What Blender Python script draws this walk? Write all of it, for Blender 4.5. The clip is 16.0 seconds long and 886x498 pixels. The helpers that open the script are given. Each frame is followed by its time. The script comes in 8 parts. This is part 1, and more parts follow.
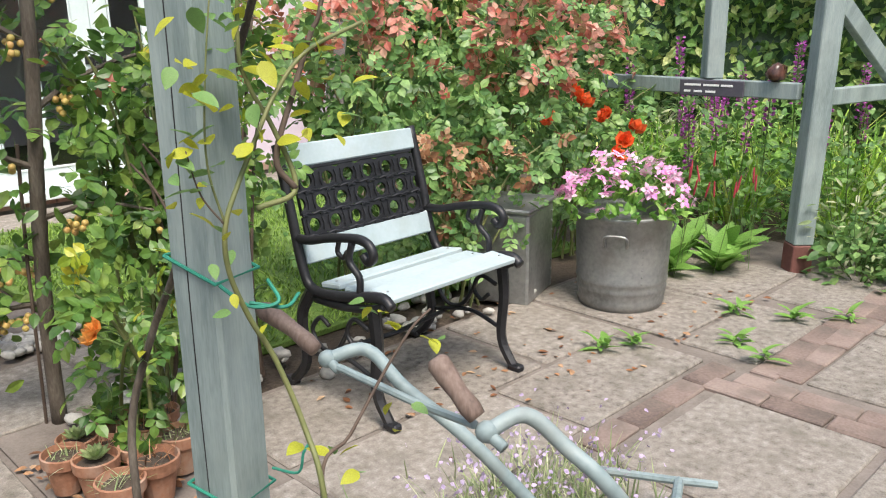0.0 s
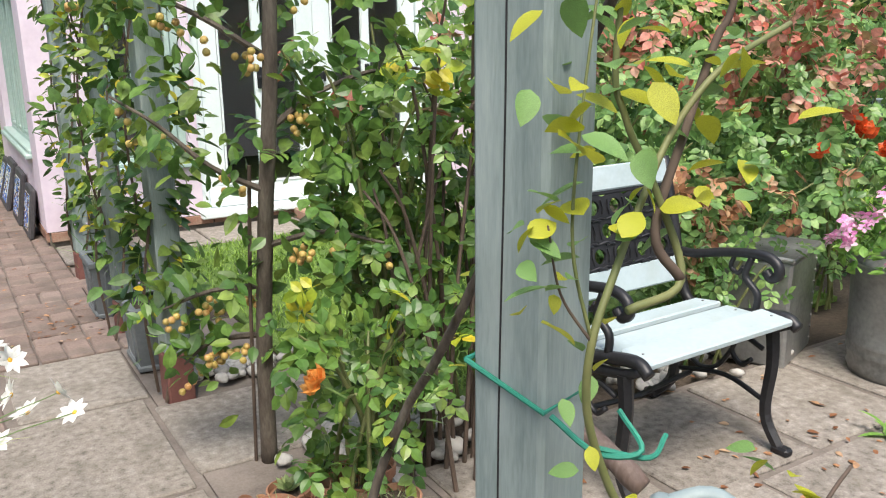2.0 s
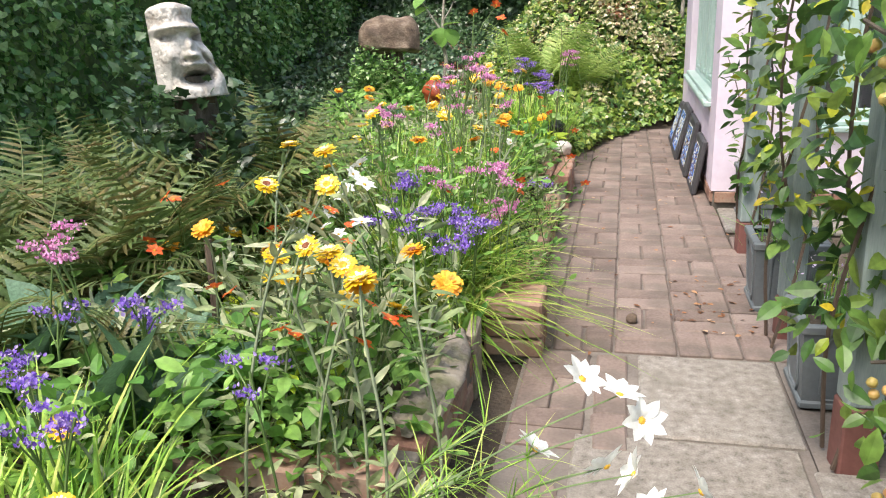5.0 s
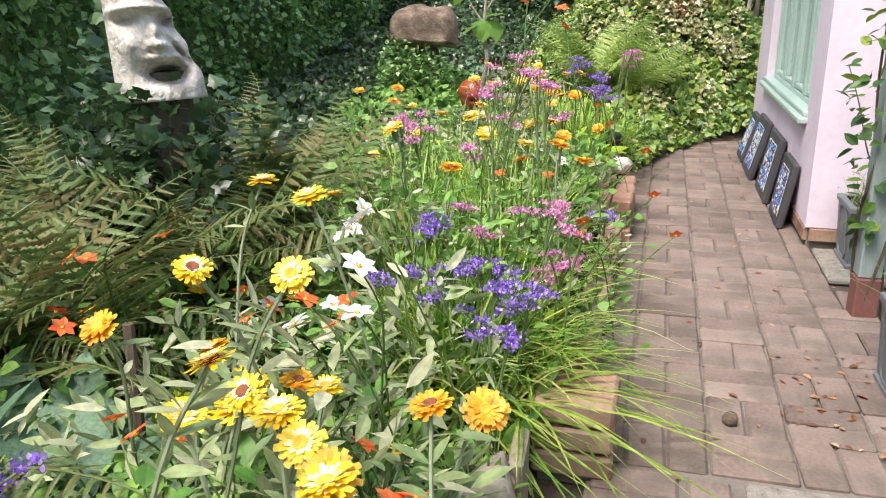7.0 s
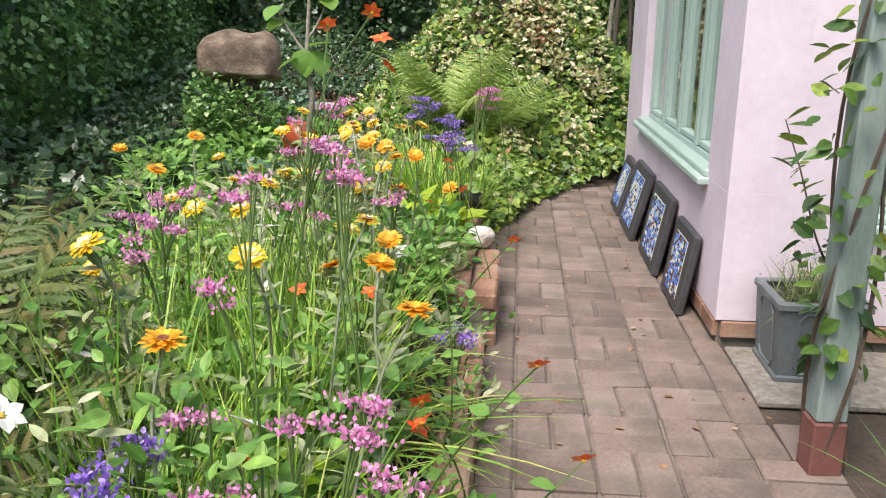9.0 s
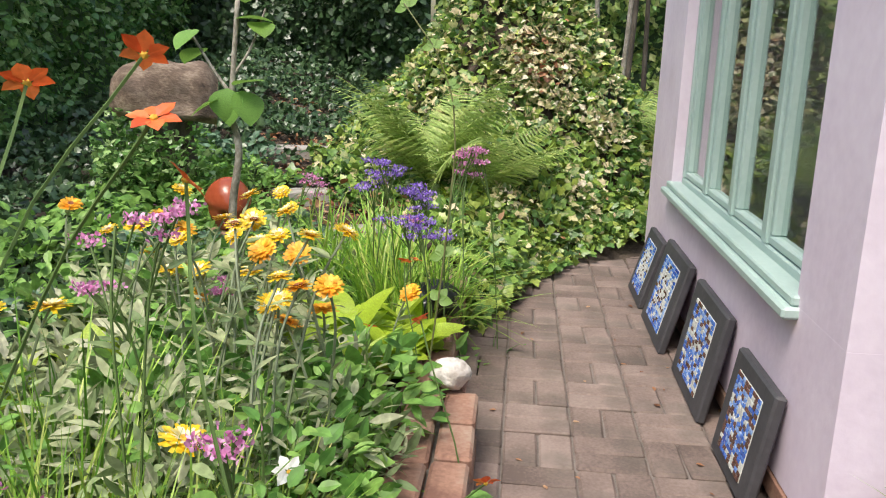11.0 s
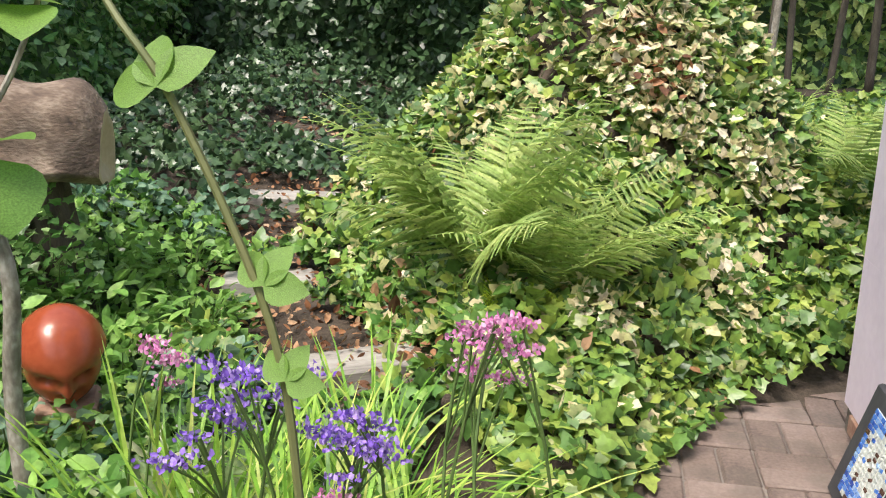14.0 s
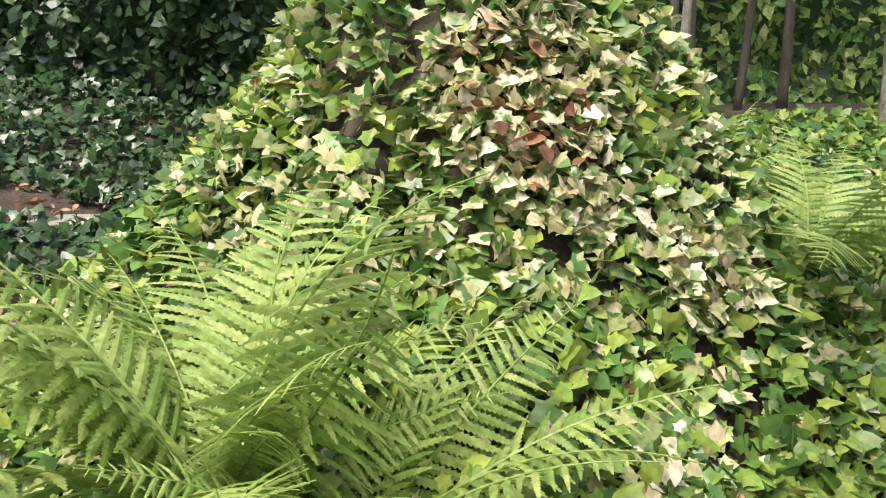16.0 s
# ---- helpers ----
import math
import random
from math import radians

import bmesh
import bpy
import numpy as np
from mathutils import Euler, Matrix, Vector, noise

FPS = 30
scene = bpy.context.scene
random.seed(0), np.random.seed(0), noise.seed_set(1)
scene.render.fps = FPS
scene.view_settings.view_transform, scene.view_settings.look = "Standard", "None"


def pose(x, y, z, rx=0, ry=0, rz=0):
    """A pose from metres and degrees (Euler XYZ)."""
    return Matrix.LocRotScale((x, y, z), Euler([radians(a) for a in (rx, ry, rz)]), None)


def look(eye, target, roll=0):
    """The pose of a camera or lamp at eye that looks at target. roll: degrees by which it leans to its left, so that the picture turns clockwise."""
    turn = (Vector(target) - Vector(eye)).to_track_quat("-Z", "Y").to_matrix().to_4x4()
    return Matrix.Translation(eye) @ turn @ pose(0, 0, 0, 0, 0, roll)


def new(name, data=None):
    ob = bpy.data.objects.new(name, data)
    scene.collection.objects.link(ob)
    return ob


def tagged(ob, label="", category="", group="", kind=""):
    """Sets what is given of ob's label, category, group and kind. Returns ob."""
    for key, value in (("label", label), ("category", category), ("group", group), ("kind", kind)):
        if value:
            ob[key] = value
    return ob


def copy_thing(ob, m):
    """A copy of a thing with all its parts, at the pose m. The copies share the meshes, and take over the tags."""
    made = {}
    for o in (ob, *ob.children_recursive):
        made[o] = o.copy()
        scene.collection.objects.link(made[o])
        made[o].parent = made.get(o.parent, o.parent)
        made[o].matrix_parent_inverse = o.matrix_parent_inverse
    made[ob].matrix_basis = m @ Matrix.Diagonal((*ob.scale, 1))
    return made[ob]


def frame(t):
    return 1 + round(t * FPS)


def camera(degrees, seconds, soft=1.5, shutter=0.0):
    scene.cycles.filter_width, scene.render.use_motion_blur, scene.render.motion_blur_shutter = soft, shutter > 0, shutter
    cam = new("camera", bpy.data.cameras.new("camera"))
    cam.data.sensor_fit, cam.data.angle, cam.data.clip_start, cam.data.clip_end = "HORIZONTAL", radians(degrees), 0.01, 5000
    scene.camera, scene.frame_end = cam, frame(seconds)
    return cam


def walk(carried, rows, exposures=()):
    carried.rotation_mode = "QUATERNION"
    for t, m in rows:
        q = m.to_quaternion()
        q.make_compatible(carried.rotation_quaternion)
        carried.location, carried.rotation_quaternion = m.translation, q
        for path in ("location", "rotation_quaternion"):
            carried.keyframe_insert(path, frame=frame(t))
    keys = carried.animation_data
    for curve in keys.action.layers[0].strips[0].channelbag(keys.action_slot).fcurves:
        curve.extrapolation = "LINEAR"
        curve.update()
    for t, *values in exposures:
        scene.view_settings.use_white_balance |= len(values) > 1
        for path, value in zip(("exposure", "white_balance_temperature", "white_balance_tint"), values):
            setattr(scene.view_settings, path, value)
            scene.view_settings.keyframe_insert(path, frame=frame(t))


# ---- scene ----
cam = camera(56.4, 16.0, soft=1.1)
PATH = [
    (0, (-0.662, -6.51, 1.368), (0.688, -5.137, 0.826), -0.8),
    (0.5, (-0.647, -6.481, 1.363), (0.677, -5.074, 0.847), 0.4),
    (1, (-0.628, -6.373, 1.365), (0.573, -4.863, 0.837), 0.5),
    (1.5, (-0.601, -6.201, 1.372), (0.572, -4.657, 0.878), -0.0),
    (2, (-0.571, -6.071, 1.353), (0.442, -4.419, 0.858), -0.7),
    (2.5, (-0.506, -5.907, 1.328), (0.179, -4.095, 0.829), 0.8),
    (3, (-0.449, -5.752, 1.298), (-0.093, -3.857, 0.768), -0.1),
    (3.5, (-0.466, -5.601, 1.274), (-0.276, -3.689, 0.721), -0.9),
    (4, (-0.487, -5.477, 1.259), (-0.452, -3.558, 0.696), -2.2),
    (4.5, (-0.511, -5.313, 1.252), (-0.783, -3.414, 0.686), -3.0),
    (4.7, (-0.517, -5.246, 1.253), (-0.886, -3.363, 0.687), -2.5),
    (6.8, (-0.717, -4.428, 1.222), (-1.216, -2.588, 0.618), -0.4),
    (7, (-0.735, -4.312, 1.217), (-1.223, -2.464, 0.629), -0.2),
    (7.5, (-0.77, -4.034, 1.231), (-1.142, -2.158, 0.647), -0.7),
    (8, (-0.779, -3.738, 1.234), (-1.114, -1.839, 0.706), 0.1),
    (8.5, (-0.782, -3.416, 1.213), (-1.101, -1.511, 0.691), 0.1),
    (9, (-0.79, -3.107, 1.212), (-0.96, -1.186, 0.679), 0.5),
    (9.5, (-0.756, -2.76, 1.209), (-0.901, -0.844, 0.653), 1.1),
    (10, (-0.745, -2.393, 1.197), (-0.881, -0.457, 0.714), 1.2),
    (10.2, (-0.753, -2.278, 1.209), (-0.882, -0.338, 0.74), 1.2),
    (12.3, (-0.766, -1.074, 1.264), (-1.037, 0.834, 0.729), 2.6),
    (12.5, (-0.764, -0.929, 1.269), (-1.038, 0.973, 0.716), 2.3),
    (13, (-0.809, -0.528, 1.273), (-1.164, 1.356, 0.704), 1.4),
    (13.5, (-0.797, -0.157, 1.256), (-1.17, 1.743, 0.757), 1.0),
    (14, (-0.785, 0.237, 1.273), (-1.186, 2.131, 0.774), 0.3),
    (14.5, (-0.795, 0.637, 1.3), (-1.198, 2.528, 0.79), -1.1),
    (15, (-0.75, 1.051, 1.306), (-1.15, 2.946, 0.807), -0.7),
    (15.5, (-0.737, 1.455, 1.313), (-1.122, 3.352, 0.811), -0.8),
    (16, (-0.711, 1.822, 1.325), (-0.862, 3.756, 0.839), -0.9),
]
EXPOSURES = [(0, 0.62), (3, 0.66), (4.5, 0.82), (7, 0.78), (8, 0.72), (9.5, 0.55), (12.5, 0.5), (13.5, 0.62), (14.5, 0.8), (16, 0.74)]
walk(cam, [(t, look(eye, target, roll)) for t, eye, target, roll in PATH], EXPOSURES)

# ---------------------------------------------------------------- light
world = bpy.data.worlds.new("sky_world")
scene.world = world
world.use_nodes = True
wn = world.node_tree.nodes
sky = wn.new("ShaderNodeTexSky")
sky.sky_type = "NISHITA"
sky.sun_disc = False
SUN_ELEV, SUN_AZ = 62.0, 206.0
sky.sun_elevation, sky.sun_rotation = radians(SUN_ELEV), radians(SUN_AZ)
sky.air_density, sky.dust_density = 1.6, 4.0
world.node_tree.links.new(sky.outputs[0], wn["Background"].inputs[0])
wn["Background"].inputs[1].default_value = 0.15
sun_data = bpy.data.lights.new("sun", "SUN")
sun_data.energy, sun_data.angle, sun_data.color = 2.7, radians(24), (1.0, 0.95, 0.87)
sun = new("sun", sun_data)
sd = Vector((math.sin(radians(SUN_AZ)) * math.cos(radians(SUN_ELEV)), math.cos(radians(SUN_AZ)) * math.cos(radians(SUN_ELEV)), math.sin(radians(SUN_ELEV))))
sun.matrix_world = look(sd * 30, (0, 0, 0))

# ---------------------------------------------------------------- materials
def node_mat(name):
    m = bpy.data.materials.new(name)
    m.use_nodes = True
    return m, m.node_tree.nodes, m.node_tree.links, m.node_tree.nodes["Principled BSDF"]


def ramp_node(N, cols):
    r = N.new("ShaderNodeValToRGB")
    e = r.color_ramp.elements
    while len(e) < len(cols):
        e.new(0.5)
    for i, c in enumerate(cols):
        e[i].position = i / max(1, len(cols) - 1)
        e[i].color = (*c, 1)
    return r


def surface(name, cols, scale=4.0, fine=60.0, rough=0.8, bump=0.3, metal=0.0, vary=0.0, stain=None, stain_scale=1.5, stain_amt=0.5, stretch=(1, 1, 1), bump_dist=0.004):
    """Two scales of noise over a ramp of colours, per-object variation, a stain layer and relief."""
    m, N, L, P = node_mat(name)
    tc = N.new("ShaderNodeTexCoord")
    mp = N.new("ShaderNodeMapping")
    mp.inputs["Scale"].default_value = stretch
    L.new(tc.outputs["Object"], mp.inputs[0])
    info = N.new("ShaderNodeObjectInfo")
    n1, n2 = N.new("ShaderNodeTexNoise"), N.new("ShaderNodeTexNoise")
    for n, s, d in ((n1, scale, 4), (n2, fine, 5)):
        n.noise_dimensions = "4D"
        n.inputs["Scale"].default_value, n.inputs["Detail"].default_value = s, d
        L.new(mp.outputs[0], n.inputs["Vector"])
        mul = N.new("ShaderNodeMath")
        mul.operation = "MULTIPLY"
        mul.inputs[1].default_value = 37.0
        L.new(info.outputs["Random"], mul.inputs[0])
        L.new(mul.outputs[0], n.inputs["W"])
    mixf = N.new("ShaderNodeMath")
    mixf.operation = "MULTIPLY_ADD"
    mixf.inputs[1].default_value, mixf.inputs[2].default_value = 0.45, 0.0
    L.new(n2.outputs[0], mixf.inputs[0])
    add = N.new("ShaderNodeMath")
    add.operation = "MULTIPLY_ADD"
    add.inputs[1].default_value = 0.75
    L.new(n1.outputs[0], add.inputs[0])
    L.new(mixf.outputs[0], add.inputs[2])
    stretch_n = N.new("ShaderNodeMapRange")
    stretch_n.inputs[1].default_value, stretch_n.inputs[2].default_value = 0.38, 0.82
    L.new(add.outputs[0], stretch_n.inputs[0])
    fac = stretch_n.outputs[0]
    if vary:
        va = N.new("ShaderNodeMath")
        va.operation = "MULTIPLY_ADD"
        va.inputs[1].default_value = vary
        L.new(info.outputs["Random"], va.inputs[0])
        L.new(fac, va.inputs[2])
        sb = N.new("ShaderNodeMath")
        sb.operation = "SUBTRACT"
        sb.inputs[1].default_value = vary / 2
        L.new(va.outputs[0], sb.inputs[0])
        fac = sb.outputs[0]
    r = ramp_node(N, cols)
    L.new(fac, r.inputs[0])
    col = r.outputs[0]
    if stain:
        n3 = N.new("ShaderNodeTexNoise")
        n3.inputs["Scale"].default_value, n3.inputs["Detail"].default_value = stain_scale, 6
        L.new(tc.outputs["Object"], n3.inputs["Vector"])
        mr = N.new("ShaderNodeMapRange")
        mr.inputs[1].default_value, mr.inputs[2].default_value, mr.inputs[4].default_value = 0.5, 0.72, stain_amt
        L.new(n3.outputs[0], mr.inputs[0])
        mx = N.new("ShaderNodeMixRGB")
        mx.inputs[2].default_value = (*stain, 1)
        L.new(mr.outputs[0], mx.inputs[0])
        L.new(col, mx.inputs[1])
        col = mx.outputs[0]
    L.new(col, P.inputs["Base Color"])
    P.inputs["Roughness"].default_value, P.inputs["Metallic"].default_value = rough, metal
    if bump:
        b = N.new("ShaderNodeBump")
        b.inputs["Strength"].default_value, b.inputs["Distance"].default_value = bump, bump_dist
        L.new(add.outputs[0], b.inputs["Height"])
        L.new(b.outputs[0], P.inputs["Normal"])
    return m


def leafy(name, cols, rough=0.5, glow=0.3, edge=None, lift=1.0, warm=(1.12, 1.0, 1.0)):
    """Foliage: each leaf takes its own tone; thin, so some light passes through."""
    m, N, L, P = node_mat(name)
    geo = N.new("ShaderNodeNewGeometry")
    r = ramp_node(N, [tuple(min(0.86, v * lift * k) for v, k in zip(c, warm)) for c in cols])
    L.new(geo.outputs["Random Per Island"], r.inputs[0])
    tc = N.new("ShaderNodeTexCoord")
    n = N.new("ShaderNodeTexNoise")
    n.inputs["Scale"].default_value, n.inputs["Detail"].default_value = (45.0, 4)
    L.new(tc.outputs["Object"], n.inputs["Vector"])
    mr = N.new("ShaderNodeMapRange")
    mr.inputs[1].default_value, mr.inputs[2].default_value, mr.inputs[3].default_value, mr.inputs[4].default_value = 0.35, 0.7, 0.72, 1.2
    L.new(n.outputs[0], mr.inputs[0])
    hs = N.new("ShaderNodeHueSaturation")
    L.new(mr.outputs[0], hs.inputs["Value"])
    L.new(r.outputs[0], hs.inputs["Color"])
    col = hs.outputs[0]
    if edge:
        n4 = N.new("ShaderNodeTexNoise")
        n4.inputs["Scale"].default_value = 28.0
        L.new(tc.outputs["Object"], n4.inputs["Vector"])
        m4 = N.new("ShaderNodeMapRange")
        m4.inputs[1].default_value, m4.inputs[2].default_value = 0.52, 0.58
        L.new(n4.outputs[0], m4.inputs[0])
        mx = N.new("ShaderNodeMixRGB")
        mx.inputs[2].default_value = (*edge, 1)
        L.new(m4.outputs[0], mx.inputs[0])
        L.new(col, mx.inputs[1])
        col = mx.outputs[0]
    L.new(col, P.inputs["Base Color"])
    P.inputs["Roughness"].default_value = rough
    b = N.new("ShaderNodeBump")
    b.inputs["Strength"].default_value, b.inputs["Distance"].default_value = 0.35, 0.002
    L.new(n.outputs[0], b.inputs["Height"])
    L.new(b.outputs[0], P.inputs["Normal"])
    tr = N.new("ShaderNodeBsdfTranslucent")
    L.new(col, tr.inputs[0])
    ms = N.new("ShaderNodeMixShader")
    ms.inputs[0].default_value = glow
    L.new(P.outputs[0], ms.inputs[1])
    L.new(tr.outputs[0], ms.inputs[2])
    L.new(ms.outputs[0], N["Material Output"].inputs[0])
    return m


def glass_mat(name):
    m, N, L, P = node_mat(name)
    P.inputs["Transmission Weight"].default_value = 1.0
    P.inputs["Roughness"].default_value = 0.01
    P.inputs["IOR"].default_value = 1.5
    P.inputs["Base Color"].default_value = (0.85, 0.93, 0.9, 1)
    return m


M_SOIL = surface("soil", [(0.025, 0.018, 0.013), (0.07, 0.052, 0.038), (0.13, 0.1, 0.075)], 3, 70, 0.95, 0.9, bump_dist=0.02)
M_BRICK = surface("paving_brick", [(0.11, 0.08, 0.068), (0.2, 0.147, 0.126), (0.275, 0.212, 0.184)], 5, 90, 0.85, 0.5, vary=0.55, stain=(0.1, 0.085, 0.07), stain_scale=5, stain_amt=0.7, bump_dist=0.006)
M_WALLBRICK = surface("garden_wall_brick", [(0.17, 0.085, 0.06), (0.31, 0.17, 0.12), (0.4, 0.28, 0.21)], 7, 80, 0.85, 0.6, vary=0.5, stain=(0.32, 0.28, 0.22), stain_scale=7, stain_amt=0.6)
M_TURF = surface("turf", [(0.05, 0.09, 0.018), (0.11, 0.19, 0.035), (0.19, 0.27, 0.06)], 9, 120, 0.95, 0.9, bump_dist=0.015)
M_MORTAR = surface("mortar", [(0.1, 0.085, 0.07), (0.2, 0.18, 0.155)], 8, 100, 0.95, 0.6)
M_JOINT = surface("joint_grit", [(0.11, 0.092, 0.08), (0.24, 0.205, 0.18)], 8, 120, 0.95, 0.7)
M_SLAB = surface("paving_slab", [(0.1, 0.085, 0.072), (0.21, 0.185, 0.16), (0.28, 0.25, 0.22), (0.39, 0.355, 0.32)], 34, 170, 0.85, 1.0, vary=0.18, stain=(0.13, 0.115, 0.09), stain_scale=6, stain_amt=0.6, bump_dist=0.008)
M_PINK = surface("pink_render", [(0.66, 0.55, 0.66), (0.74, 0.63, 0.735), (0.8, 0.7, 0.795)], 3, 25, 0.75, 0.35, stain=(0.6, 0.5, 0.57), stain_scale=2.5, stain_amt=0.35, bump_dist=0.012)
M_MINT = surface("mint_paint", [(0.34, 0.46, 0.425), (0.44, 0.555, 0.52)], 5, 60, 0.4, 0.12)
M_WHITE = surface("white_paint", [(0.68, 0.76, 0.78), (0.8, 0.86, 0.87)], 4, 60, 0.35, 0.08)
M_POST = surface("grey_green_stain", [(0.16, 0.205, 0.205), (0.26, 0.315, 0.31), (0.34, 0.39, 0.38)], 4, 60, 0.7, 0.4, stain=(0.12, 0.15, 0.13), stain_scale=5, stain_amt=0.4, stretch=(5, 5, 0.6))
M_RED = surface("red_oxide_paint", [(0.13, 0.05, 0.042), (0.23, 0.095, 0.08)], 6, 60, 0.75, 0.3)
M_SLATS = surface("pale_blue_slats", [(0.34, 0.42, 0.44), (0.44, 0.52, 0.55)], 5, 70, 0.6, 0.2, stain=(0.34, 0.38, 0.35), stain_scale=9, stain_amt=0.35)
M_IRON = surface("black_iron", [(0.012, 0.012, 0.014), (0.035, 0.035, 0.04)], 8, 90, 0.45, 0.25, metal=0.3)
M_GALV = surface("galvanised", [(0.2, 0.205, 0.205), (0.33, 0.335, 0.335), (0.44, 0.44, 0.435)], 6, 50, 0.5, 0.15, metal=0.75, stain=(0.18, 0.16, 0.14), stain_scale=5, stain_amt=0.5)
M_LEAD = surface("lead_grey", [(0.1, 0.115, 0.125), (0.18, 0.2, 0.215)], 6, 60, 0.55, 0.2, stain=(0.25, 0.25, 0.24), stain_scale=6, stain_amt=0.3)
M_TERRA = surface("terracotta", [(0.2, 0.09, 0.05), (0.34, 0.165, 0.1), (0.4, 0.25, 0.17)], 9, 70, 0.85, 0.3, vary=0.4, stain=(0.42, 0.36, 0.3), stain_scale=12, stain_amt=0.5)
M_GLAZED = surface("glazed_terracotta", [(0.26, 0.05, 0.02), (0.4, 0.09, 0.04)], 6, 60, 0.22, 0.15)
M_SLATE = surface("slate", [(0.035, 0.035, 0.04), (0.075, 0.072, 0.078)], 6, 50, 0.65, 0.5)
M_BLUE = surface("mosaic_blue", [(0.03, 0.07, 0.34), (0.07, 0.2, 0.6), (0.35, 0.5, 0.75)], 20, 80, 0.2, 0.05, vary=0.9)
M_WHITETILE = surface("mosaic_white", [(0.45, 0.47, 0.45), (0.7, 0.72, 0.68)], 20, 80, 0.25, 0.05, vary=0.6)
M_BROWNTILE = surface("mosaic_brown", [(0.05, 0.025, 0.02), (0.16, 0.07, 0.05)], 20, 80, 0.25, 0.05, vary=0.6)
M_GROUT = surface("grout", [(0.6, 0.6, 0.56), (0.75, 0.75, 0.7)], 20, 90, 0.9, 0.2)
M_BARK = surface("bark", [(0.045, 0.035, 0.028), (0.1, 0.08, 0.062), (0.17, 0.145, 0.115)], 8, 60, 0.9, 0.8, stretch=(3, 3, 0.7), bump_dist=0.01)
M_PALEBARK = surface("pale_bark", [(0.12, 0.1, 0.08), (0.28, 0.25, 0.21), (0.5, 0.47, 0.42)], 30, 120, 0.85, 0.6, stretch=(1, 1, 0.4), stain=(0.1, 0.09, 0.06), stain_scale=18, stain_amt=0.7)
M_LOG = surface("weathered_log", [(0.045, 0.03, 0.022), (0.15, 0.105, 0.075), (0.33, 0.26, 0.2)], 9, 50, 0.85, 1.0, stretch=(1, 2, 2), bump_dist=0.014, stain=(0.045, 0.032, 0.024), stain_scale=7, stain_amt=0.85)
M_SAWN = surface("sawn_log_end", [(0.42, 0.32, 0.2), (0.56, 0.45, 0.31)], 9, 70, 0.85, 0.3)
M_TIMBER = surface("weathered_sleeper", [(0.2, 0.18, 0.16), (0.34, 0.315, 0.285), (0.46, 0.44, 0.4)], 3, 50, 0.85, 0.6, stretch=(0.6, 5, 5))
M_OLDWOOD = surface("worn_handle_wood", [(0.07, 0.045, 0.035), (0.16, 0.11, 0.09), (0.27, 0.2, 0.17)], 8, 70, 0.65, 0.4, stretch=(3, 3, 0.8))
M_PLOUGH = surface("blue_grey_metal_paint", [(0.13, 0.175, 0.185), (0.22, 0.28, 0.29), (0.3, 0.36, 0.365)], 7, 70, 0.55, 0.25, stain=(0.2, 0.2, 0.18), stain_scale=12, stain_amt=0.4)
M_FACE = surface("carved_pale_stone", [(0.3, 0.26, 0.22), (0.6, 0.56, 0.52), (0.76, 0.73, 0.69)], 9, 60, 0.9, 1.0, stain=(0.2, 0.15, 0.11), stain_scale=11, stain_amt=0.7, bump_dist=0.02)
M_PEBBLE = surface("pebble", [(0.2, 0.19, 0.18), (0.36, 0.35, 0.33), (0.52, 0.5, 0.47)], 12, 90, 0.7, 0.2, vary=0.7)
M_TWINE = surface("green_twine", [(0.015, 0.16, 0.11), (0.03, 0.26, 0.18)], 20, 200, 0.7, 0.3)
M_BLACKBAG = surface("black_plastic", [(0.008, 0.009, 0.011), (0.02, 0.022, 0.025)], 12, 60, 0.3, 0.3)
M_CAP = surface("mossy_mortar", [(0.14, 0.11, 0.085), (0.3, 0.25, 0.2), (0.42, 0.37, 0.3)], 9, 70, 0.95, 0.9, stain=(0.2, 0.22, 0.06), stain_scale=8, stain_amt=0.7, bump_dist=0.012)
M_SIGN = surface("dark_slate_sign", [(0.06, 0.055, 0.075), (0.1, 0.095, 0.115)], 6, 60, 0.6, 0.2)
M_LETTER = surface("white_lettering", [(0.75, 0.75, 0.75), (0.82, 0.82, 0.82)], 6, 60, 0.7, 0)
# dimness of the unlit room, put into the colour
M_ROOM_DIM = surface("room_dimness_colour", [(0.05, 0.045, 0.04), (0.09, 0.08, 0.07)], 3, 40, 0.9, 0.1)
M_GLASS = glass_mat("window_glass")
M_ROOF = surface("roof_tile", [(0.12, 0.07, 0.055), (0.22, 0.14, 0.11)], 4, 40, 0.9, 0.5)
M_STEM = surface("green_stem", [(0.06, 0.11, 0.025), (0.12, 0.19, 0.05)], 15, 60, 0.6, 0.1)
M_PALESTEM = surface("grey_green_stem", [(0.16, 0.2, 0.11), (0.27, 0.31, 0.2)], 15, 60, 0.6, 0.1)
M_ROSESTEM = surface("rose_stem", [(0.09, 0.12, 0.035), (0.2, 0.2, 0.08)], 10, 60, 0.6, 0.2)
M_TWIG = surface("brown_twig", [(0.06, 0.04, 0.03), (0.14, 0.1, 0.075)], 10, 60, 0.8, 0.3)

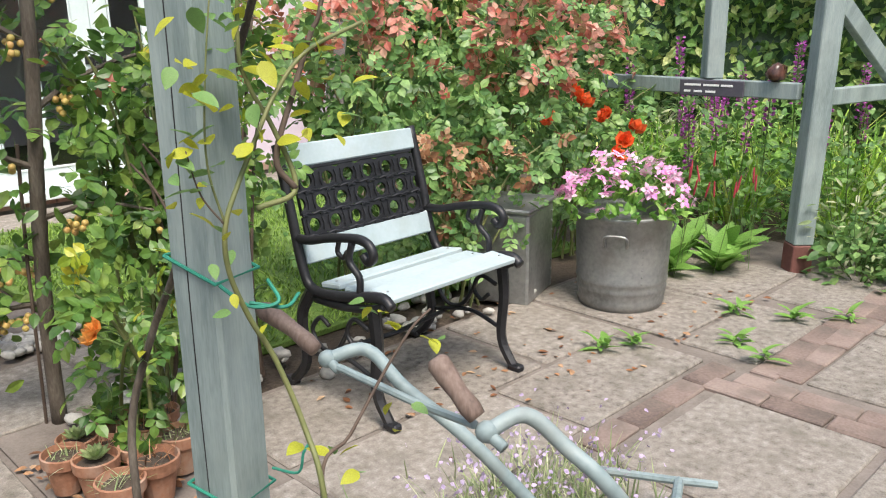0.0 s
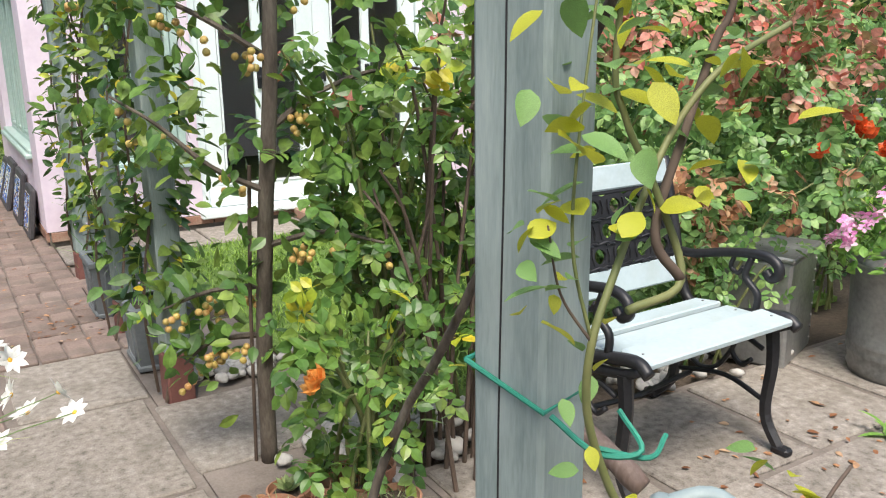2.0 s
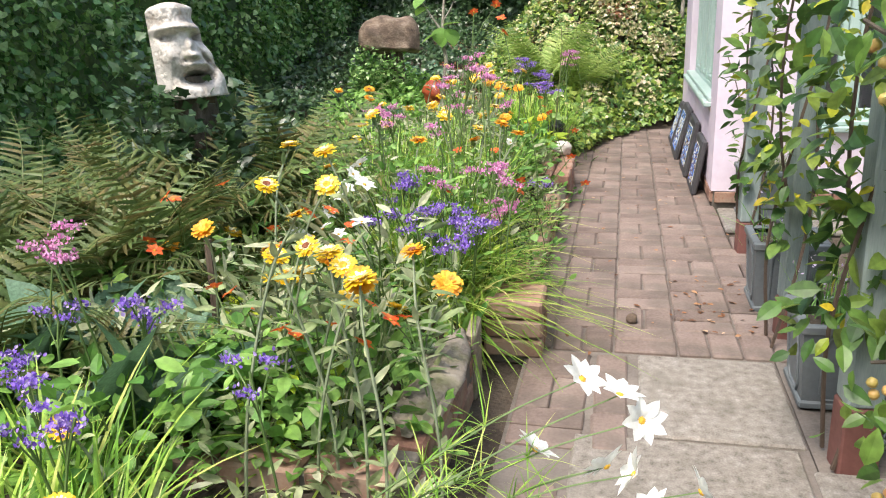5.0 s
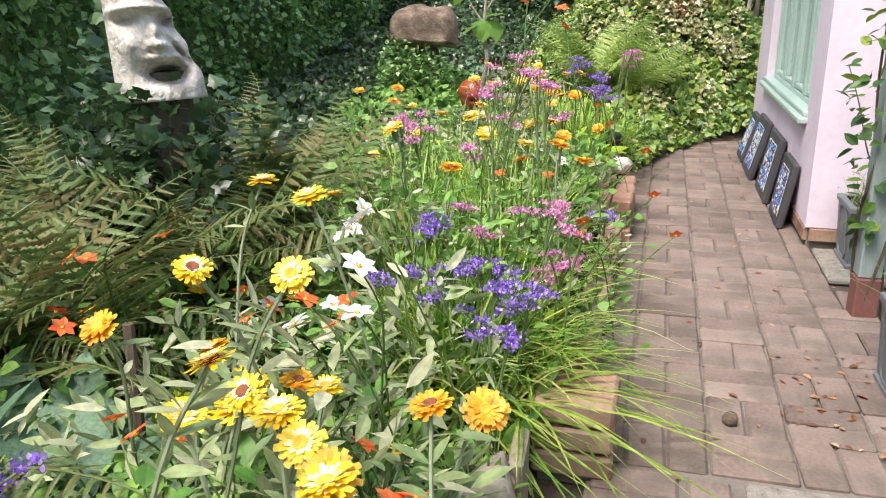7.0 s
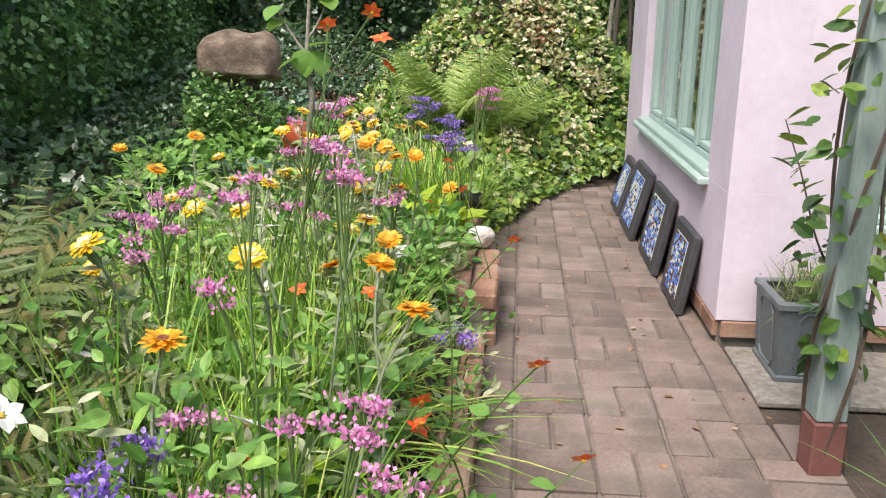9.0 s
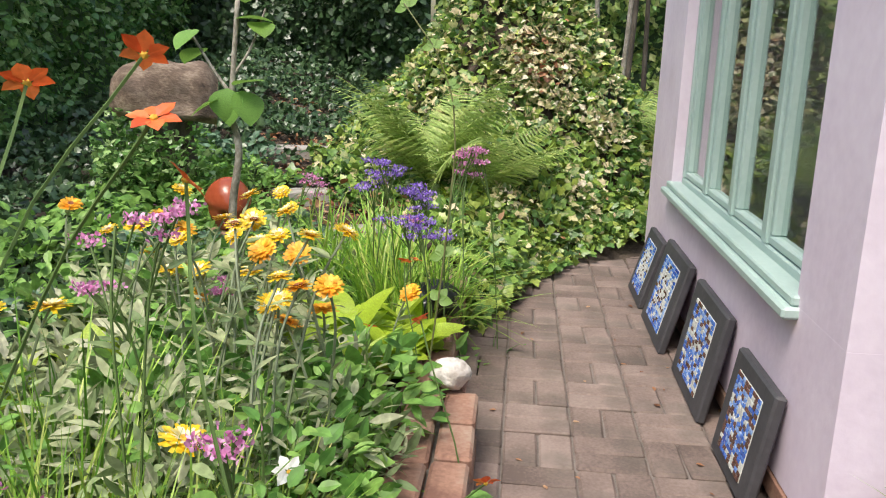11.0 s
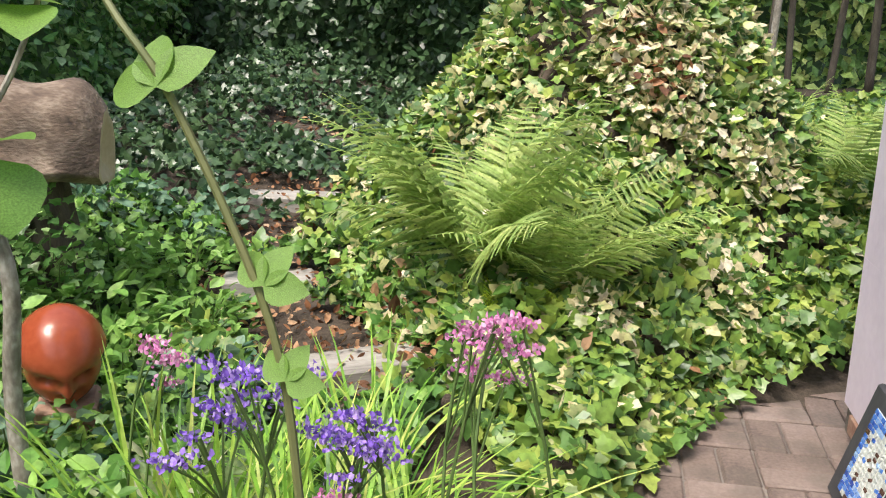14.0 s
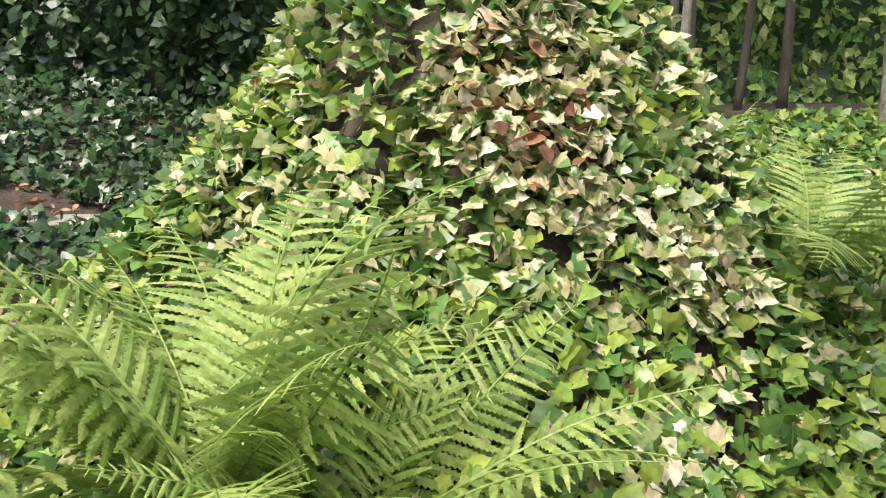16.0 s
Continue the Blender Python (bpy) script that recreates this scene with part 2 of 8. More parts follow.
L_GRASS = leafy("lawn_grass", [(0.08, 0.16, 0.02), (0.14, 0.26, 0.04), (0.2, 0.33, 0.06)], 0.6, lift=1.35)
L_BLADE = leafy("strap_leaf", [(0.055, 0.15, 0.015), (0.12, 0.26, 0.03), (0.2, 0.34, 0.05), (0.3, 0.36, 0.1)], 0.45, lift=1.75)
L_YBLADE = leafy("fallen_strap_leaf", [(0.12, 0.24, 0.03), (0.24, 0.36, 0.06), (0.4, 0.42, 0.16)], 0.5, 0.38, lift=1.4)
L_APPLE = leafy("apple_leaf", [(0.03, 0.08, 0.018), (0.055, 0.13, 0.025), (0.09, 0.18, 0.035), (0.14, 0.22, 0.04)], 0.38, lift=1.5)
L_ROSE = leafy("rose_leaf", [(0.04, 0.1, 0.03), (0.075, 0.16, 0.045), (0.13, 0.22, 0.07)], 0.42, lift=2.0)
L_ROSERED = leafy("young_rose_leaf", [(0.22, 0.06, 0.04), (0.32, 0.11, 0.075), (0.38, 0.22, 0.17), (0.2, 0.16, 0.07)], 0.36, lift=1.55)
L_YELLOW = leafy("yellowing_leaf", [(0.16, 0.28, 0.02), (0.32, 0.4, 0.03), (0.52, 0.44, 0.03)], 0.45, lift=1.15)
L_CLIMB = leafy("climber_leaf", [(0.03, 0.085, 0.02), (0.06, 0.14, 0.03), (0.1, 0.2, 0.04), (0.22, 0.32, 0.05)], 0.42, lift=1.15)
L_IVY = leafy("ivy_leaf", [(0.03, 0.085, 0.02), (0.06, 0.15, 0.03), (0.12, 0.23, 0.04), (0.2, 0.3, 0.06)], 0.35, 0.2, lift=1.6, warm=(1.3, 1.02, 1.1))
L_IVYVAR = leafy("variegated_ivy_leaf", [(0.1, 0.19, 0.06), (0.24, 0.33, 0.13), (0.4, 0.45, 0.21), (0.58, 0.58, 0.38)], 0.4, 0.2, edge=(0.09, 0.19, 0.05), lift=1.2, warm=(1.3, 1.02, 1.1))
L_CREAMIVY = leafy("cream_ivy_leaf", [(0.3, 0.36, 0.14), (0.5, 0.5, 0.26), (0.7, 0.66, 0.45), (0.8, 0.78, 0.62)], 0.4, 0.2, edge=(0.16, 0.26, 0.07))
# dark ivy green, which also carries the tree shade on thicket and ground
L_DARKIVY_SHADE = leafy("dark_ivy_leaf_shade", [(0.012, 0.03, 0.012), (0.025, 0.055, 0.022), (0.045, 0.085, 0.035)], 0.3, 0.15, lift=1.9)
# lifted well above leaf green: sky sheen on glossy leaves put into the colour
L_HEDGE_SHEEN = leafy("hedge_leaf_sky_sheen", [(0.018, 0.045, 0.014), (0.035, 0.085, 0.022), (0.07, 0.13, 0.04), (0.11, 0.165, 0.075)], 0.26, 0.2, lift=3.4)
L_BORDER = leafy("mixed_hedge_leaf", [(0.03, 0.07, 0.02), (0.07, 0.14, 0.035), (0.14, 0.22, 0.06), (0.2, 0.24, 0.09)], 0.45, 0.25, lift=2.6)
L_FERN = leafy("fern_frond", [(0.11, 0.2, 0.035), (0.18, 0.28, 0.06), (0.26, 0.34, 0.09)], 0.5, 0.4, lift=1.8, warm=(1.14, 1.0, 1.25))
L_FERNBR = leafy("browning_fern_frond", [(0.065, 0.12, 0.035), (0.11, 0.175, 0.05), (0.15, 0.14, 0.05)], 0.5, 0.3, lift=1.2)
L_LIME = leafy("lime_leaf", [(0.15, 0.3, 0.02), (0.25, 0.4, 0.03), (0.4, 0.5, 0.05)], 0.45, 0.38, lift=1.35)
L_FRESH = leafy("fresh_green_leaf", [(0.09, 0.2, 0.035), (0.14, 0.28, 0.05), (0.2, 0.36, 0.08)], 0.42, 0.4, lift=1.2)
L_GREYGREEN = leafy("grey_green_leaf", [(0.12, 0.2, 0.08), (0.21, 0.3, 0.13), (0.3, 0.37, 0.2), (0.42, 0.47, 0.33)], 0.65, 0.25, lift=1.2)
L_MID = leafy("mid_green_leaf", [(0.05, 0.14, 0.025), (0.09, 0.2, 0.04), (0.15, 0.28, 0.06)], 0.5, 0.32, lift=1.85)
L_NETTLE = leafy("nettle_leaf", [(0.07, 0.19, 0.035), (0.11, 0.26, 0.05), (0.16, 0.32, 0.08)], 0.5, 0.32, lift=1.6, warm=(1.3, 1.02, 1.1))
L_BLUELEAF = leafy("blue_green_leaf", [(0.04, 0.11, 0.06), (0.08, 0.17, 0.1), (0.13, 0.22, 0.14)], 0.5, 0.2, lift=1.35)
L_DEAD = leafy("fallen_leaf", [(0.12, 0.055, 0.025), (0.28, 0.13, 0.055), (0.4, 0.24, 0.12), (0.5, 0.38, 0.24)], 0.7, 0.15, lift=0.9)
L_SEDUM = leafy("pale_rosette_leaf", [(0.2, 0.3, 0.12), (0.32, 0.42, 0.2)], 0.5, 0.2, lift=1.1)
F_YELLOW = leafy("yellow_petal", [(0.84, 0.5, 0.01), (0.86, 0.6, 0.02), (0.86, 0.68, 0.06)], 0.5, 0.25, warm=(1, 1, 1))
F_CREAM = leafy("cream_petal", [(0.86, 0.76, 0.3), (0.86, 0.8, 0.45), (0.86, 0.82, 0.6)], 0.5, 0.25, warm=(1, 1, 1))
F_ORANGE = leafy("orange_petal", [(0.8, 0.32, 0.01), (0.85, 0.42, 0.02), (0.86, 0.52, 0.04)], 0.5, 0.25, warm=(1, 1, 1))
F_RED = leafy("scarlet_petal", [(0.75, 0.07, 0.015), (0.85, 0.13, 0.03), (0.85, 0.22, 0.06)], 0.5, 0.25, warm=(1, 1, 1))
F_PINK = leafy("pink_floret", [(0.66, 0.18, 0.46), (0.78, 0.32, 0.6), (0.84, 0.5, 0.7)], 0.55, 0.25, warm=(1, 1, 1))
F_PALEPINK = leafy("pale_pink_petal", [(0.75, 0.25, 0.48), (0.82, 0.45, 0.62), (0.85, 0.68, 0.75)], 0.5, 0.25, warm=(1, 1, 1))
F_PURPLE = leafy("purple_floret", [(0.2, 0.09, 0.55), (0.32, 0.18, 0.68), (0.55, 0.42, 0.78)], 0.55, 0.25, warm=(1, 1, 1))
F_MAGENTA = leafy("magenta_floret", [(0.38, 0.06, 0.34), (0.5, 0.13, 0.45)], 0.55, 0.25, warm=(1, 1, 1))
F_WHITE = leafy("white_petal", [(0.78, 0.78, 0.74), (0.84, 0.84, 0.81)], 0.5, 0.25, warm=(1, 1, 1))
F_CRIMSON = leafy("crimson_spike", [(0.4, 0.03, 0.06), (0.55, 0.07, 0.1)], 0.55, 0.2, warm=(1, 1, 1))
F_LILAC = leafy("lilac_floret", [(0.45, 0.35, 0.55), (0.62, 0.5, 0.68)], 0.55, 0.2, warm=(1, 1, 1))
F_ROSEOR = leafy("apricot_petal", [(0.82, 0.25, 0.04), (0.85, 0.36, 0.08), (0.85, 0.45, 0.14)], 0.5, 0.25, warm=(1, 1, 1))
F_EYE = surface("dark_flower_eye", [(0.12, 0.03, 0.015), (0.25, 0.08, 0.03)], 60, 200, 0.8, 0.3)
F_GOLD = surface("golden_eye", [(0.55, 0.3, 0.02), (0.7, 0.42, 0.05)], 60, 200, 0.8, 0.3)
M_APPLE = surface("crab_apple_skin", [(0.45, 0.36, 0.1), (0.52, 0.36, 0.11), (0.5, 0.26, 0.1)], 14, 60, 0.35, 0.1, vary=0.5)

# ---------------------------------------------------------------- geometry helpers
rng = np.random.default_rng(7)


def data_mesh(name, V, F, mat, smooth=False):
    me = bpy.data.meshes.new(name)
    me.from_pydata(np.asarray(V, float).tolist(), [], F)
    me.materials.append(mat)
    if smooth:
        me.polygons.foreach_set("use_smooth", [True] * len(me.polygons))
    me.update()
    return me


def part(name, geo, mat, parent=None, label="", smooth=False, at=None):
    """One mesh object out of (verts, faces), a bmesh or a mesh, under a thing or a part."""
    if isinstance(geo, bpy.types.Mesh):
        me = geo
    elif isinstance(geo, bmesh.types.BMesh):
        me = bpy.data.meshes.new(name)
        geo.to_mesh(me)
        geo.free()
        me.materials.append(mat)
        if smooth:
            me.polygons.foreach_set("use_smooth", [True] * len(me.polygons))
    else:
        me = data_mesh(name, geo[0], geo[1], mat, smooth)
    ob = new(name, me)
    if parent is not None:
        ob.parent = parent
    if at is not None:
        ob.matrix_basis = at
    if label:
        ob["label"] = label
    if name in JOINED:
        ob["kind"] = "stuff"
    return ob


JOINED = {"leaves", "young_leaves", "pale_leaves", "florets", "stalks", "feathery_leaves", "crown"}


def thing(name, label, category, group="", at=None):
    ob = new(name)
    ob.empty_display_size = 0.1
    if at is not None:
        ob.matrix_basis = at
    return tagged(ob, label, category, group)


def merge(*geos):
    V, F, n = [], [], 0
    for v, f in geos:
        v = np.asarray(v, float).reshape(-1, 3)
        V.append(v)
        F += [tuple(i + n for i in q) for q in f]
        n += len(v)
    return (np.concatenate(V) if V else np.zeros((0, 3))), F


def moved(geo, m):
    v = np.asarray(geo[0], float)
    a = np.array(m)
    return v @ a[:3, :3].T + a[:3, 3], geo[1]


def cbox(x0, x1, y0, y1, z0, z1, c=0.006):
    """A block with chamfered edges."""
    c = min(c, (x1 - x0) * 0.45, (y1 - y0) * 0.45, (z1 - z0) * 0.45)
    V, F = [], []
    xs, ys, zs = (x0, x1), (y0, y1), (z0, z1)
    idx = {}
    for i in (0, 1):
        for j in (0, 1):
            for k in (0, 1):
                p = np.array([xs[i], ys[j], zs[k]])
                s = np.array([1 - 2 * i, 1 - 2 * j, 1 - 2 * k]) * c
                for a in range(3):
                    q = p + s
                    q[a] = p[a]
                    idx[i, j, k, a] = len(V)
                    V.append(q)
    for a in range(3):
        b, d = (a + 1) % 3, (a + 2) % 3
        for e in (0, 1):
            loop = []
            for u, w in ((0, 0), (1, 0), (1, 1), (0, 1)):
                key = [0, 0, 0]
                key[a], key[b], key[d] = e, u, w
                loop.append(idx[(*key, a)])
            F.append(loop if e else loop[::-1])
        for u in (0, 1):
            for w in (0, 1):
                k0, k1 = [0, 0, 0], [0, 0, 0]
                k0[a], k1[a] = 0, 1
                k0[b] = k1[b] = u
                k0[d] = k1[d] = w
                q = [idx[(*k0, b)], idx[(*k1, b)], idx[(*k1, d)], idx[(*k0, d)]]
                F.append(q if u != w else q[::-1])
    for i in (0, 1):
        for j in (0, 1):
            for k in (0, 1):
                t = [idx[i, j, k, 0], idx[i, j, k, 1], idx[i, j, k, 2]]
                F.append(t if (i + j + k) % 2 == 1 else t[::-1])
    return np.array(V), F


def tube(path, radii, n=7, cap=True):
    path = np.asarray(path, float)
    k = len(path)
    radii = np.broadcast_to(np.asarray(radii, float), (k,))
    tan = np.gradient(path, axis=0)
    tan /= np.linalg.norm(tan, axis=1)[:, None] + 1e-9
    ref = np.array([0, 0, 1.0]) if abs(tan[0][2]) < 0.9 else np.array([1.0, 0, 0])
    V = []
    u = np.cross(tan[0], ref)
    for i in range(k):
        u = u - tan[i] * (u @ tan[i])
        u /= np.linalg.norm(u) + 1e-9
        w = np.cross(tan[i], u)
        a = np.arange(n) * 2 * np.pi / n
        V.append(path[i] + radii[i] * (np.cos(a)[:, None] * u + np.sin(a)[:, None] * w))
    F = [(i * n + j, i * n + (j + 1) % n, (i + 1) * n + (j + 1) % n, (i + 1) * n + j) for i in range(k - 1) for j in range(n)]
    if cap:
        F += [tuple(range(n))[::-1], tuple((k - 1) * n + j for j in range(n))]
    return np.concatenate(V), F


def smooth_path(pts, k=8):
    """Catmull-Rom through a few points."""
    p = np.asarray(pts, float)
    p = np.concatenate([[2 * p[0] - p[1]], p, [2 * p[-1] - p[-2]]])
    out = []
    for i in range(1, len(p) - 2):
        for t in np.linspace(0, 1, k, endpoint=False):
            out.append(0.5 * (2 * p[i] + (p[i + 1] - p[i - 1]) * t + (2 * p[i - 1] - 5 * p[i] + 4 * p[i + 1] - p[i + 2]) * t * t + (3 * p[i] - p[i - 1] - 3 * p[i + 1] + p[i + 2]) * t ** 3))
    out.append(p[-2])
    return np.array(out)


def lathe(profile, n=20, squash=1.0):
    """Turned shape from (radius, height) pairs."""
    V, F = [], []
    for r, z in profile:
        for j in range(n):
            a = 2 * math.pi * j / n
            V.append((r * math.cos(a), r * math.sin(a) * squash, z))
    k = len(profile)
    F = [(i * n + j, i * n + (j + 1) % n, (i + 1) * n + (j + 1) % n, (i + 1) * n + j) for i in range(k - 1) for j in range(n)]
    return np.array(V), F


def blob(r, seed=0, sub=2, rough=0.25, squash=(1, 1, 1)):
    bm = bmesh.new()
    bmesh.ops.create_icosphere(bm, subdivisions=sub, radius=1.0)
    for v in bm.verts:
        d = 1 + rough * noise.noise(v.co * 1.7 + Vector((seed * 3.1, seed * 1.7, 0)))
        v.co = Vector((v.co.x * squash[0], v.co.y * squash[1], v.co.z * squash[2])) * r * d
    V = np.array([v.co[:] for v in bm.verts])
    F = [tuple(v.index for v in f.verts) for f in bm.faces]
    bm.free()
    return V, F


# leaf shapes, lying along +y with their face to +z
def leaf_shape(w=0.55, fold=0.1, curl=0.12, n=3):
    ys = np.linspace(0, 1, n + 2)
    V, F = [], []
    for y in ys:
        half = 0.5 * w * math.sin(math.pi * min(1, y ** 0.8)) ** 0.8 if 0 < y < 1 else 0
        z = -curl * y * y
        V += [(0, y, z), (-half, y, z + fold * half * 2), (half, y, z + fold * half * 2)]
    for i in range(n + 1):
        a, b = 3 * i, 3 * i + 3
        if i == 0:
            F += [(a, b, b + 1), (a, b + 2, b)]
        elif i == n:
            F += [(a + 1, a, b), (a, a + 2, b)]
        else:
            F += [(a + 1, a, b, b + 1), (a, a + 2, b + 2, b)]
    used = sorted({i for f in F for i in f})
    back = {o: i for i, o in enumerate(used)}
    return np.array([V[i] for i in used]), [tuple(back[i] for i in f) for f in F]


def ivy_shape():
    out = [(0, 0.0), (0.28, -0.1), (0.3, 0.12), (0.54, 0.32), (0.31, 0.45), (0.22, 0.7), (0, 0.98), (-0.22, 0.7), (-0.31, 0.45), (-0.54, 0.32), (-0.3, 0.12), (-0.28, -0.1)]
    V = [(0, 0.3, 0.018)] + [(x, y, -0.08 * (x * x * 2 + (y - 0.3) ** 2)) for x, y in out]
    n = len(out)
    return np.array(V, float), [(0, 1 + (i + 1) % n, 1 + i) for i in range(n)]


LEAF, LEAF_THIN, LEAF_WIDE, LEAF_LO = leaf_shape(), leaf_shape(0.3), leaf_shape(0.8, 0.08), leaf_shape(0.6, 0.12, 0.12, 1)
IVY = ivy_shape()


def spray_shape(pairs=2, w=0.7):
    """A compound leaf one unit long: paired oval leaflets along a thin stalk and one at its tip."""
    V, F = leaf_shape(w, 0.1, 0.15, 2)
    out = [((np.array([(-0.008, 0, 0), (0.008, 0, 0), (0.0, 0.7, -0.03)])), [(0, 1, 2)])]
    for k in range(pairs):
        y = 0.22 + 0.26 * k
        for sg in (-1, 1):
            out.append(moved((V * 0.4, F), pose(0, y, -0.02 * k, 0, sg * 12, -sg * 62)))
    out.append(moved((V * 0.46, F), pose(0, 0.6, -0.03)))
    return merge(*out)


SPRAY = spray_shape()
IVY_LO = (np.array([(0, 0, 0), (0.42, 0.05, -0.03), (0.36, 0.5, -0.02), (0, 1.0, -0.06), (-0.36, 0.5, -0.02), (-0.42, 0.05, -0.03)]), [(0, 1, 2, 3), (0, 3, 4, 5)])
PETAL = leaf_shape(0.34, 0.06, 0.15, 2)


def blunt_petal(w=0.3, n=2):
    """Strap petal with a blunt, slightly notched end."""
    V, F = [], []
    for i, y in enumerate(np.linspace(0, 1, n + 2)):
        h = 0.5 * w * min(1.0, 0.35 + 1.6 * y) * (0.72 if i == n + 1 else 1)
        V += [(-h, y, 0.02 - 0.1 * y * y), (h, y, 0.02 - 0.1 * y * y)]
    F = [(2 * i, 2 * i + 1, 2 * i + 3, 2 * i + 2) for i in range(n + 1)]
    return np.array(V), F


STRAP_PETAL = blunt_petal()
PETAL_WIDE = leaf_shape(0.75, 0.1, 0.2, 2)


def unit(a):
    return a / (np.linalg.norm(a, axis=-1, keepdims=True) + 1e-9)


def scatter(shape, pos, along, normal, size):
    """Copies of a small shape, each with its own place, direction, facing and size, in one mesh."""
    V, F = shape
    pos, along, normal = (np.asarray(a, float).reshape(-1, 3) for a in (pos, along, normal))
    size = np.broadcast_to(np.asarray(size, float).reshape(-1), (len(pos),))
    y = unit(along)
    x = unit(np.cross(y, normal))
    z = np.cross(x, y)
    out = pos[:, None] + size[:, None, None] * (V[None, :, :1] * x[:, None] + V[None, :, 1:2] * y[:, None] + V[None, :, 2:3] * z[:, None])
    n = len(V)
    base = np.arange(len(pos)) * n
    faces = [tuple(f[i] + b for i in range(len(f))) for b in base for f in F]
    return out.reshape(-1, 3), faces


def rand_dirs(n, up=0.0):
    d = unit(rng.normal(size=(n, 3)))
    d[:, 2] += up
    return unit(d)


def blades(base, lean, length, width, k=5, droop=1.0):
    """Strap leaves: each rises along its lean and bends over."""
    base, lean = np.asarray(base, float), np.asarray(lean, float)
    n = len(base)
    length, width = np.broadcast_to(length, (n,)), np.broadcast_to(width, (n,))
    side = unit(np.cross(lean, np.array([0, 0, 1.0]) + 0.01 * rng.normal(size=(n, 3))))
    V = np.zeros((n, 2 * k + 1, 3))
    out = lean.copy()
    out[:, 2] = 0
    for i in range(k + 1):
        s = i / k
        p = base + length[:, None] * (s * lean + droop * s * s * (0.35 * out - np.array([0, 0, 0.35 * 1.0])))
        w = width[:, None] * (1 - s) ** 0.6 * 0.5
        if i < k:
            V[:, 2 * i], V[:, 2 * i + 1] = p - side * w, p + side * w
        else:
            V[:, 2 * k] = p
    F = []
    for b in range(n):
        o = b * (2 * k + 1)
        F += [(o + 2 * i, o + 2 * i + 1, o + 2 * i + 3, o + 2 * i + 2) for i in range(k - 1)]
        F.append((o + 2 * k - 2, o + 2 * k - 1, o + 2 * k))
    return V.reshape(-1, 3), F


def pinna_shape(teeth, half):
    """One side leaflet of a fern along +y: a narrow tapering blade with toothed edges, bending down."""
    V = []
    for i in range(2 * teeth + 1):
        y = i / (2 * teeth)
        w = half * (1 - y ** 2.2) ** 0.8 * (1.25 if i % 2 else 0.72) + 0.004
        z = -0.2 * y * y
        V += [(-w, y + (0.03 if i % 2 else 0), z - 0.3 * w), (0, y, z), (w, y + (0.03 if i % 2 else 0), z - 0.3 * w)]
    F = [(3 * i + a, 3 * i + a + 1, 3 * i + a + 4, 3 * i + a + 3) for i in range(2 * teeth) for a in (0, 1)]
    return np.array(V), F


def frond_shape(pairs=26, rows=9, arch=0.55, wide=0.2, seed=0):
    """A fern frond one metre long along +y: midrib, side leaflets, each with toothed edges."""
    g = np.random.default_rng(seed)
    s = np.linspace(0.08, 0.995, pairs)
    sk = np.linspace(0, 1, 14)
    curve = lambda t: np.stack([0.03 * np.sin(3 * t + seed), t - 0.15 * arch * t ** 3, arch * (0.5 * t - 0.75 * t * t)], -1)
    mid = tube(curve(sk), np.linspace(0.006, 0.0015, 14), 4)
    P, A, Nn, S = [], [], [], []
    c, tan = curve(s), unit(np.gradient(curve(s), axis=0))
    up = np.cross(np.array([1.0, 0, 0]), tan)
    for i in range(pairs):
        env = wide * (min(1, s[i] / 0.3) ** 0.7) * (1 - max(0, (s[i] - 0.25) / 0.75) ** 1.5) + 0.012
        for sg in (-1, 1):
            side = np.array([sg, 0, 0]) * 0.93 + tan[i] * 0.4 + up[i] * g.normal(0.02, 0.1)
            side /= np.linalg.norm(side)
            P.append(c[i]), A.append(side - 0.1 * up[i]), Nn.append(up[i] + g.normal(0, 0.12, 3)), S.append(env * g.uniform(0.9, 1.05))
    lobes = scatter(pinna_shape(rows, 0.38 * (s[1] - s[0]) / wide), P, A, Nn, S)
    return merge(mid, lobes)

# ---------------------------------------------------------------- ground
def smoothstep(a, b, x):
    t = np.clip((np.asarray(x, float) - a) / (b - a), 0, 1)
    return t * t * (3 - 2 * t)


def height(x, y):
    """Soil level: path level, raised bed beside it, and the bank that climbs past the end of the path."""
    x, y = np.asarray(x, float), np.asarray(y, float)
    bed = 0.2 * smoothstep(-0.99, -1.06, x) * smoothstep(-4.6, -4.0, y) * smoothstep(-9, -4, y)
    edge = np.interp(x, [-1.15, -1.05, -0.95, -0.79, -0.71, -0.34, 0.18, 1.0, 3.0], [2.6, 2.5, 1.75, 2.0, 2.5, 3.2, 3.6, 3.75, 4.2])
    slope = (np.clip((y - edge) * 0.18, 0, 0.75) + 0.1 * smoothstep(0.02, 0.3, y - edge) * smoothstep(-1.35, -1.05, x)) * smoothstep(7, 3.0, x)
    mound = 1.35 * np.exp(-(((x + 0.75) / 0.85) ** 2 + ((y - 4.7) / 0.85) ** 2))
    left = 0.25 * smoothstep(-2.2, -3.2, x) * smoothstep(-1, 3, y)
    return -0.035 + bed + slope + mound + left


def axis_steps(lo, hi, step, far):
    inner = np.arange(lo, hi + 1e-6, step)
    out = np.array([2, 6, 15, 40, 100, 250.0])
    return np.concatenate([lo - out[::-1], inner, hi + out]) if far else inner


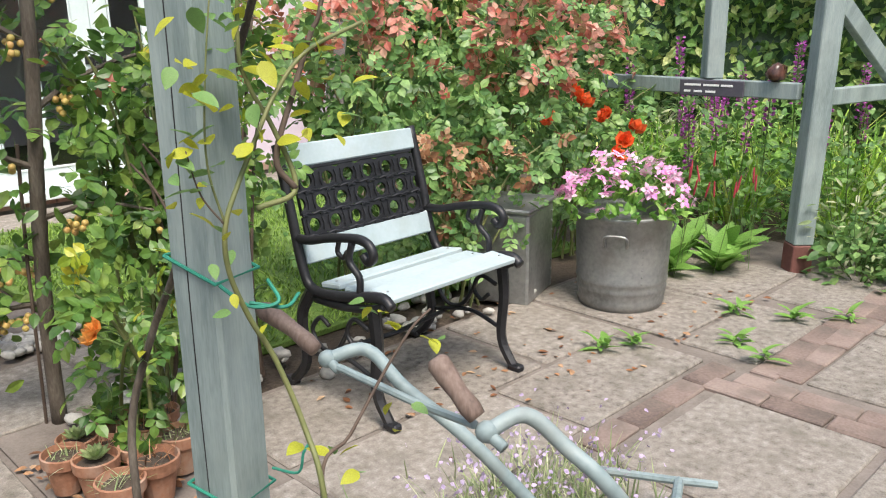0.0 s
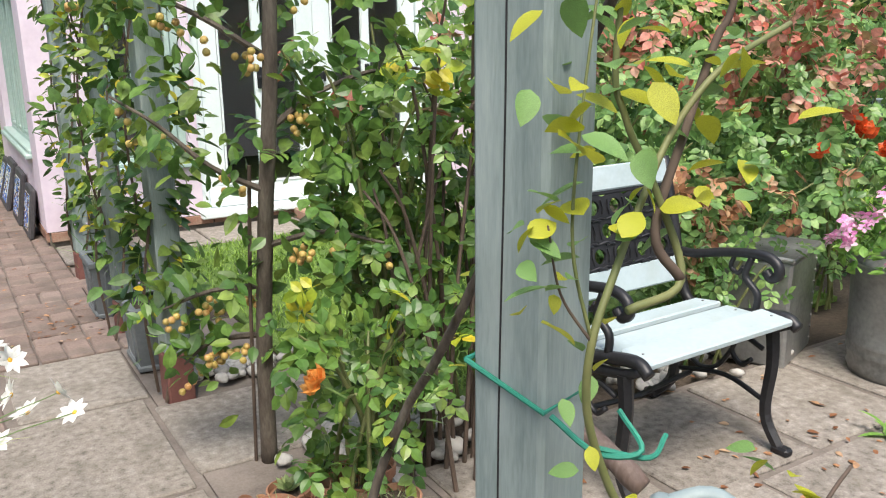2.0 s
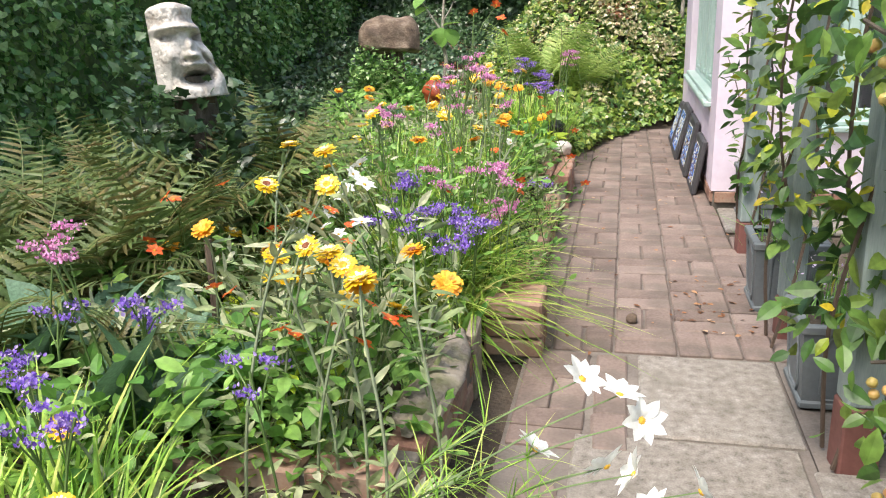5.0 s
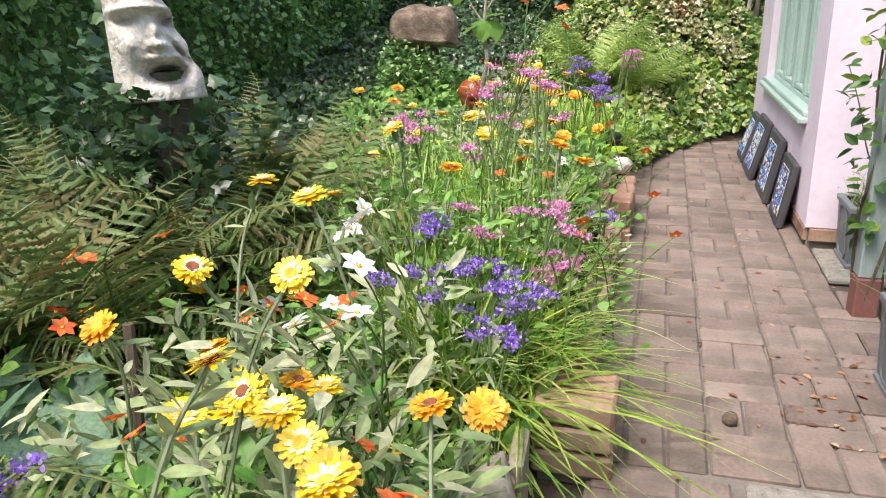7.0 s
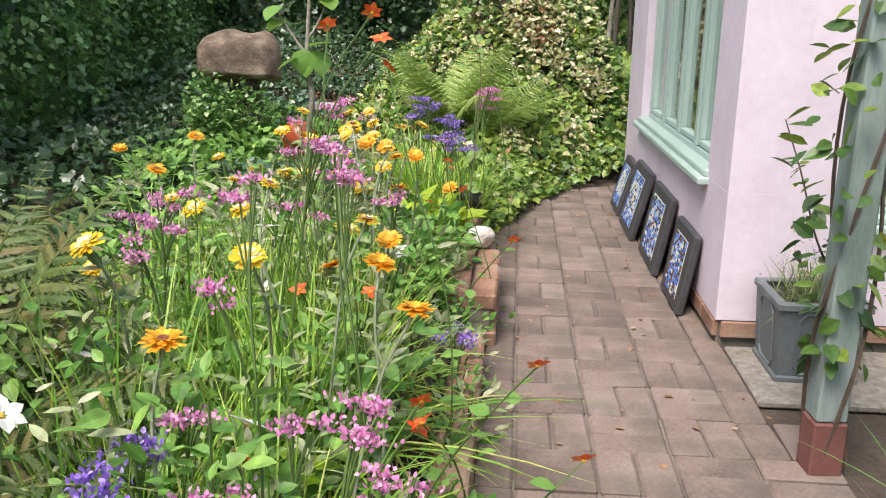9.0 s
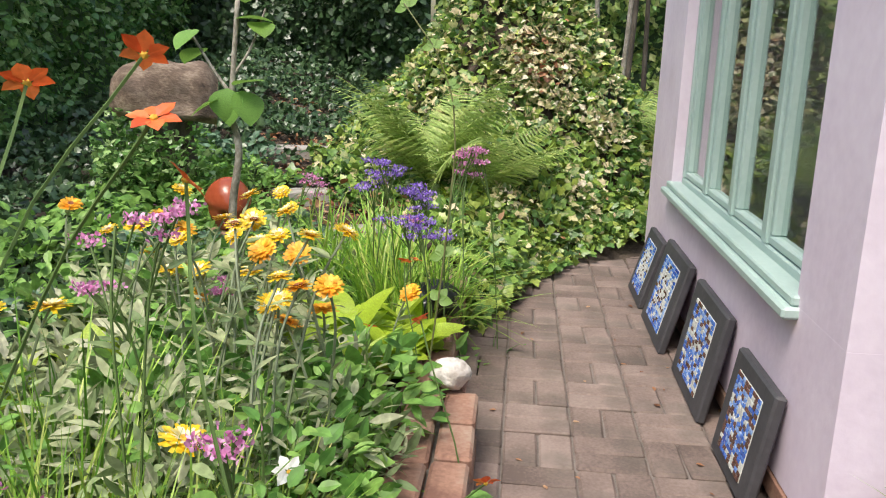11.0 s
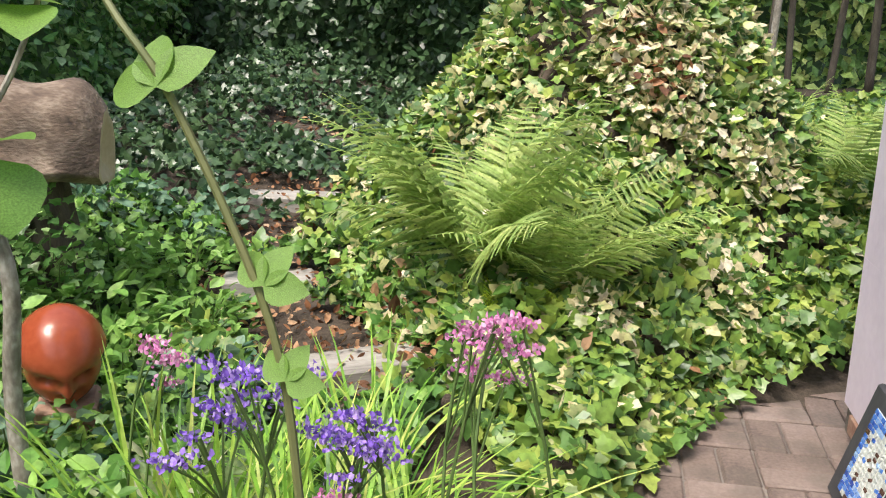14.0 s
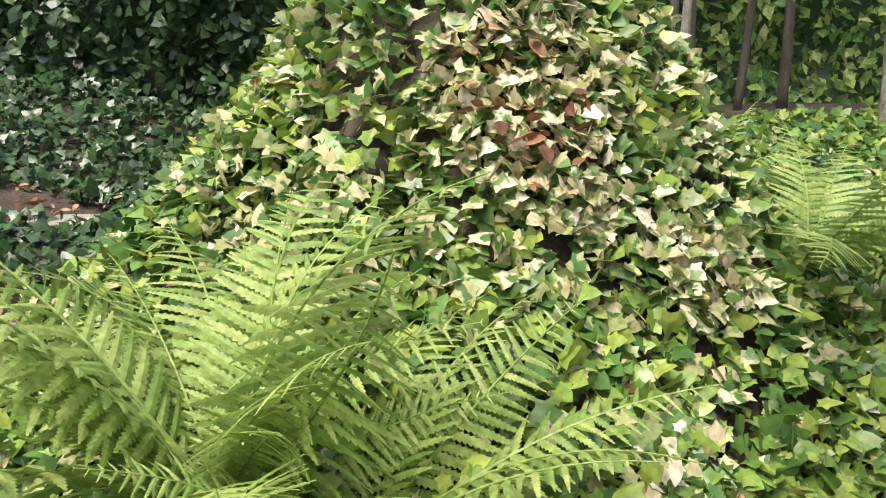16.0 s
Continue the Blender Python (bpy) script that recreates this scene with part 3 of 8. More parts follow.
gx, gy = axis_steps(-5, 5, 0.1, True), axis_steps(-8, 8, 0.1, True)
GX, GY = np.meshgrid(gx, gy, indexing="ij")
GZ = height(GX, GY)
for i in range(0, GX.shape[0]):
    for j in range(0, GX.shape[1]):
        if GX[i, j] < -1.05 or GY[i, j] > 3.3:
            GZ[i, j] += 0.025 * noise.noise(Vector((GX[i, j] * 4, GY[i, j] * 4, 0)))
ny = len(gy)
GF = [(i * ny + j, (i + 1) * ny + j, (i + 1) * ny + j + 1, i * ny + j + 1) for i in range(len(gx) - 1) for j in range(ny - 1)]
ground = part("ground", (np.stack([GX, GY, GZ], -1).reshape(-1, 3), GF), M_SOIL, smooth=True)
tagged(ground, "dark crumbly garden soil under beds and paving", "ground", kind="structure")

# paving bed under bricks and slabs
pave = part("pavement", merge(cbox(-0.86, 0.02, -4.9, 3.3, -0.03, -0.012, 0.001), cbox(0.024, 0.6, -7.5, -2.1, -0.03, -0.012, 0.001), cbox(0.604, 4.3, -7.5, -3.95, -0.03, -0.012, 0.001), cbox(-1.6, 0.02, -9.0, -4.904, -0.03, -0.012, 0.001)), M_JOINT)
tagged(pave, "gritty sand joints under garden path bricks and slabs", "pavement", kind="structure")

# lawn
LX0, LX1, LY0, LY1 = 0.62, 3.4, -3.6, -0.55
lawn = part("lawn", cbox(LX0, LX1, LY0, LY1, -0.03, 0.0, 0.004), M_TURF)
tagged(lawn, "small square of mown green lawn", "lawn", kind="structure")
n = 12000
bp = np.stack([rng.uniform(LX0 + 0.02, LX1 - 0.02, n), rng.uniform(LY0 + 0.02, LY1 - 0.02, n), np.zeros(n)], -1)
grass = part("lawn_grass", blades(bp, rand_dirs(n, 1.6), rng.uniform(0.04, 0.085, n), 0.009, 3), L_GRASS)
tagged(grass, "short bright green lawn grass blades", "grass", kind="stuff")

# concrete strip at the foot of the house
strip = part("house_path", merge(cbox(0.04, 0.98, -0.5, -0.012, -0.03, 0.0, 0.008), cbox(0.99, 2.4, -0.53, -0.012, -0.03, 0.004, 0.008), cbox(2.41, 3.6, -0.5, -0.012, -0.03, 0.0, 0.008)), M_SLAB)
tagged(strip, "pale concrete slabs along the foot of the house", "path", kind="structure")

# ---------------------------------------------------------------- house
WALL_Y1, ROOF_Z = 3.0, 2.7


def wall_blocks(boxes):
    return merge(*[cbox(*b, 0.0005) for b in boxes])


WY0, WY1, WZ0, WZ1 = 0.36, 2.34, 0.6, 1.8
west = part("wall_west", wall_blocks([(0.0, 0.24, 0.0, WALL_Y1, 0.1, WZ0), (0.0, 0.24, 0.0, WY0, WZ0, WZ1), (0.0, 0.24, WY1, WALL_Y1, WZ0, WZ1), (0.0, 0.24, 0.0, WALL_Y1, WZ1, ROOF_Z)]), M_PINK)
tagged(west, "pale pink painted rendered cottage wall with a window", "wall", kind="structure")
DX0, DX1, DZ1 = 1.07, 3.0, 2.1
SX0, SX1, SZ0, SZ1 = 0.45, 1.0, 0.5, 1.7
south = part("wall_south", wall_blocks([(0.24, SX0, 0.0, 0.24, 0.1, ROOF_Z), (SX0, SX1, 0.0, 0.24, 0.1, SZ0), (SX0, SX1, 0.0, 0.24, SZ1, ROOF_Z), (SX1, DX0, 0.0, 0.24, 0.1, ROOF_Z), (DX0, DX1, 0.0, 0.24, DZ1, ROOF_Z), (DX1, 4.2, 0.0, 0.24, 0.1, ROOF_Z)]), M_PINK)
tagged(south, "pale pink painted rendered wall with glazed doors", "wall", kind="structure")
north = part("wall_north", wall_blocks([(0.24, 4.2, WALL_Y1 - 0.24, WALL_Y1, 0.1, ROOF_Z)]), M_PINK)
tagged(north, "pale pink rendered back wall", "wall", kind="structure")
east = part("wall_east", wall_blocks([(3.96, 4.2, 0.24, WALL_Y1 - 0.24, 0.1, ROOF_Z)]), M_PINK)
tagged(east, "pale pink rendered end wall", "wall", kind="structure")
# unseen floor and ceiling, coloured dark so the windows look into a dim room
inner_floor = part("floor", cbox(0.24, 3.96, 0.24, WALL_Y1 - 0.24, 0.06, 0.12, 0.001), M_ROOM_DIM)
tagged(inner_floor, "unseen cottage floor, dimness put into its colour", "floor", kind="structure")
ceil = part("ceiling", cbox(0.0, 4.2, 0.0, WALL_Y1, ROOF_Z + 0.002, ROOF_Z + 0.1, 0.002), M_ROOM_DIM)
tagged(ceil, "unseen cottage ceiling slab, dimness put into its colour", "ceiling", kind="structure")
bm = bmesh.new()
rv = [bm.verts.new(p) for p in ((-0.3, -0.3, 2.78), (4.5, -0.3, 2.78), (4.5, 3.3, 2.78), (-0.3, 3.3, 2.78), (-0.3, 1.5, 4.0), (4.5, 1.5, 4.0))]
for f in ((0, 1, 5, 4), (2, 3, 4, 5), (0, 4, 3), (1, 2, 5), (3, 2, 1, 0)):
    bm.faces.new([rv[i] for i in f])
roof = part("roof", bm, M_ROOF)
tagged(roof, "plain tiled cottage roof above the pink walls", "roof", kind="structure")
plinth = part("plinth", merge(cbox(0.012, 0.22, 0.012, WALL_Y1, -0.03, 0.098, 0.002), cbox(0.222, DX0, 0.012, 0.22, -0.03, 0.098, 0.002), cbox(DX0, 4.2, 0.014, 0.22, -0.03, 0.098, 0.002)), M_MORTAR)
tagged(plinth, "brick plinth course below the pink render", "plinth", kind="structure")
brick_face = data_mesh("brick", *cbox(-0.107, 0.107, -0.012, 0.012, -0.033, 0.033, 0.004), M_WALLBRICK)
for i in range(17):
    part("brick", brick_face, M_WALLBRICK, plinth, at=pose(0.13 + 0.224 * i, 0.006, 0.062))
for i in range(13):
    part("brick", brick_face, M_WALLBRICK, plinth, at=pose(0.006, 0.12 + 0.224 * i, 0.062, 0, 0, 90))


def window(name, label, width, z0, z1, lights, m, deep=0.07):
    """A casement window facing -y in its own axes, origin at its left lower corner on the wall face."""
    w = tagged(new(name), label, "window", kind="structure")
    w.matrix_basis = m
    h = z1 - z0
    fr = 0.055
    d0, d1 = 0.05, 0.05 + deep
    part("window_frame", merge(cbox(0, width, d0, d1, 0, fr), cbox(0, width, d0, d1, h - fr, h), cbox(0, fr, d0, d1, fr, h - fr), cbox(width - fr, width, d0, d1, fr, h - fr)), M_MINT, w)
    part("window_sill", merge(cbox(-0.03, width + 0.03, -0.045, 0.05, -0.035, 0.0, 0.008), cbox(-0.02, width + 0.02, -0.02, 0.05, 0.0, 0.03, 0.006)), M_MINT, w, "mint painted timber sill")
    step = (width - 2 * fr) / lights
    for i in range(lights):
        x = fr + i * step
        if i:
            part("mullion", cbox(x - 0.028, x + 0.028, d0 - 0.004, d1 - 0.002, fr, h - fr, 0.006), M_MINT, w)
        s = 0.034
        a, b = x + (0.03 if i else 0.003), x + step - (0.03 if i < lights - 1 else 0.003)
        part("sash", merge(cbox(a, b, d0 + 0.006, d1 - 0.012, fr + 0.003, fr + s), cbox(a, b, d0 + 0.006, d1 - 0.012, h - fr - s, h - fr - 0.003), cbox(a, a + s, d0 + 0.006, d1 - 0.012, fr + s, h - fr - s), cbox(b - s, b, d0 + 0.006, d1 - 0.012, fr + s, h - fr - s)), M_MINT, w)
        g = part("pane", cbox(a + s - 0.004, b - s + 0.004, d0 + 0.03, d0 + 0.036, fr + s - 0.004, h - fr - s + 0.004, 0.0005), M_GLASS, w)
        g.visible_shadow = False
    return w


window("window_1", "mint painted casement window with four tall panes in pink wall", WY1 - WY0, WZ0, WZ1, 4, pose(0.0, WY1, WZ0, 0, 0, -90))
window("window_2", "mint painted small window behind climbing plants", SX1 - SX0, SZ0, SZ1, 2, pose(SX0, 0.0, SZ0))


def glazed_doors():
    d = tagged(new("door_1"), "white painted glazed double doors in the pink wall, closed", "door", kind="structure")
    d.matrix_basis = pose(DX0, 0, 0.1)
    w, h = DX1 - DX0, DZ1 - 0.1
    part("door_frame", merge(cbox(0, 0.06, 0.03, 0.13, 0, h), cbox(w - 0.06, w, 0.03, 0.13, 0, h), cbox(0.06, w - 0.06, 0.03, 0.13, h - 0.06, h)), M_WHITE, d)
    part("threshold", cbox(-0.03, w + 0.03, -0.06, 0.13, -0.03, 0.028, 0.008), M_WHITE, d)
    for i in range(2):
        a = 0.064 + i * (w - 0.128) / 2
        b = a + (w - 0.128) / 2 - 0.004
        s, m = 0.14, (a + b) / 2
        top = h - 0.064 - s
        leaf = part("door_leaf", merge(cbox(a, b, 0.05, 0.1, 0.032, 0.19), cbox(a, b, 0.05, 0.1, top, h - 0.064), cbox(a, a + s, 0.05, 0.1, 0.19, top), cbox(b - s, b, 0.05, 0.1, 0.19, top), cbox(m - 0.035, m + 0.035, 0.055, 0.098, 0.19, top)), M_WHITE, d)
        part("bead", merge(cbox(a + s, b - s, 0.042, 0.052, 0.188, 0.206, 0.004), cbox(a + s, a + s + 0.016, 0.042, 0.052, 0.206, top, 0.004), cbox(b - s - 0.016, b - s, 0.042, 0.052, 0.206, top, 0.004)), M_WHITE, leaf)
        for p0, p1 in ((a + s - 0.004, m - 0.031), (m + 0.031, b - s + 0.004)):
            g = part("pane", cbox(p0, p1, 0.072, 0.078, 0.188, top + 0.004, 0.0005), M_GLASS, leaf)
            g.visible_shadow = False
        hx = b - 0.04 if i == 0 else a + 0.04
        for hz in (0.22, 0.98):
            part("hinge", merge(cbox(hx - 0.035, hx + 0.035, 0.03, 0.052, hz - 0.03, hz + 0.03, 0.006), tube([(hx + 0.03, 0.03, hz - 0.045), (hx + 0.03, 0.03, hz + 0.045)], 0.011, 8)), M_IRON, leaf, "black door hinge block")
        part("handle", merge(cbox(m - 0.02, m + 0.02, 0.035, 0.054, 0.9, 1.06), cbox(m - 0.02, m + 0.09, 0.015, 0.033, 0.97, 0.995)), M_IRON, leaf, "black lever handle")
    return d


glazed_doors()
step = part("door_step", merge(cbox(1.75, 2.65, -0.34, -0.065, 0.006, 0.085, 0.01)), M_WALLBRICK)
tagged(step, "low red brick step below the glazed doors", "step", kind="structure")

# ---------------------------------------------------------------- hedges and distance
def hedge(name, label, x0, x1, y0, y1, z1, n, mat, shape=LEAF_LO, size=(0.05, 0.1), face=(1, 0), zb=0.0, core=True):
    """A dense leafy wall: leaves over the face of an uneven sheet, dark to stand for inner shade."""
    nx, nz = 40, 16
    fx, fy = face
    along_x = abs(fy) > 0
    L0, L1 = (x0, x1) if along_x else (y0, y1)
    V, F = [], []
    for i in range(nx + 1):
        for j in range(nz + 1):
            s, z = L0 + (L1 - L0) * i / nx, zb + (z1 - zb) * j / nz
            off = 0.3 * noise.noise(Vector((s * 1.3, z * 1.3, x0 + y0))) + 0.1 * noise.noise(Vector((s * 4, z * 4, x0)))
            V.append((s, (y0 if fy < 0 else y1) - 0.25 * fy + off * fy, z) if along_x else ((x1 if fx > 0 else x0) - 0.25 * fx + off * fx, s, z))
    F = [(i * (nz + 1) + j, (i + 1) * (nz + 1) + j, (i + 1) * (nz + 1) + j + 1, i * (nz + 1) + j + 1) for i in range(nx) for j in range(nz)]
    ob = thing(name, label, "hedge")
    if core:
        # added sheet; the shade between leaves is put into its dark colour
        part("core", (V, F), L_DARKIVY_SHADE, ob, smooth=True)
    s = rng.uniform(L0, L1, n)
    z = zb + (z1 - zb) * rng.uniform(0, 1, n) ** 0.9
    off = np.array([0.3 * noise.noise(Vector((a * 1.3, b * 1.3, x0 + y0))) + 0.1 * noise.noise(Vector((a * 4, b * 4, x0))) for a, b in zip(s, z)]) + rng.uniform(-0.02, 0.2, n)
    if along_x:
        P = np.stack([s, (y0 if fy < 0 else y1) - 0.25 * fy + off * fy, z], -1)
    else:
        P = np.stack([(x1 if fx > 0 else x0) - 0.25 * fx + off * fx, s, z], -1)
    d = rand_dirs(n) + np.array([fx * 0.5, fy * 0.5, -0.5])
    nn = rand_dirs(n) * 0.9 + np.array([fx, fy, 0.6])
    tagged(part("leaves", scatter(shape, P, d, nn, rng.uniform(*size, n)), mat, ob), kind="stuff")
    return ob


# boundary ivy takes the sheen-lifted colour, the thicket the shaded one
hedge("ivy_hedge", "dark ivy-covered hedge along the garden boundary", -4.6, -3.9, -5.5, 7.2, 2.8, 46000, L_HEDGE_SHEEN, IVY_LO, (0.03, 0.075), (1, 0), 0.1)
hedge("ivy_hedge", "ivy-clad thicket behind the log, shade put into its leaf colour", -5.4, -1.7, 6.2, 7.0, 3.2, 14000, L_DARKIVY_SHADE, IVY_LO, (0.04, 0.085), (0, -1), 0.5)
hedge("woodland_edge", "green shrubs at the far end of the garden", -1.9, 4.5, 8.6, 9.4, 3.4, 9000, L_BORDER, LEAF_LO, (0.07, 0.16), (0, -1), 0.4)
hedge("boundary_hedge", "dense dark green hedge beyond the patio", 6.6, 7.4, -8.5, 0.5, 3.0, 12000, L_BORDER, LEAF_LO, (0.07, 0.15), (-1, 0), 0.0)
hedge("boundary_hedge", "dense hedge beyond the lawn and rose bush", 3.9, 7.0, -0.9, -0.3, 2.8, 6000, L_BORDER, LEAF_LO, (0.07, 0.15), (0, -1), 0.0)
# never in view: added so the window glass has something to reflect
hedge("boundary_hedge", "unseen hedge behind the camera, added for reflections", -4.6, 7.0, -9.6, -9.0, 2.4, 2500, L_HEDGE_SHEEN, LEAF_LO, (0.08, 0.14), (0, 1), 0.0)

# ---------------------------------------------------------------- timber posts of the pergola
def pergola_post(label, x, y, side, turn, h, foot=0.16, lean=0.0):
    p = thing("pergola_post", label, "post", "pergola posts", pose(x, y, 0, 0, lean, turn))
    a = side / 2
    part("shaft", cbox(-a, a, -a, a, foot + 0.001, h, 0.006), M_POST, p)
    part("foot", cbox(-a - 0.004, a + 0.004, -a - 0.004, a + 0.004, -0.02, foot, 0.006), M_RED, p, "red-brown painted post foot")
    return p


post_n = pergola_post("grey-green stained timber post with a climbing rose tied on", -0.103, -5.47, 0.083, 18, 2.3)
part("crack", merge(tube(smooth_path([(-0.0416, 0.004, 0.2), (-0.0416, 0.009, 0.9), (-0.0416, 0.002, 1.4), (-0.0416, 0.007, 2.2)], 6), 0.0012, 4)), M_IRON, post_n, "long drying crack")
pergola_post("grey-green timber post with red foot, wrapped in climbing foliage", 0.113, -2.955, 0.095, 4, 2.4, 0.19)
pergola_post("grey-green timber post with red foot among climbing foliage", 0.1, -2.03, 0.08, 4, 2.4, 0.15)
pergola_post("grey-green timber post with red foot beside the lead planter", 0.088, -0.93, 0.085, 4, 2.4, 0.16)
pergola_post("grey-green timber post with red foot on the patio edge", 3.8, -4.76, 0.11, -40, 2.4, 0.14, 1.5)


def pergola_rail(label, a, b, z, depth=0.09, thick=0.05):
    a, b = Vector(a), Vector(b)
    d = b - a
    ang = math.degrees(math.atan2(d.y, d.x))
    return tagged(part("pergola_rail", cbox(0, d.length, -thick / 2, thick / 2, -depth / 2, depth / 2, 0.006), M_POST, at=pose(a.x, a.y, z, 0, 0, ang)), label, "rail", "pergola rails")


rail = pergola_rail("grey-green timber rail between pergola posts with a slate sign", (3.79, -4.69), (3.86, -3.4), 0.96)
pergola_rail("grey-green timber rail of the patio pergola", (3.88, -4.79), (5.4, -5.15), 0.93)
upr = part("pergola_upright", cbox(-0.05, 0.05, -0.05, 0.05, 1.006, 2.4, 0.006), M_POST, at=pose(3.83, -4.16, 0, 0, 0, -40))
tagged(upr, "grey-green upright standing on the pergola rail", "post")
bra = part("pergola_brace", cbox(0, 1.0, -0.025, 0.025, -0.05, 0.05, 0.006), M_POST, at=pose(3.86, -4.79, 1.45, 0, 36, -13))
tagged(bra, "slanting grey-green timber brace of the pergola", "brace")
sign = thing("rail_sign", "dark slate name sign with white writing on the rail", "sign", at=pose(3.757, -4.2, 0.957, 0, 0, -87))
part("plate", cbox(-0.19, 0.19, -0.008, 0.008, -0.045, 0.045, 0.004), M_SIGN, sign)
for i, (a, b, z) in enumerate(((-0.16, -0.06, 0.016), (-0.045, 0.05, 0.016), (0.06, 0.13, 0.016), (-0.16, -0.12, -0.02), (-0.1, -0.05, -0.02), (-0.03, 0.03, -0.02))):
    part("lettering", cbox(a, b, -0.0105, -0.0085, z - 0.006, z + 0.006, 0.001), M_LETTER, sign)
rock = part("rail_stone", blob(0.07, 3, 2, 0.5, (1.0, 0.7, 0.75)), M_BROWNTILE, smooth=True, at=pose(3.8, -4.55, 1.05))
tagged(rock, "brown stone resting on the pergola rail", "stone")

# ---------------------------------------------------------------- garden chair
def garden_chair():
    c = thing("garden_chair", "cast-iron garden armchair with pale blue painted wooden slats", "chair", at=pose(1.335, -4.2, 0, 0, 0, 1.5))
    W = 0.3
    iron = lambda pts, r, k=6: tube(smooth_path(pts, k), r, 6)
    for sx in (-1, 1):
        x = sx * (W + 0.035)
        side = merge(
            iron([(x, -0.36, 0.445), (x, -0.3, 0.47), (x, -0.1, 0.43), (x, 0.06, 0.42), (x, 0.12, 0.5), (x, 0.17, 0.7), (x, 0.235, 0.93)], 0.02, 5),
            iron([(x, -0.33, 0.45), (x, -0.26, 0.42), (x, -0.1, 0.395), (x, 0.05, 0.39)], 0.016, 4),
        )
        sf = part("side_frame", side, M_IRON, c, smooth=True)
        for ys in ((-0.27, 0.42, -0.3, 0.22, -0.27, 0.08, -0.34), (0.07, 0.42, 0.12, 0.22, 0.13, 0.08, 0.23)):
            part("leg", merge(tube(smooth_path([(x, ys[0], ys[1]), (x, ys[2] + 0.02, 0.3), (x, ys[4], 0.12), (x, ys[6], 0.004)], 5), np.linspace(0.024, 0.019, 16), 6), cbox(x - 0.02, x + 0.02, ys[6] - 0.035, ys[6] + 0.03, 0.0, 0.03, 0.008)), M_IRON, c, smooth=False)
        part("armrest", merge(
            iron([(x, 0.14, 0.6), (x, 0.06, 0.605), (x, -0.06, 0.635), (x, -0.2, 0.655), (x, -0.26, 0.64), (x, -0.275, 0.605), (x, -0.25, 0.585), (x, -0.225, 0.605)], 0.017, 5),
            iron([(x, -0.17, 0.64), (x, -0.15, 0.57), (x, -0.2, 0.52), (x, -0.2, 0.46)], 0.013, 5),
            iron([(x, -0.1, 0.63), (x, -0.09, 0.59), (x, -0.12, 0.575), (x, -0.14, 0.6)], 0.009, 5)), M_IRON, c, smooth=True)
        part("scroll", merge(
            iron([(x, -0.24, 0.34), (x, -0.16, 0.36), (x, -0.12, 0.3), (x, -0.16, 0.26), (x, -0.2, 0.29)], 0.009, 5),
            iron([(x, -0.12, 0.3), (x, -0.06, 0.22), (x, 0.02, 0.2), (x, 0.08, 0.26), (x, 0.03, 0.32), (x, -0.02, 0.3)], 0.009, 5),
            iron([(x, -0.27, 0.16), (x, -0.1, 0.2), (x, 0.1, 0.16)], 0.009, 5)), M_IRON, c, smooth=True)
    for i, (y, z, w, tilt) in enumerate(((-0.29, 0.468, 0.12, 10), (-0.155, 0.45, 0.12, 4), (-0.02, 0.447, 0.11, -2))):
        sl = part("seat_slat", cbox(-W - 0.02, W + 0.02, -w / 2, w / 2, -0.011, 0.011, 0.005), M_SLATS, c, at=pose(0, y, z, tilt - 6))
        for sx in (-1, 1):
            part("bolt", moved(lathe([(0.0045, 0), (0.004, 0.002), (0.0, 0.0025)], 8), pose(sx * (W - 0.01), 0, 0.0112)), M_GALV, sl)
    for z, y, w in ((0.545, 0.122, 0.09), (0.885, 0.21, 0.085)):
        part("back_slat", cbox(-W - 0.02, W + 0.02, -0.011, 0.011, -w / 2, w / 2, 0.005), M_SLATS, c, at=pose(0, y, z, -15))
    # cast back panel: a pierced plate with staggered round holes and raised woven bands
    V, F, bands = [], [], []
    rows, cols, cw, ch, hr, th = 3, 6, 2 * W / 6, 0.082, 0.026, 0.006
    k = 16
    for j in range(rows):
        for i in range(-1, cols + 1):
            cx, cz = -W + (i + 0.5 + (0.5 if j % 2 else 0)) * cw, (j - 1) * ch
            if cx - cw / 2 > W - 0.001 or cx + cw / 2 < -W + 0.001:
                continue
            o = len(V)
            for y in (-th, th):
                for q in range(k):
                    a = 2 * math.pi * (q + 0.5) / k
                    u, v = math.cos(a), math.sin(a)
                    f = min(cw / 2 / max(abs(u), 1e-6), ch / 2 / max(abs(v), 1e-6))
                    V.append((min(W, max(-W, cx + f * u)), y, cz + f * v))
                for q in range(k):
                    a = 2 * math.pi * (q + 0.5) / k
                    V.append((min(W, max(-W, cx + hr * math.cos(a))), y, cz + hr * math.sin(a)))
            for q in range(k):
                r = (q + 1) % k
                F += [(o + q, o + r, o + k + r, o + k + q), (o + 2 * k + r, o + 2 * k + q, o + 3 * k + q, o + 3 * k + r), (o + k + q, o + k + r, o + 3 * k + r, o + 3 * k + q), (o + r, o + q, o + 2 * k + q, o + 2 * k + r)]
            for du in (-1, 1):
                bands.append(tube([(cx - du * 0.5 * cw, -th - 0.001, cz - 0.5 * ch), (cx - du * 0.2 * cw, -th - 0.004, cz - 0.44 * ch), (cx + du * 0.2 * cw, -th - 0.004, cz - 0.56 * ch)], 0.0045, 5))
                bands.append(tube([(cx + du * (hr + 0.008), -th - 0.003, cz - 0.3 * ch), (cx + du * (hr + 0.012), -th - 0.004, cz), (cx + du * (hr + 0.008), -th - 0.003, cz + 0.3 * ch)], 0.004, 5))
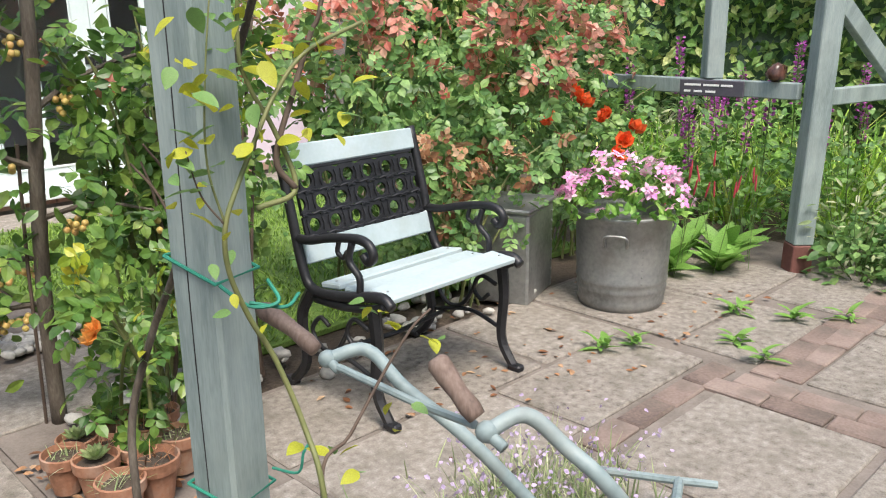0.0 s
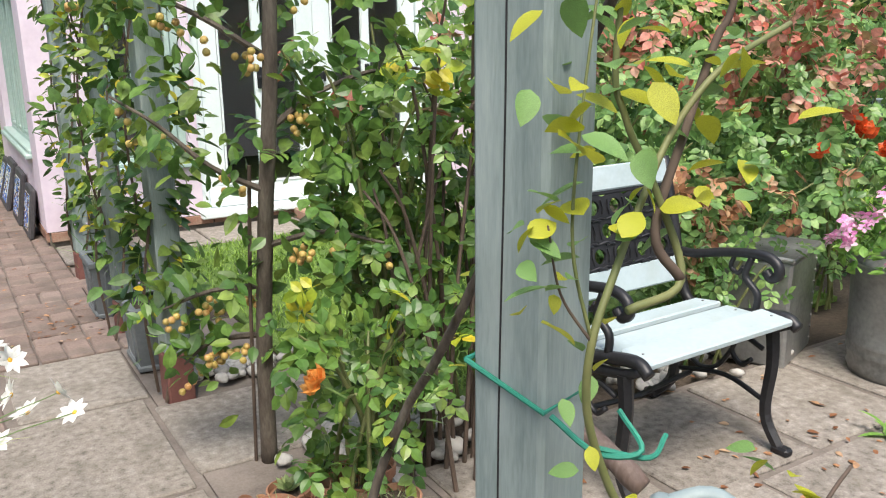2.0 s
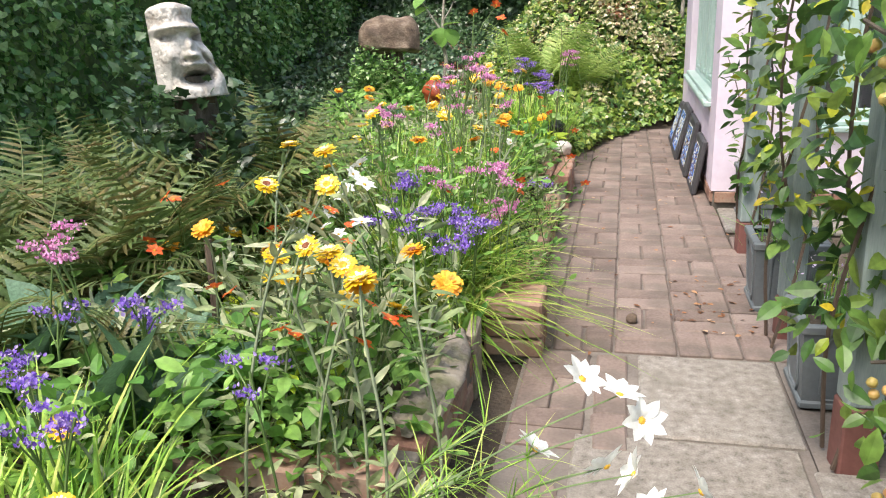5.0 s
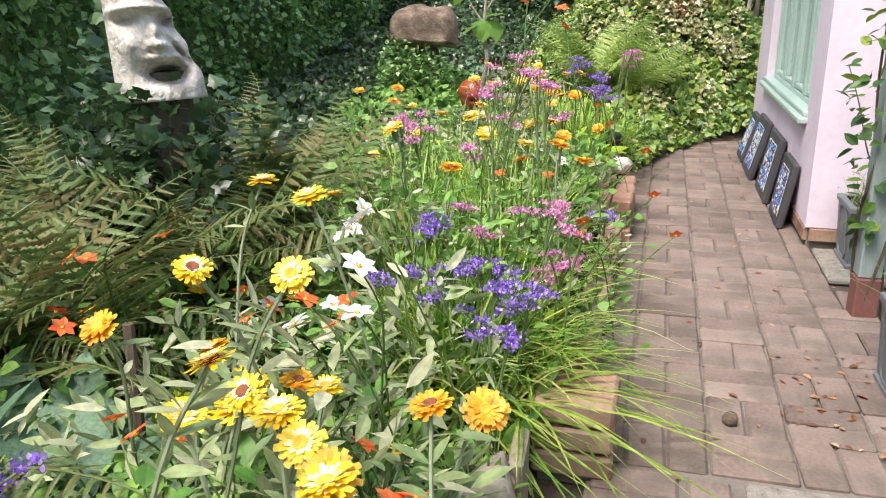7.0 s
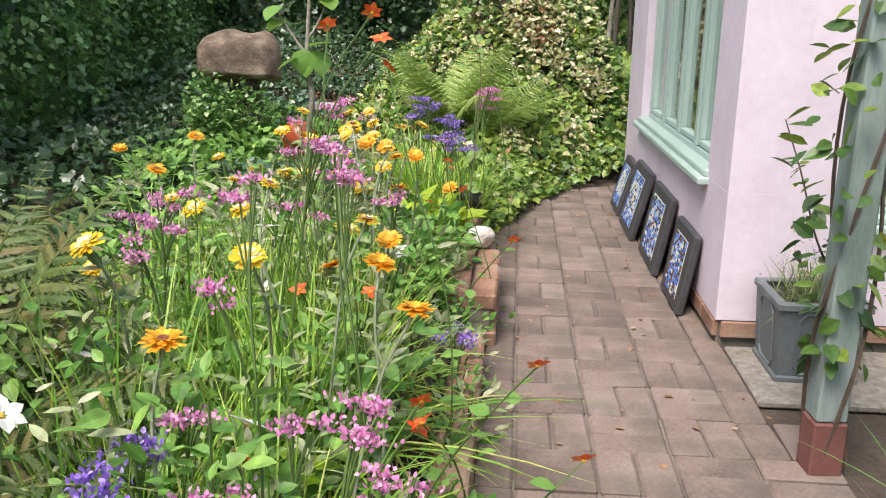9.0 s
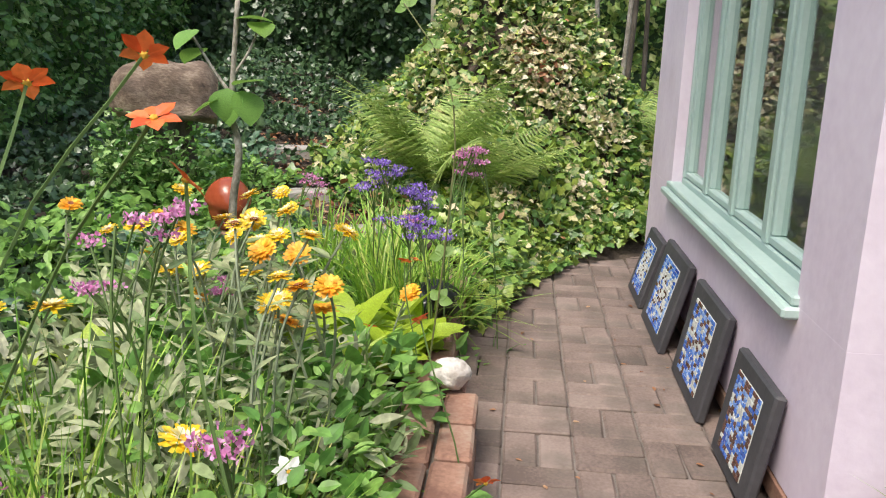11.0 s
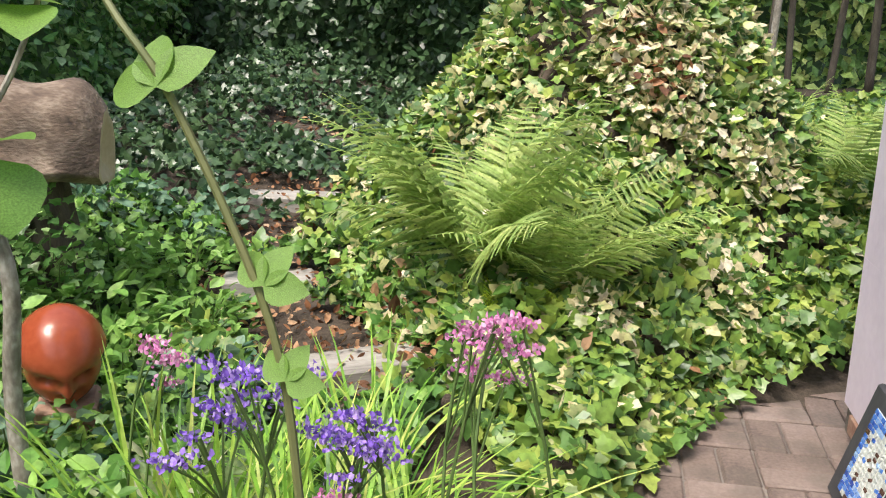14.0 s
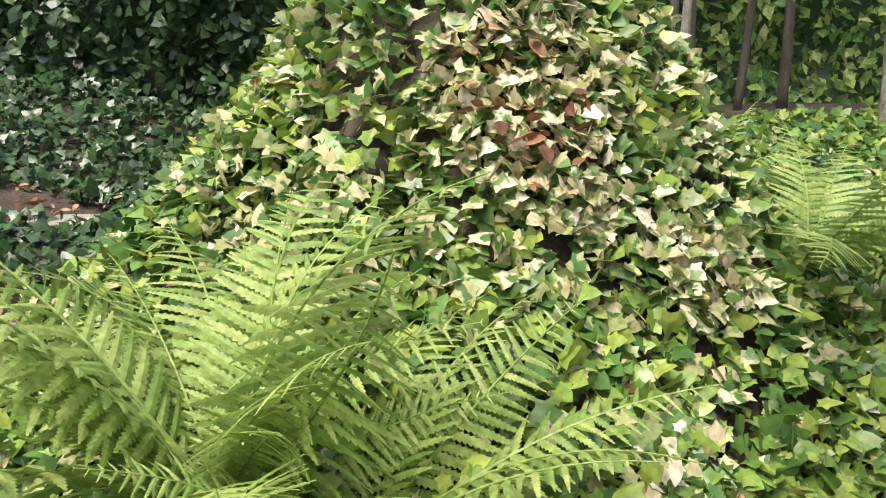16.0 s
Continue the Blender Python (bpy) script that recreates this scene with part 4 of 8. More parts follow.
    bands += [cbox(-W, W, -th - 0.002, th, 1.5 * ch, 1.5 * ch + 0.016, 0.003), cbox(-W, W, -th - 0.002, th, -1.5 * ch - 0.016, -1.5 * ch, 0.003)]
    V, F = merge((np.array(V), F), *bands)
    V[:, 0] = np.clip(V[:, 0], -W, W)
    panel = part("back_panel", (V, F), M_IRON, c, "black cast-iron lattice panel", at=pose(0, 0.166, 0.712, -15))
    part("cross_bar", tube([(-W - 0.03, 0.05, 0.16), (0, -0.02, 0.18), (W + 0.03, 0.05, 0.16)], 0.01, 6), M_IRON, c)
    return c


garden_chair()

# ---------------------------------------------------------------- galvanised tub with busy lizzies
def galvanised_tub():
    t = thing("galvanised_tub", "round galvanised metal tub with riveted seam and handles", "tub", at=pose(2.68, -4.36, 0, 0, 0, 0))
    part("body", lathe([(0.0, 0.0), (0.2, 0.0), (0.205, 0.02), (0.212, 0.03), (0.207, 0.045), (0.215, 0.09), (0.219, 0.1), (0.215, 0.11), (0.217, 0.13), (0.222, 0.14), (0.218, 0.15), (0.23, 0.44), (0.238, 0.45), (0.238, 0.465), (0.226, 0.468), (0.222, 0.44), (0.22, 0.4), (0.0, 0.4)], 40), M_GALV, t, smooth=True)
    for a in (205, 330):
        r = radians(a)
        part("handle", moved(tube(smooth_path([(0.225, -0.05, 0.33), (0.25, -0.05, 0.38), (0.255, 0, 0.39), (0.25, 0.05, 0.38), (0.225, 0.05, 0.33)], 5), 0.007, 6), pose(0, 0, 0, 0, 0, a)), M_GALV, t)
    for i in range(9):
        part("rivet", moved(lathe([(0.006, 0), (0.005, 0.004), (0, 0.005)], 6), pose(0.215 * math.cos(radians(238)) * (1 + 0.005 * i), 0.215 * math.sin(radians(238)) * (1 + 0.005 * i), 0.15 + 0.033 * i, 0, 90, 238)), M_GALV, t)
    return t


galvanised_tub()
tank = thing("metal_tank", "weathered grey galvanised water tank behind the chair", "tank", at=pose(2.43, -3.86, 0, 0, 0, 20))
part("body", merge(cbox(-0.19, 0.19, -0.16, 0.16, -0.01, 0.45, 0.012), cbox(-0.2, 0.2, -0.17, 0.17, 0.452, 0.475, 0.008)), M_GALV, tank)
for i in range(8):
    part("rivet", moved(lathe([(0.007, 0), (0.006, 0.005), (0, 0.006)], 6), pose(0.16, -0.1605, 0.04 + 0.052 * i, 90, 0, 0)), M_GALV, tank)

# ---------------------------------------------------------------- lead planters
def lead_planter(label, x, y, turn=0, s=0.15, h=0.285):
    p = thing("lead_planter", label, "planter", "lead planters", pose(x, y, 0, 0, 0, turn))
    b = s * 0.88
    V = [(-b, -b, 0), (b, -b, 0), (b, b, 0), (-b, b, 0), (-s, -s, h), (s, -s, h), (s, s, h), (-s, s, h)]
    i = s * 0.84
    V += [(-i, -i, h), (i, -i, h), (i, i, h), (-i, i, h), (-i, -i, h - 0.05), (i, -i, h - 0.05), (i, i, h - 0.05), (-i, i, h - 0.05)]
    F = [(0, 3, 2, 1)] + [(k, (k + 1) % 4, 4 + (k + 1) % 4, 4 + k) for k in range(4)] + [(4 + k, 4 + (k + 1) % 4, 8 + (k + 1) % 4, 8 + k) for k in range(4)] + [(8 + k, 8 + (k + 1) % 4, 12 + (k + 1) % 4, 12 + k) for k in range(4)]
    part("body", (V, F), M_LEAD, p)
    part("rim", merge(cbox(-s - 0.008, s + 0.008, -s - 0.008, -i, h - 0.02, h + 0.008, 0.004), cbox(-s - 0.008, s + 0.008, i, s + 0.008, h - 0.02, h + 0.008, 0.004), cbox(-s - 0.008, -i, -i, i, h - 0.02, h + 0.008, 0.004), cbox(i, s + 0.008, -i, i, h - 0.02, h + 0.008, 0.004)), M_LEAD, p)
    part("soil", cbox(-i + 0.001, i - 0.001, -i + 0.001, i - 0.001, h - 0.06, h - 0.03, 0.004), M_SOIL, p)
    part("base_moulding", cbox(-b - 0.01, b + 0.01, -b - 0.01, b + 0.01, -0.004, 0.022, 0.006), M_LEAD, p)
    for k in range(4):
        a = radians(90 * k)
        pts = []
        for u, v in ((-0.6, 0.2), (-0.6, 0.8), (-0.45, 0.9), (0.45, 0.9), (0.6, 0.8), (0.6, 0.2), (0.45, 0.1), (-0.45, 0.1), (-0.6, 0.2)):
            z = v * h
            d = b + (s - b) * v + 0.002
            q = Matrix.Rotation(a, 3, "Z") @ Vector((u * b, -d, z))
            pts.append(q[:])
        part("panel_moulding", tube(pts, 0.005, 5), M_LEAD, p)
    return p


lead_planter("square lead-grey planter with lavender beside the house corner", 0.275, -0.2)
lead_planter("square lead-grey planter with raised panels beside the path", 0.14, -1.66, 0, 0.14)
lead_planter("square lead-grey planter at the foot of the pergola post", 0.165, -2.5, 0, 0.14, 0.27)

# ---------------------------------------------------------------- mosaic slates against the wall
def mosaic_slate(label, y, width, tall, foot, kind, seed):
    g = np.random.default_rng(seed)
    lean = math.degrees(math.asin(min(0.9, (foot - 0.03) / tall)))
    s = thing("mosaic_slate", label, "slate", "mosaic slates", pose(-foot, y, 0.0, 0, 0, -90) @ pose(0, 0, 0, -lean, 0, 0))
    w = width / 2
    part("plate", cbox(-w, w, -0.009, 0.026, 0.002, tall, 0.008), M_SLATE, s)
    mx, z0, z1 = w * 0.62, tall * 0.14, tall * 0.86
    part("grout_bed", cbox(-mx, mx, -0.0115, -0.0092, z0, z1, 0.001), M_GROUT, s)
    nx, nz = 9, 17
    dx, dz = 2 * mx / nx, (z1 - z0) / nz
    tile = {}
    for k, mt in enumerate((M_BLUE, M_WHITETILE, M_BROWNTILE)):
        tile[k] = data_mesh("mosaic_tile", *cbox(-dx * 0.43, dx * 0.43, -0.002, 0.002, -dz * 0.43, dz * 0.43, 0.001), mt)
    for i in range(nx):
        for j in range(nz):
            mid = abs(i - 4) < 3.5 and abs(j - nz / 2) < nz * 0.3
            pick = (g.choice(3, p=(0.12, 0.7, 0.18)) if mid else g.choice(3, p=(0.86, 0.09, 0.05))) if kind == 0 else g.choice(3, p=(0.55, 0.2, 0.25))
            part("mosaic_tile", tile[int(pick)], M_BLUE, s, at=pose(-mx + (i + 0.5) * dx, -0.0135, z0 + (j + 0.5) * dz, 0, g.normal(0, 22 if mid else 3), 0) @ Matrix.Diagonal((0.72, 1, 0.72, 1) if mid and kind == 0 else (0.95, 1, 0.95, 1)))
    return s


mosaic_slate("dark slate with blue and white mosaic panel leaning on the wall", 2.38, 0.4, 0.36, 0.13, 0, 1)
mosaic_slate("tall dark slate with blue and white mosaic leaning on the wall", 1.8, 0.52, 0.41, 0.13, 0, 2)
mosaic_slate("dark slate with blue, brown and white mosaic leaning on the wall", 1.12, 0.5, 0.4, 0.1, 1, 3)
mosaic_slate("small dark slate with mosaic panel leaning on the wall", 0.5, 0.4, 0.36, 0.085, 1, 4)

# ---------------------------------------------------------------- brick edging of the raised bed
def brick_edging(name, label, spots, core):
    e = part(name, merge(*[cbox(*c, 0.004) for c in core]), M_MORTAR)
    tagged(e, label, "wall", kind="structure")
    for x, y, z, turn in spots:
        part("brick", EDGE_BRICK, M_WALLBRICK, e, at=pose(x, y, z, rng.normal(0, 1.2), rng.normal(0, 1.2), turn + rng.normal(0, 1.5)))
    return e


EDGE_BRICK = data_mesh("brick", *cbox(-0.106, 0.106, -0.05, 0.05, -0.033, 0.033, 0.009), M_WALLBRICK)
spots = []
for j in range(3):
    z = 0.036 + 0.074 * j
    for k in range(2):
        spots += [(-0.9, -2.34 + 0.108 * k, z, 0)]
brick_edging("bed_pier", "square brick pier at the end of the raised bed", spots, [(-0.99, -0.81, -2.37, -2.2, -0.03, 0.2)])
spots = []
for j in range(3):
    z = 0.03 + 0.074 * j
    for k in range(9):
        y = -0.02 + 0.224 * k + (0.11 if j % 2 else 0)
        spots.append((-0.9 + 0.004 * math.sin(k) - 0.13 * float(smoothstep(0.35, 1.1, y)), y, z, 90))
    for k in range(9):
        if j == 2:
            spots.append((-1.01 - 0.13 * float(smoothstep(0.35, 1.1, -0.02 + 0.224 * k)), -0.02 + 0.224 * k, z - 0.004, 90))
brick_edging("bed_wall", "low weathered red brick wall edging the flower bed", spots, [(-1.06, -0.87, -0.12, 0.5, -0.03, 0.17), (-1.12, -0.94, 0.501, 0.85, -0.03, 0.17), (-1.18, -1.0, 0.851, 2.0, -0.03, 0.17)])
spots = []
for j in range(2):
    for k in range(8):
        spots.append((-0.93, -2.1 + 0.224 * k + 0.1 * j, 0.03 + 0.074 * j, 90))
brick_edging("bed_wall", "low half-buried brick edging along the path", spots, [(-0.99, -0.9, -2.18, -0.14, -0.03, 0.1)])
spots = []
for j in range(3):
    z = 0.036 + 0.074 * j
    for k in range(3):
        spots.append((-1.03, -2.86 - 0.225 * k - (0.1 if j == 1 else 0), z, 90))
    for k in range(4):
        spots.append((-1.13 - 0.225 * k - (0.1 if j == 1 else 0), -3.52, z, 0))
    if j < 2:
        spots.append((-1.04, -2.66, z, 90))
brick_edging("bed_wall", "weathered brick corner of the flower bed, capped with crumbling mortar", spots, [(-1.07, -0.99, -3.46, -2.72, -0.03, 0.2), (-1.85, -0.99, -3.56, -3.48, -0.03, 0.2)])
cap_v, cap_f = blob(1.0, 11, 3, 0.35, (0.075, 0.34, 0.03))
tagged(part("mortar_cap", (cap_v, cap_f), M_CAP, smooth=True, at=pose(-1.03, -3.05, 0.222)), "lichen-spotted mortar cap on the low brick wall", "mortar")
sleeper = part("bed_board", cbox(-0.018, 0.018, -0.09, 0.09, -0.02, 0.22, 0.008), M_CAP, at=pose(-1.0, -2.62, 0, 0, 0, 4))
tagged(sleeper, "mossy upright edging board of the flower bed", "board")
tagged(part("bed_stone", blob(0.17, 21, 3, 0.5, (1.25, 0.8, 0.62)), M_CAP, smooth=True, at=pose(-1.42, -3.68, 0.04, 0, 0, 20)), "rough rust-brown stone at the corner of the bed", "stone")

# ---------------------------------------------------------------- timber steps up the bank
for label, x, y, z, turn, L, W in (("weathered grey timber step with fallen leaves", -1.62, 2.65, 0.195, 33, 0.52, 0.2), ("weathered grey timber step half covered by ivy", -2.12, 3.19, 0.3, 22, 0.36, 0.15), ("short weathered timber step among fallen leaves", -2.35, 4.0, 0.47, 5, 0.5, 0.18), ("far weathered timber step in shade", -2.55, 4.9, 0.62, 5, 0.5, 0.18)):
    st = part("timber_step", cbox(-L / 2, L / 2, -W / 2, W / 2, -0.1, 0.05, 0.012), M_TIMBER, at=pose(x, y, z, 0, 0, turn))
    tagged(st, label, "step", "timber steps")

# ---------------------------------------------------------------- plant kit
def clump(n, radius, tall, size, shape=LEAF, up=0.5, seed=0, stems=8):
    """Leaves and thin stems of a low leafy plant."""
    g = np.random.default_rng(seed)
    a, r = g.uniform(0, 2 * np.pi, n), radius * np.sqrt(g.uniform(0, 1, n))
    z = tall * g.uniform(0.15, 1, n) * (1 - 0.45 * (r / radius) ** 2)
    P = np.stack([r * np.cos(a), r * np.sin(a), z], -1)
    d = np.stack([np.cos(a), np.sin(a), g.normal(up, 0.4, n)], -1) + g.normal(0, 0.35, (n, 3))
    N = np.stack([0.5 * np.cos(a), 0.5 * np.sin(a), np.ones(n)], -1) + g.normal(0, 0.35, (n, 3))
    leaves = scatter(shape, P, d, N, g.uniform(size[0], size[1], n))
    sticks = merge(*[tube(np.array([(0.15 * P[i, 0], 0.15 * P[i, 1], -0.02), (0.6 * P[i, 0], 0.6 * P[i, 1], 0.6 * P[i, 2]), P[i]]), (0.004, 0.003, 0.002), 4, False) for i in range(min(stems, n))])
    return leaves, sticks


def daisy(petals, r, rows=2, cup=0.25, shape=PETAL, seed=0):
    """Ray petals round a disc, lying in the xy plane."""
    g = np.random.default_rng(seed)
    P, A, N, S = [], [], [], []
    for k in range(rows):
        for i in range(petals):
            a = 2 * math.pi * (i + 0.5 * k) / petals + g.normal(0, 0.05)
            d = np.array([math.cos(a), math.sin(a), cup + 0.25 * k + g.normal(0, 0.1)])
            P.append((0.12 * r * math.cos(a), 0.12 * r * math.sin(a), 0.003 * k))
            A.append(d), N.append((-0.3 * math.cos(a), -0.3 * math.sin(a), 1)), S.append(r * (0.92 - 0.16 * k) * g.uniform(0.9, 1.06))
    return scatter(shape, P, A, N, S)


def head_pose(x, y, z, tilt, turn):
    return pose(x, y, z, tilt * math.cos(turn), tilt * math.sin(turn), 0)


def bent_stem(h, bend, seed):
    g = np.random.default_rng(seed)
    a = g.uniform(0, 6.28)
    b = bend * h
    return smooth_path([(0, 0, -0.03), (0.2 * b * math.cos(a), 0.2 * b * math.sin(a), 0.4 * h), (0.6 * b * math.cos(a + 0.5), 0.6 * b * math.sin(a + 0.5), 0.8 * h), (b * math.cos(a + 0.4), b * math.sin(a + 0.4), h)], 4)


def stem_leaves(path, n, size, shape, seed):
    g = np.random.default_rng(seed)
    i = g.integers(1, len(path) - 2, n)
    d = g.normal(0, 1, (n, 3))
    d[:, 2] = 0.5
    return scatter(shape, path[i], d, np.stack([g.normal(0, 0.3, n), g.normal(0, 0.3, n), np.ones(n)], -1), g.uniform(size[0], size[1], n))


def calendula(seed, petal, label, h=0.3, r=0.043):
    p = thing("marigold", label, "flower", "marigolds in the bed")
    path = bent_stem(h, 0.25, seed)
    part("stem", tube(path, np.linspace(0.0045, 0.003, len(path)), 5), M_PALESTEM, p)
    part("leaves", merge(stem_leaves(path, 18, (0.03, 0.075), LEAF_THIN, seed), clump(20, 0.09, 0.14, (0.04, 0.08), LEAF_THIN, 0.7, seed)[0]), L_GREYGREEN, p)
    g = np.random.default_rng(seed)
    m = pose(*path[-1]) @ pose(0, 0, 0, g.uniform(-5, 40), g.uniform(-25, 25), 0)
    fl = part("petals", daisy(20, r, 2, 0.1, STRAP_PETAL, seed), petal, p, at=m)
    part("inner_petals", daisy(16, 0.72 * r, 2, 0.35, STRAP_PETAL, seed + 1), F_CREAM if petal == F_YELLOW else petal, fl)
    part("eye", lathe([(0.0, 0.004), (0.008, 0.008), (0.012, 0.006), (0.011, 0.0)], 10), F_GOLD if seed % 4 else F_EYE, fl)
    return p


def poppy(seed, petal, label, name="poppy", h=0.3, r=0.03, n=5):
    p = thing(name, label, "flower", name + " flowers in the bed")
    path = bent_stem(h, 0.35, seed)
    part("stem", tube(path, 0.0022, 4), M_STEM, p)
    part("leaves", clump(14, 0.08, 0.16, (0.03, 0.055), LEAF, 0.5, seed)[0], L_MID, p)
    g = np.random.default_rng(seed)
    fl = part("petals", daisy(n, r, 1, 0.35, PETAL_WIDE, seed), petal, p, at=pose(*path[-1]) @ pose(0, 0, 0, g.uniform(-50, 30), g.uniform(-40, 40), 0))
    part("eye", blob(0.005, seed, 1, 0.1), F_GOLD, fl)
    return p


def statice(seed, petal, label, name, h=0.38, heads=5, leaf=L_MID):
    """Branched stem with flat clusters of papery florets, each cluster a part."""
    g = np.random.default_rng(seed)
    p = thing(name, label, "flower", name + " in the bed")
    path = bent_stem(h, 0.15, seed)
    stems, tips = [tube(path, 0.003, 5)], []
    for k in range(heads):
        base = path[len(path) * 2 // 3]
        tip = path[-1] + np.array([g.normal(0, 0.03), g.normal(0, 0.03), g.uniform(-0.03, 0.02)])
        stems.append(tube([base, (base + tip) / 2 + np.array([0, 0, 0.01]), tip], 0.002, 4))
        tips.append(tip)
    part("stem", merge(*stems), M_STEM, p)
    for tip in tips:
        m = 46
        P = tip + np.stack([g.normal(0, 0.015, m), g.normal(0, 0.009, m), g.normal(0, 0.005, m)], -1)
        part("flower_head", scatter(PETAL_WIDE, P, g.normal(0, 1, (m, 3)) + np.array([0, 0, 1.3]), g.normal(0, 1, (m, 3)), g.uniform(0.007, 0.012, m)), petal, p)
    part("leaves", clump(9, 0.07, 0.08, (0.06, 0.11), LEAF_THIN, 0.6, seed)[0], leaf, p)
    return p


def strap_clump(seed, n=60, length=(0.28, 0.5), mat=L_BLADE, name="strap_leaf_clump", label="clump of long narrow bright green strap leaves", droop=1.0, r=0.09, up=1.3, width=0.011):
    g = np.random.default_rng(seed)
    p = thing(name, label, "plant", "leafy clumps in the bed")
    a, rr = g.uniform(0, 6.28, n), r * np.sqrt(g.uniform(0, 1, n))
    base = np.stack([rr * np.cos(a), rr * np.sin(a), np.full(n, -0.01)], -1)
    d = g.normal(0, 0.5, (n, 3)) + np.stack([0.5 * np.cos(a), 0.5 * np.sin(a), np.full(n, up)], -1)
    part("leaves", blades(base, unit(d), g.uniform(*length, n), width, 5, droop), mat, p)
    return p


def leafy_clump(seed, mat, label, n=60, r=0.16, tall=0.22, size=(0.05, 0.09), shape=LEAF, name="leafy_clump"):
    p = thing(name, label, "plant", "leafy clumps in the bed")
    lv, st = clump(int(1.5 * n), r, tall, (0.74 * size[0], 0.82 * size[1]), shape, 0.4, seed, 12)
    part("leaves", lv, mat, p)
    part("stem", st, M_STEM, p)["kind"] = "stuff"
    return p


def place(templates, spots, seed=0, scale=(0.85, 1.2), on=None):
    """Copies of the templates standing at the spots (x, y); the templates take the first spots."""
    g = np.random.default_rng(seed)
    for i, (x, y, *k) in enumerate(spots):
        t = templates[i % len(templates)]
        z = float(height(x, y)) + 0.005 if on is None else on
        s = k[0] if k else g.uniform(*scale)
        m = pose(x, y, z, g.normal(0, 3), g.normal(0, 3), g.uniform(0, 360)) @ Matrix.Diagonal((s, s, s, 1))
        if i < len(templates):
            t.matrix_basis = m
        else:
            q = copy_thing(t, m @ Matrix.Diagonal((1 / t.scale[0], 1 / t.scale[1], 1 / t.scale[2], 1)))


def spread(n, x0, x1, y0, y1, seed, gap=0.1):
    g = np.random.default_rng(seed)
    out = []
    while len(out) < n:
        q = (float(g.uniform(x0, x1)), float(g.uniform(y0, y1)))
        if all((q[0] - a) ** 2 + (q[1] - b) ** 2 > gap * gap for a, b in out):
            out.append(q)
        else:
            gap *= 0.998
    return out


# ---------------------------------------------------------------- flower bed
yellow = [calendula(i, F_YELLOW, "yellow pot marigold in flower in the bed", 0.28 + 0.04 * (i % 4)) for i in range(4)]
orange = [calendula(10 + i, F_ORANGE, "orange pot marigold in flower in the bed", 0.26 + 0.04 * (i % 3), 0.038) for i in range(3)]
place(yellow, [(-1.66, -2.4), (-1.93, -2.3), (-2.05, -1.75), (-1.85, -1.85), (-1.6, -2.88), (-1.2, -3.05), (-1.42, -3.28), (-1.5, -3.05), (-1.55, 0.4), (-1.9, -0.2), (-1.34, -0.48), (-2.0, -0.02), (-2.1, 1.1), (-1.95, 0.72), (-1.5, 0.66), (-1.9, 0.95), (-2.45, 1.45), (-1.76, 0.6), (-1.58, 0.78), (-1.85, 0.5), (-2.3, 0.4), (-1.4, 0.25)], 3)
place(orange, [(-1.1, -3.0), (-1.95, -2.8), (-1.3, -0.9), (-1.75, 0.62), (-1.3, 0.35), (-1.25, 0.1), (-1.18, 0.8), (-2.3, -0.6), (-2.5, 1.1)], 4)
reds = [poppy(20 + i, F_RED, "small scarlet flower on a thin stem in the bed", "scarlet_flower", 0.26 + 0.05 * i, 0.026, 5) for i in range(3)]
place(reds, [(-2.28, -2.28), (-2.2, -2.1), (-1.62, -2.58), (-1.57, -3.2), (-1.5, -2.55), (-1.25, -2.8), (-1.15, 0.3), (-1.2, -1.0), (-1.35, -0.95), (-1.08, -1.7), (-1.2, 1.0), (-1.3, -2.6)], 5)
whites = [poppy(30 + i, F_WHITE, "white open flower in the bed", "white_flower", 0.3 + 0.04 * i, 0.034, 6) for i in range(2)]
place(whites, [(-1.69, -1.85), (-1.53, -2.3), (-1.75, -1.6), (-1.7, -2.15), (-1.5, -0.75), (-1.62, -2.3), (-1.3, -1.9), (-2.1, -2.55), (-1.2, -0.4), (-1.55, -2.05)], 6)
pinks = [statice(40 + i, F_PINK, "pink papery statice in flower in the bed", "pink_statice", 0.36 + 0.05 * i, 5) for i in range(3)]
place(pinks, [(-1.88, 1.2), (-1.62, 0.4), (-1.85, -0.85), (-1.02, -1.95), (-1.0, -2.0)], 7)
purples = [statice(50 + i, F_PURPLE, "violet papery statice in flower in the bed", "violet_statice", 0.3 + 0.04 * i, 4) for i in range(3)]
place(purples, [(-1.29, -2.1), (-1.35, -2.0), (-1.2, -2.2), (-1.5, -1.85), (-1.06, -2.24), (-1.4, -2.15), (-0.98, -0.55), (-0.96, -0.9), (-1.75, -3.45), (-1.9, -3.6), (-1.65, -3.5), (-1.05, -2.75), (-1.45, -2.3)], 8)

straps = [strap_clump(60, 70), strap_clump(61, 55, (0.3, 0.55)), strap_clump(62, 50, (0.22, 0.4), L_YBLADE, label="clump of yellowing narrow strap leaves flopping over", droop=1.6, up=0.7)]
place(straps, [(-1.3, -2.18), (-1.2, -1.9), (-1.1, -2.15), (-1.45, -2.05), (-1.35, -1.75), (-1.2, -1.7), (-1.5, -1.4), (-1.25, -1.3), (-1.1, -2.38), (-1.4, -1.05), (-1.25, -0.8), (-1.55, -0.55), (-1.2, 1.3), (-1.15, 1.6), (-1.1, 1.5), (-1.3, 1.75), (-1.75, -3.6), (-1.2, -1.2), (-1.9, -3.75), (-1.35, 2.0), (-1.3, -0.1), (-1.65, -1.1), (-1.45, 1.5), (-2.0, -0.8)], 9)
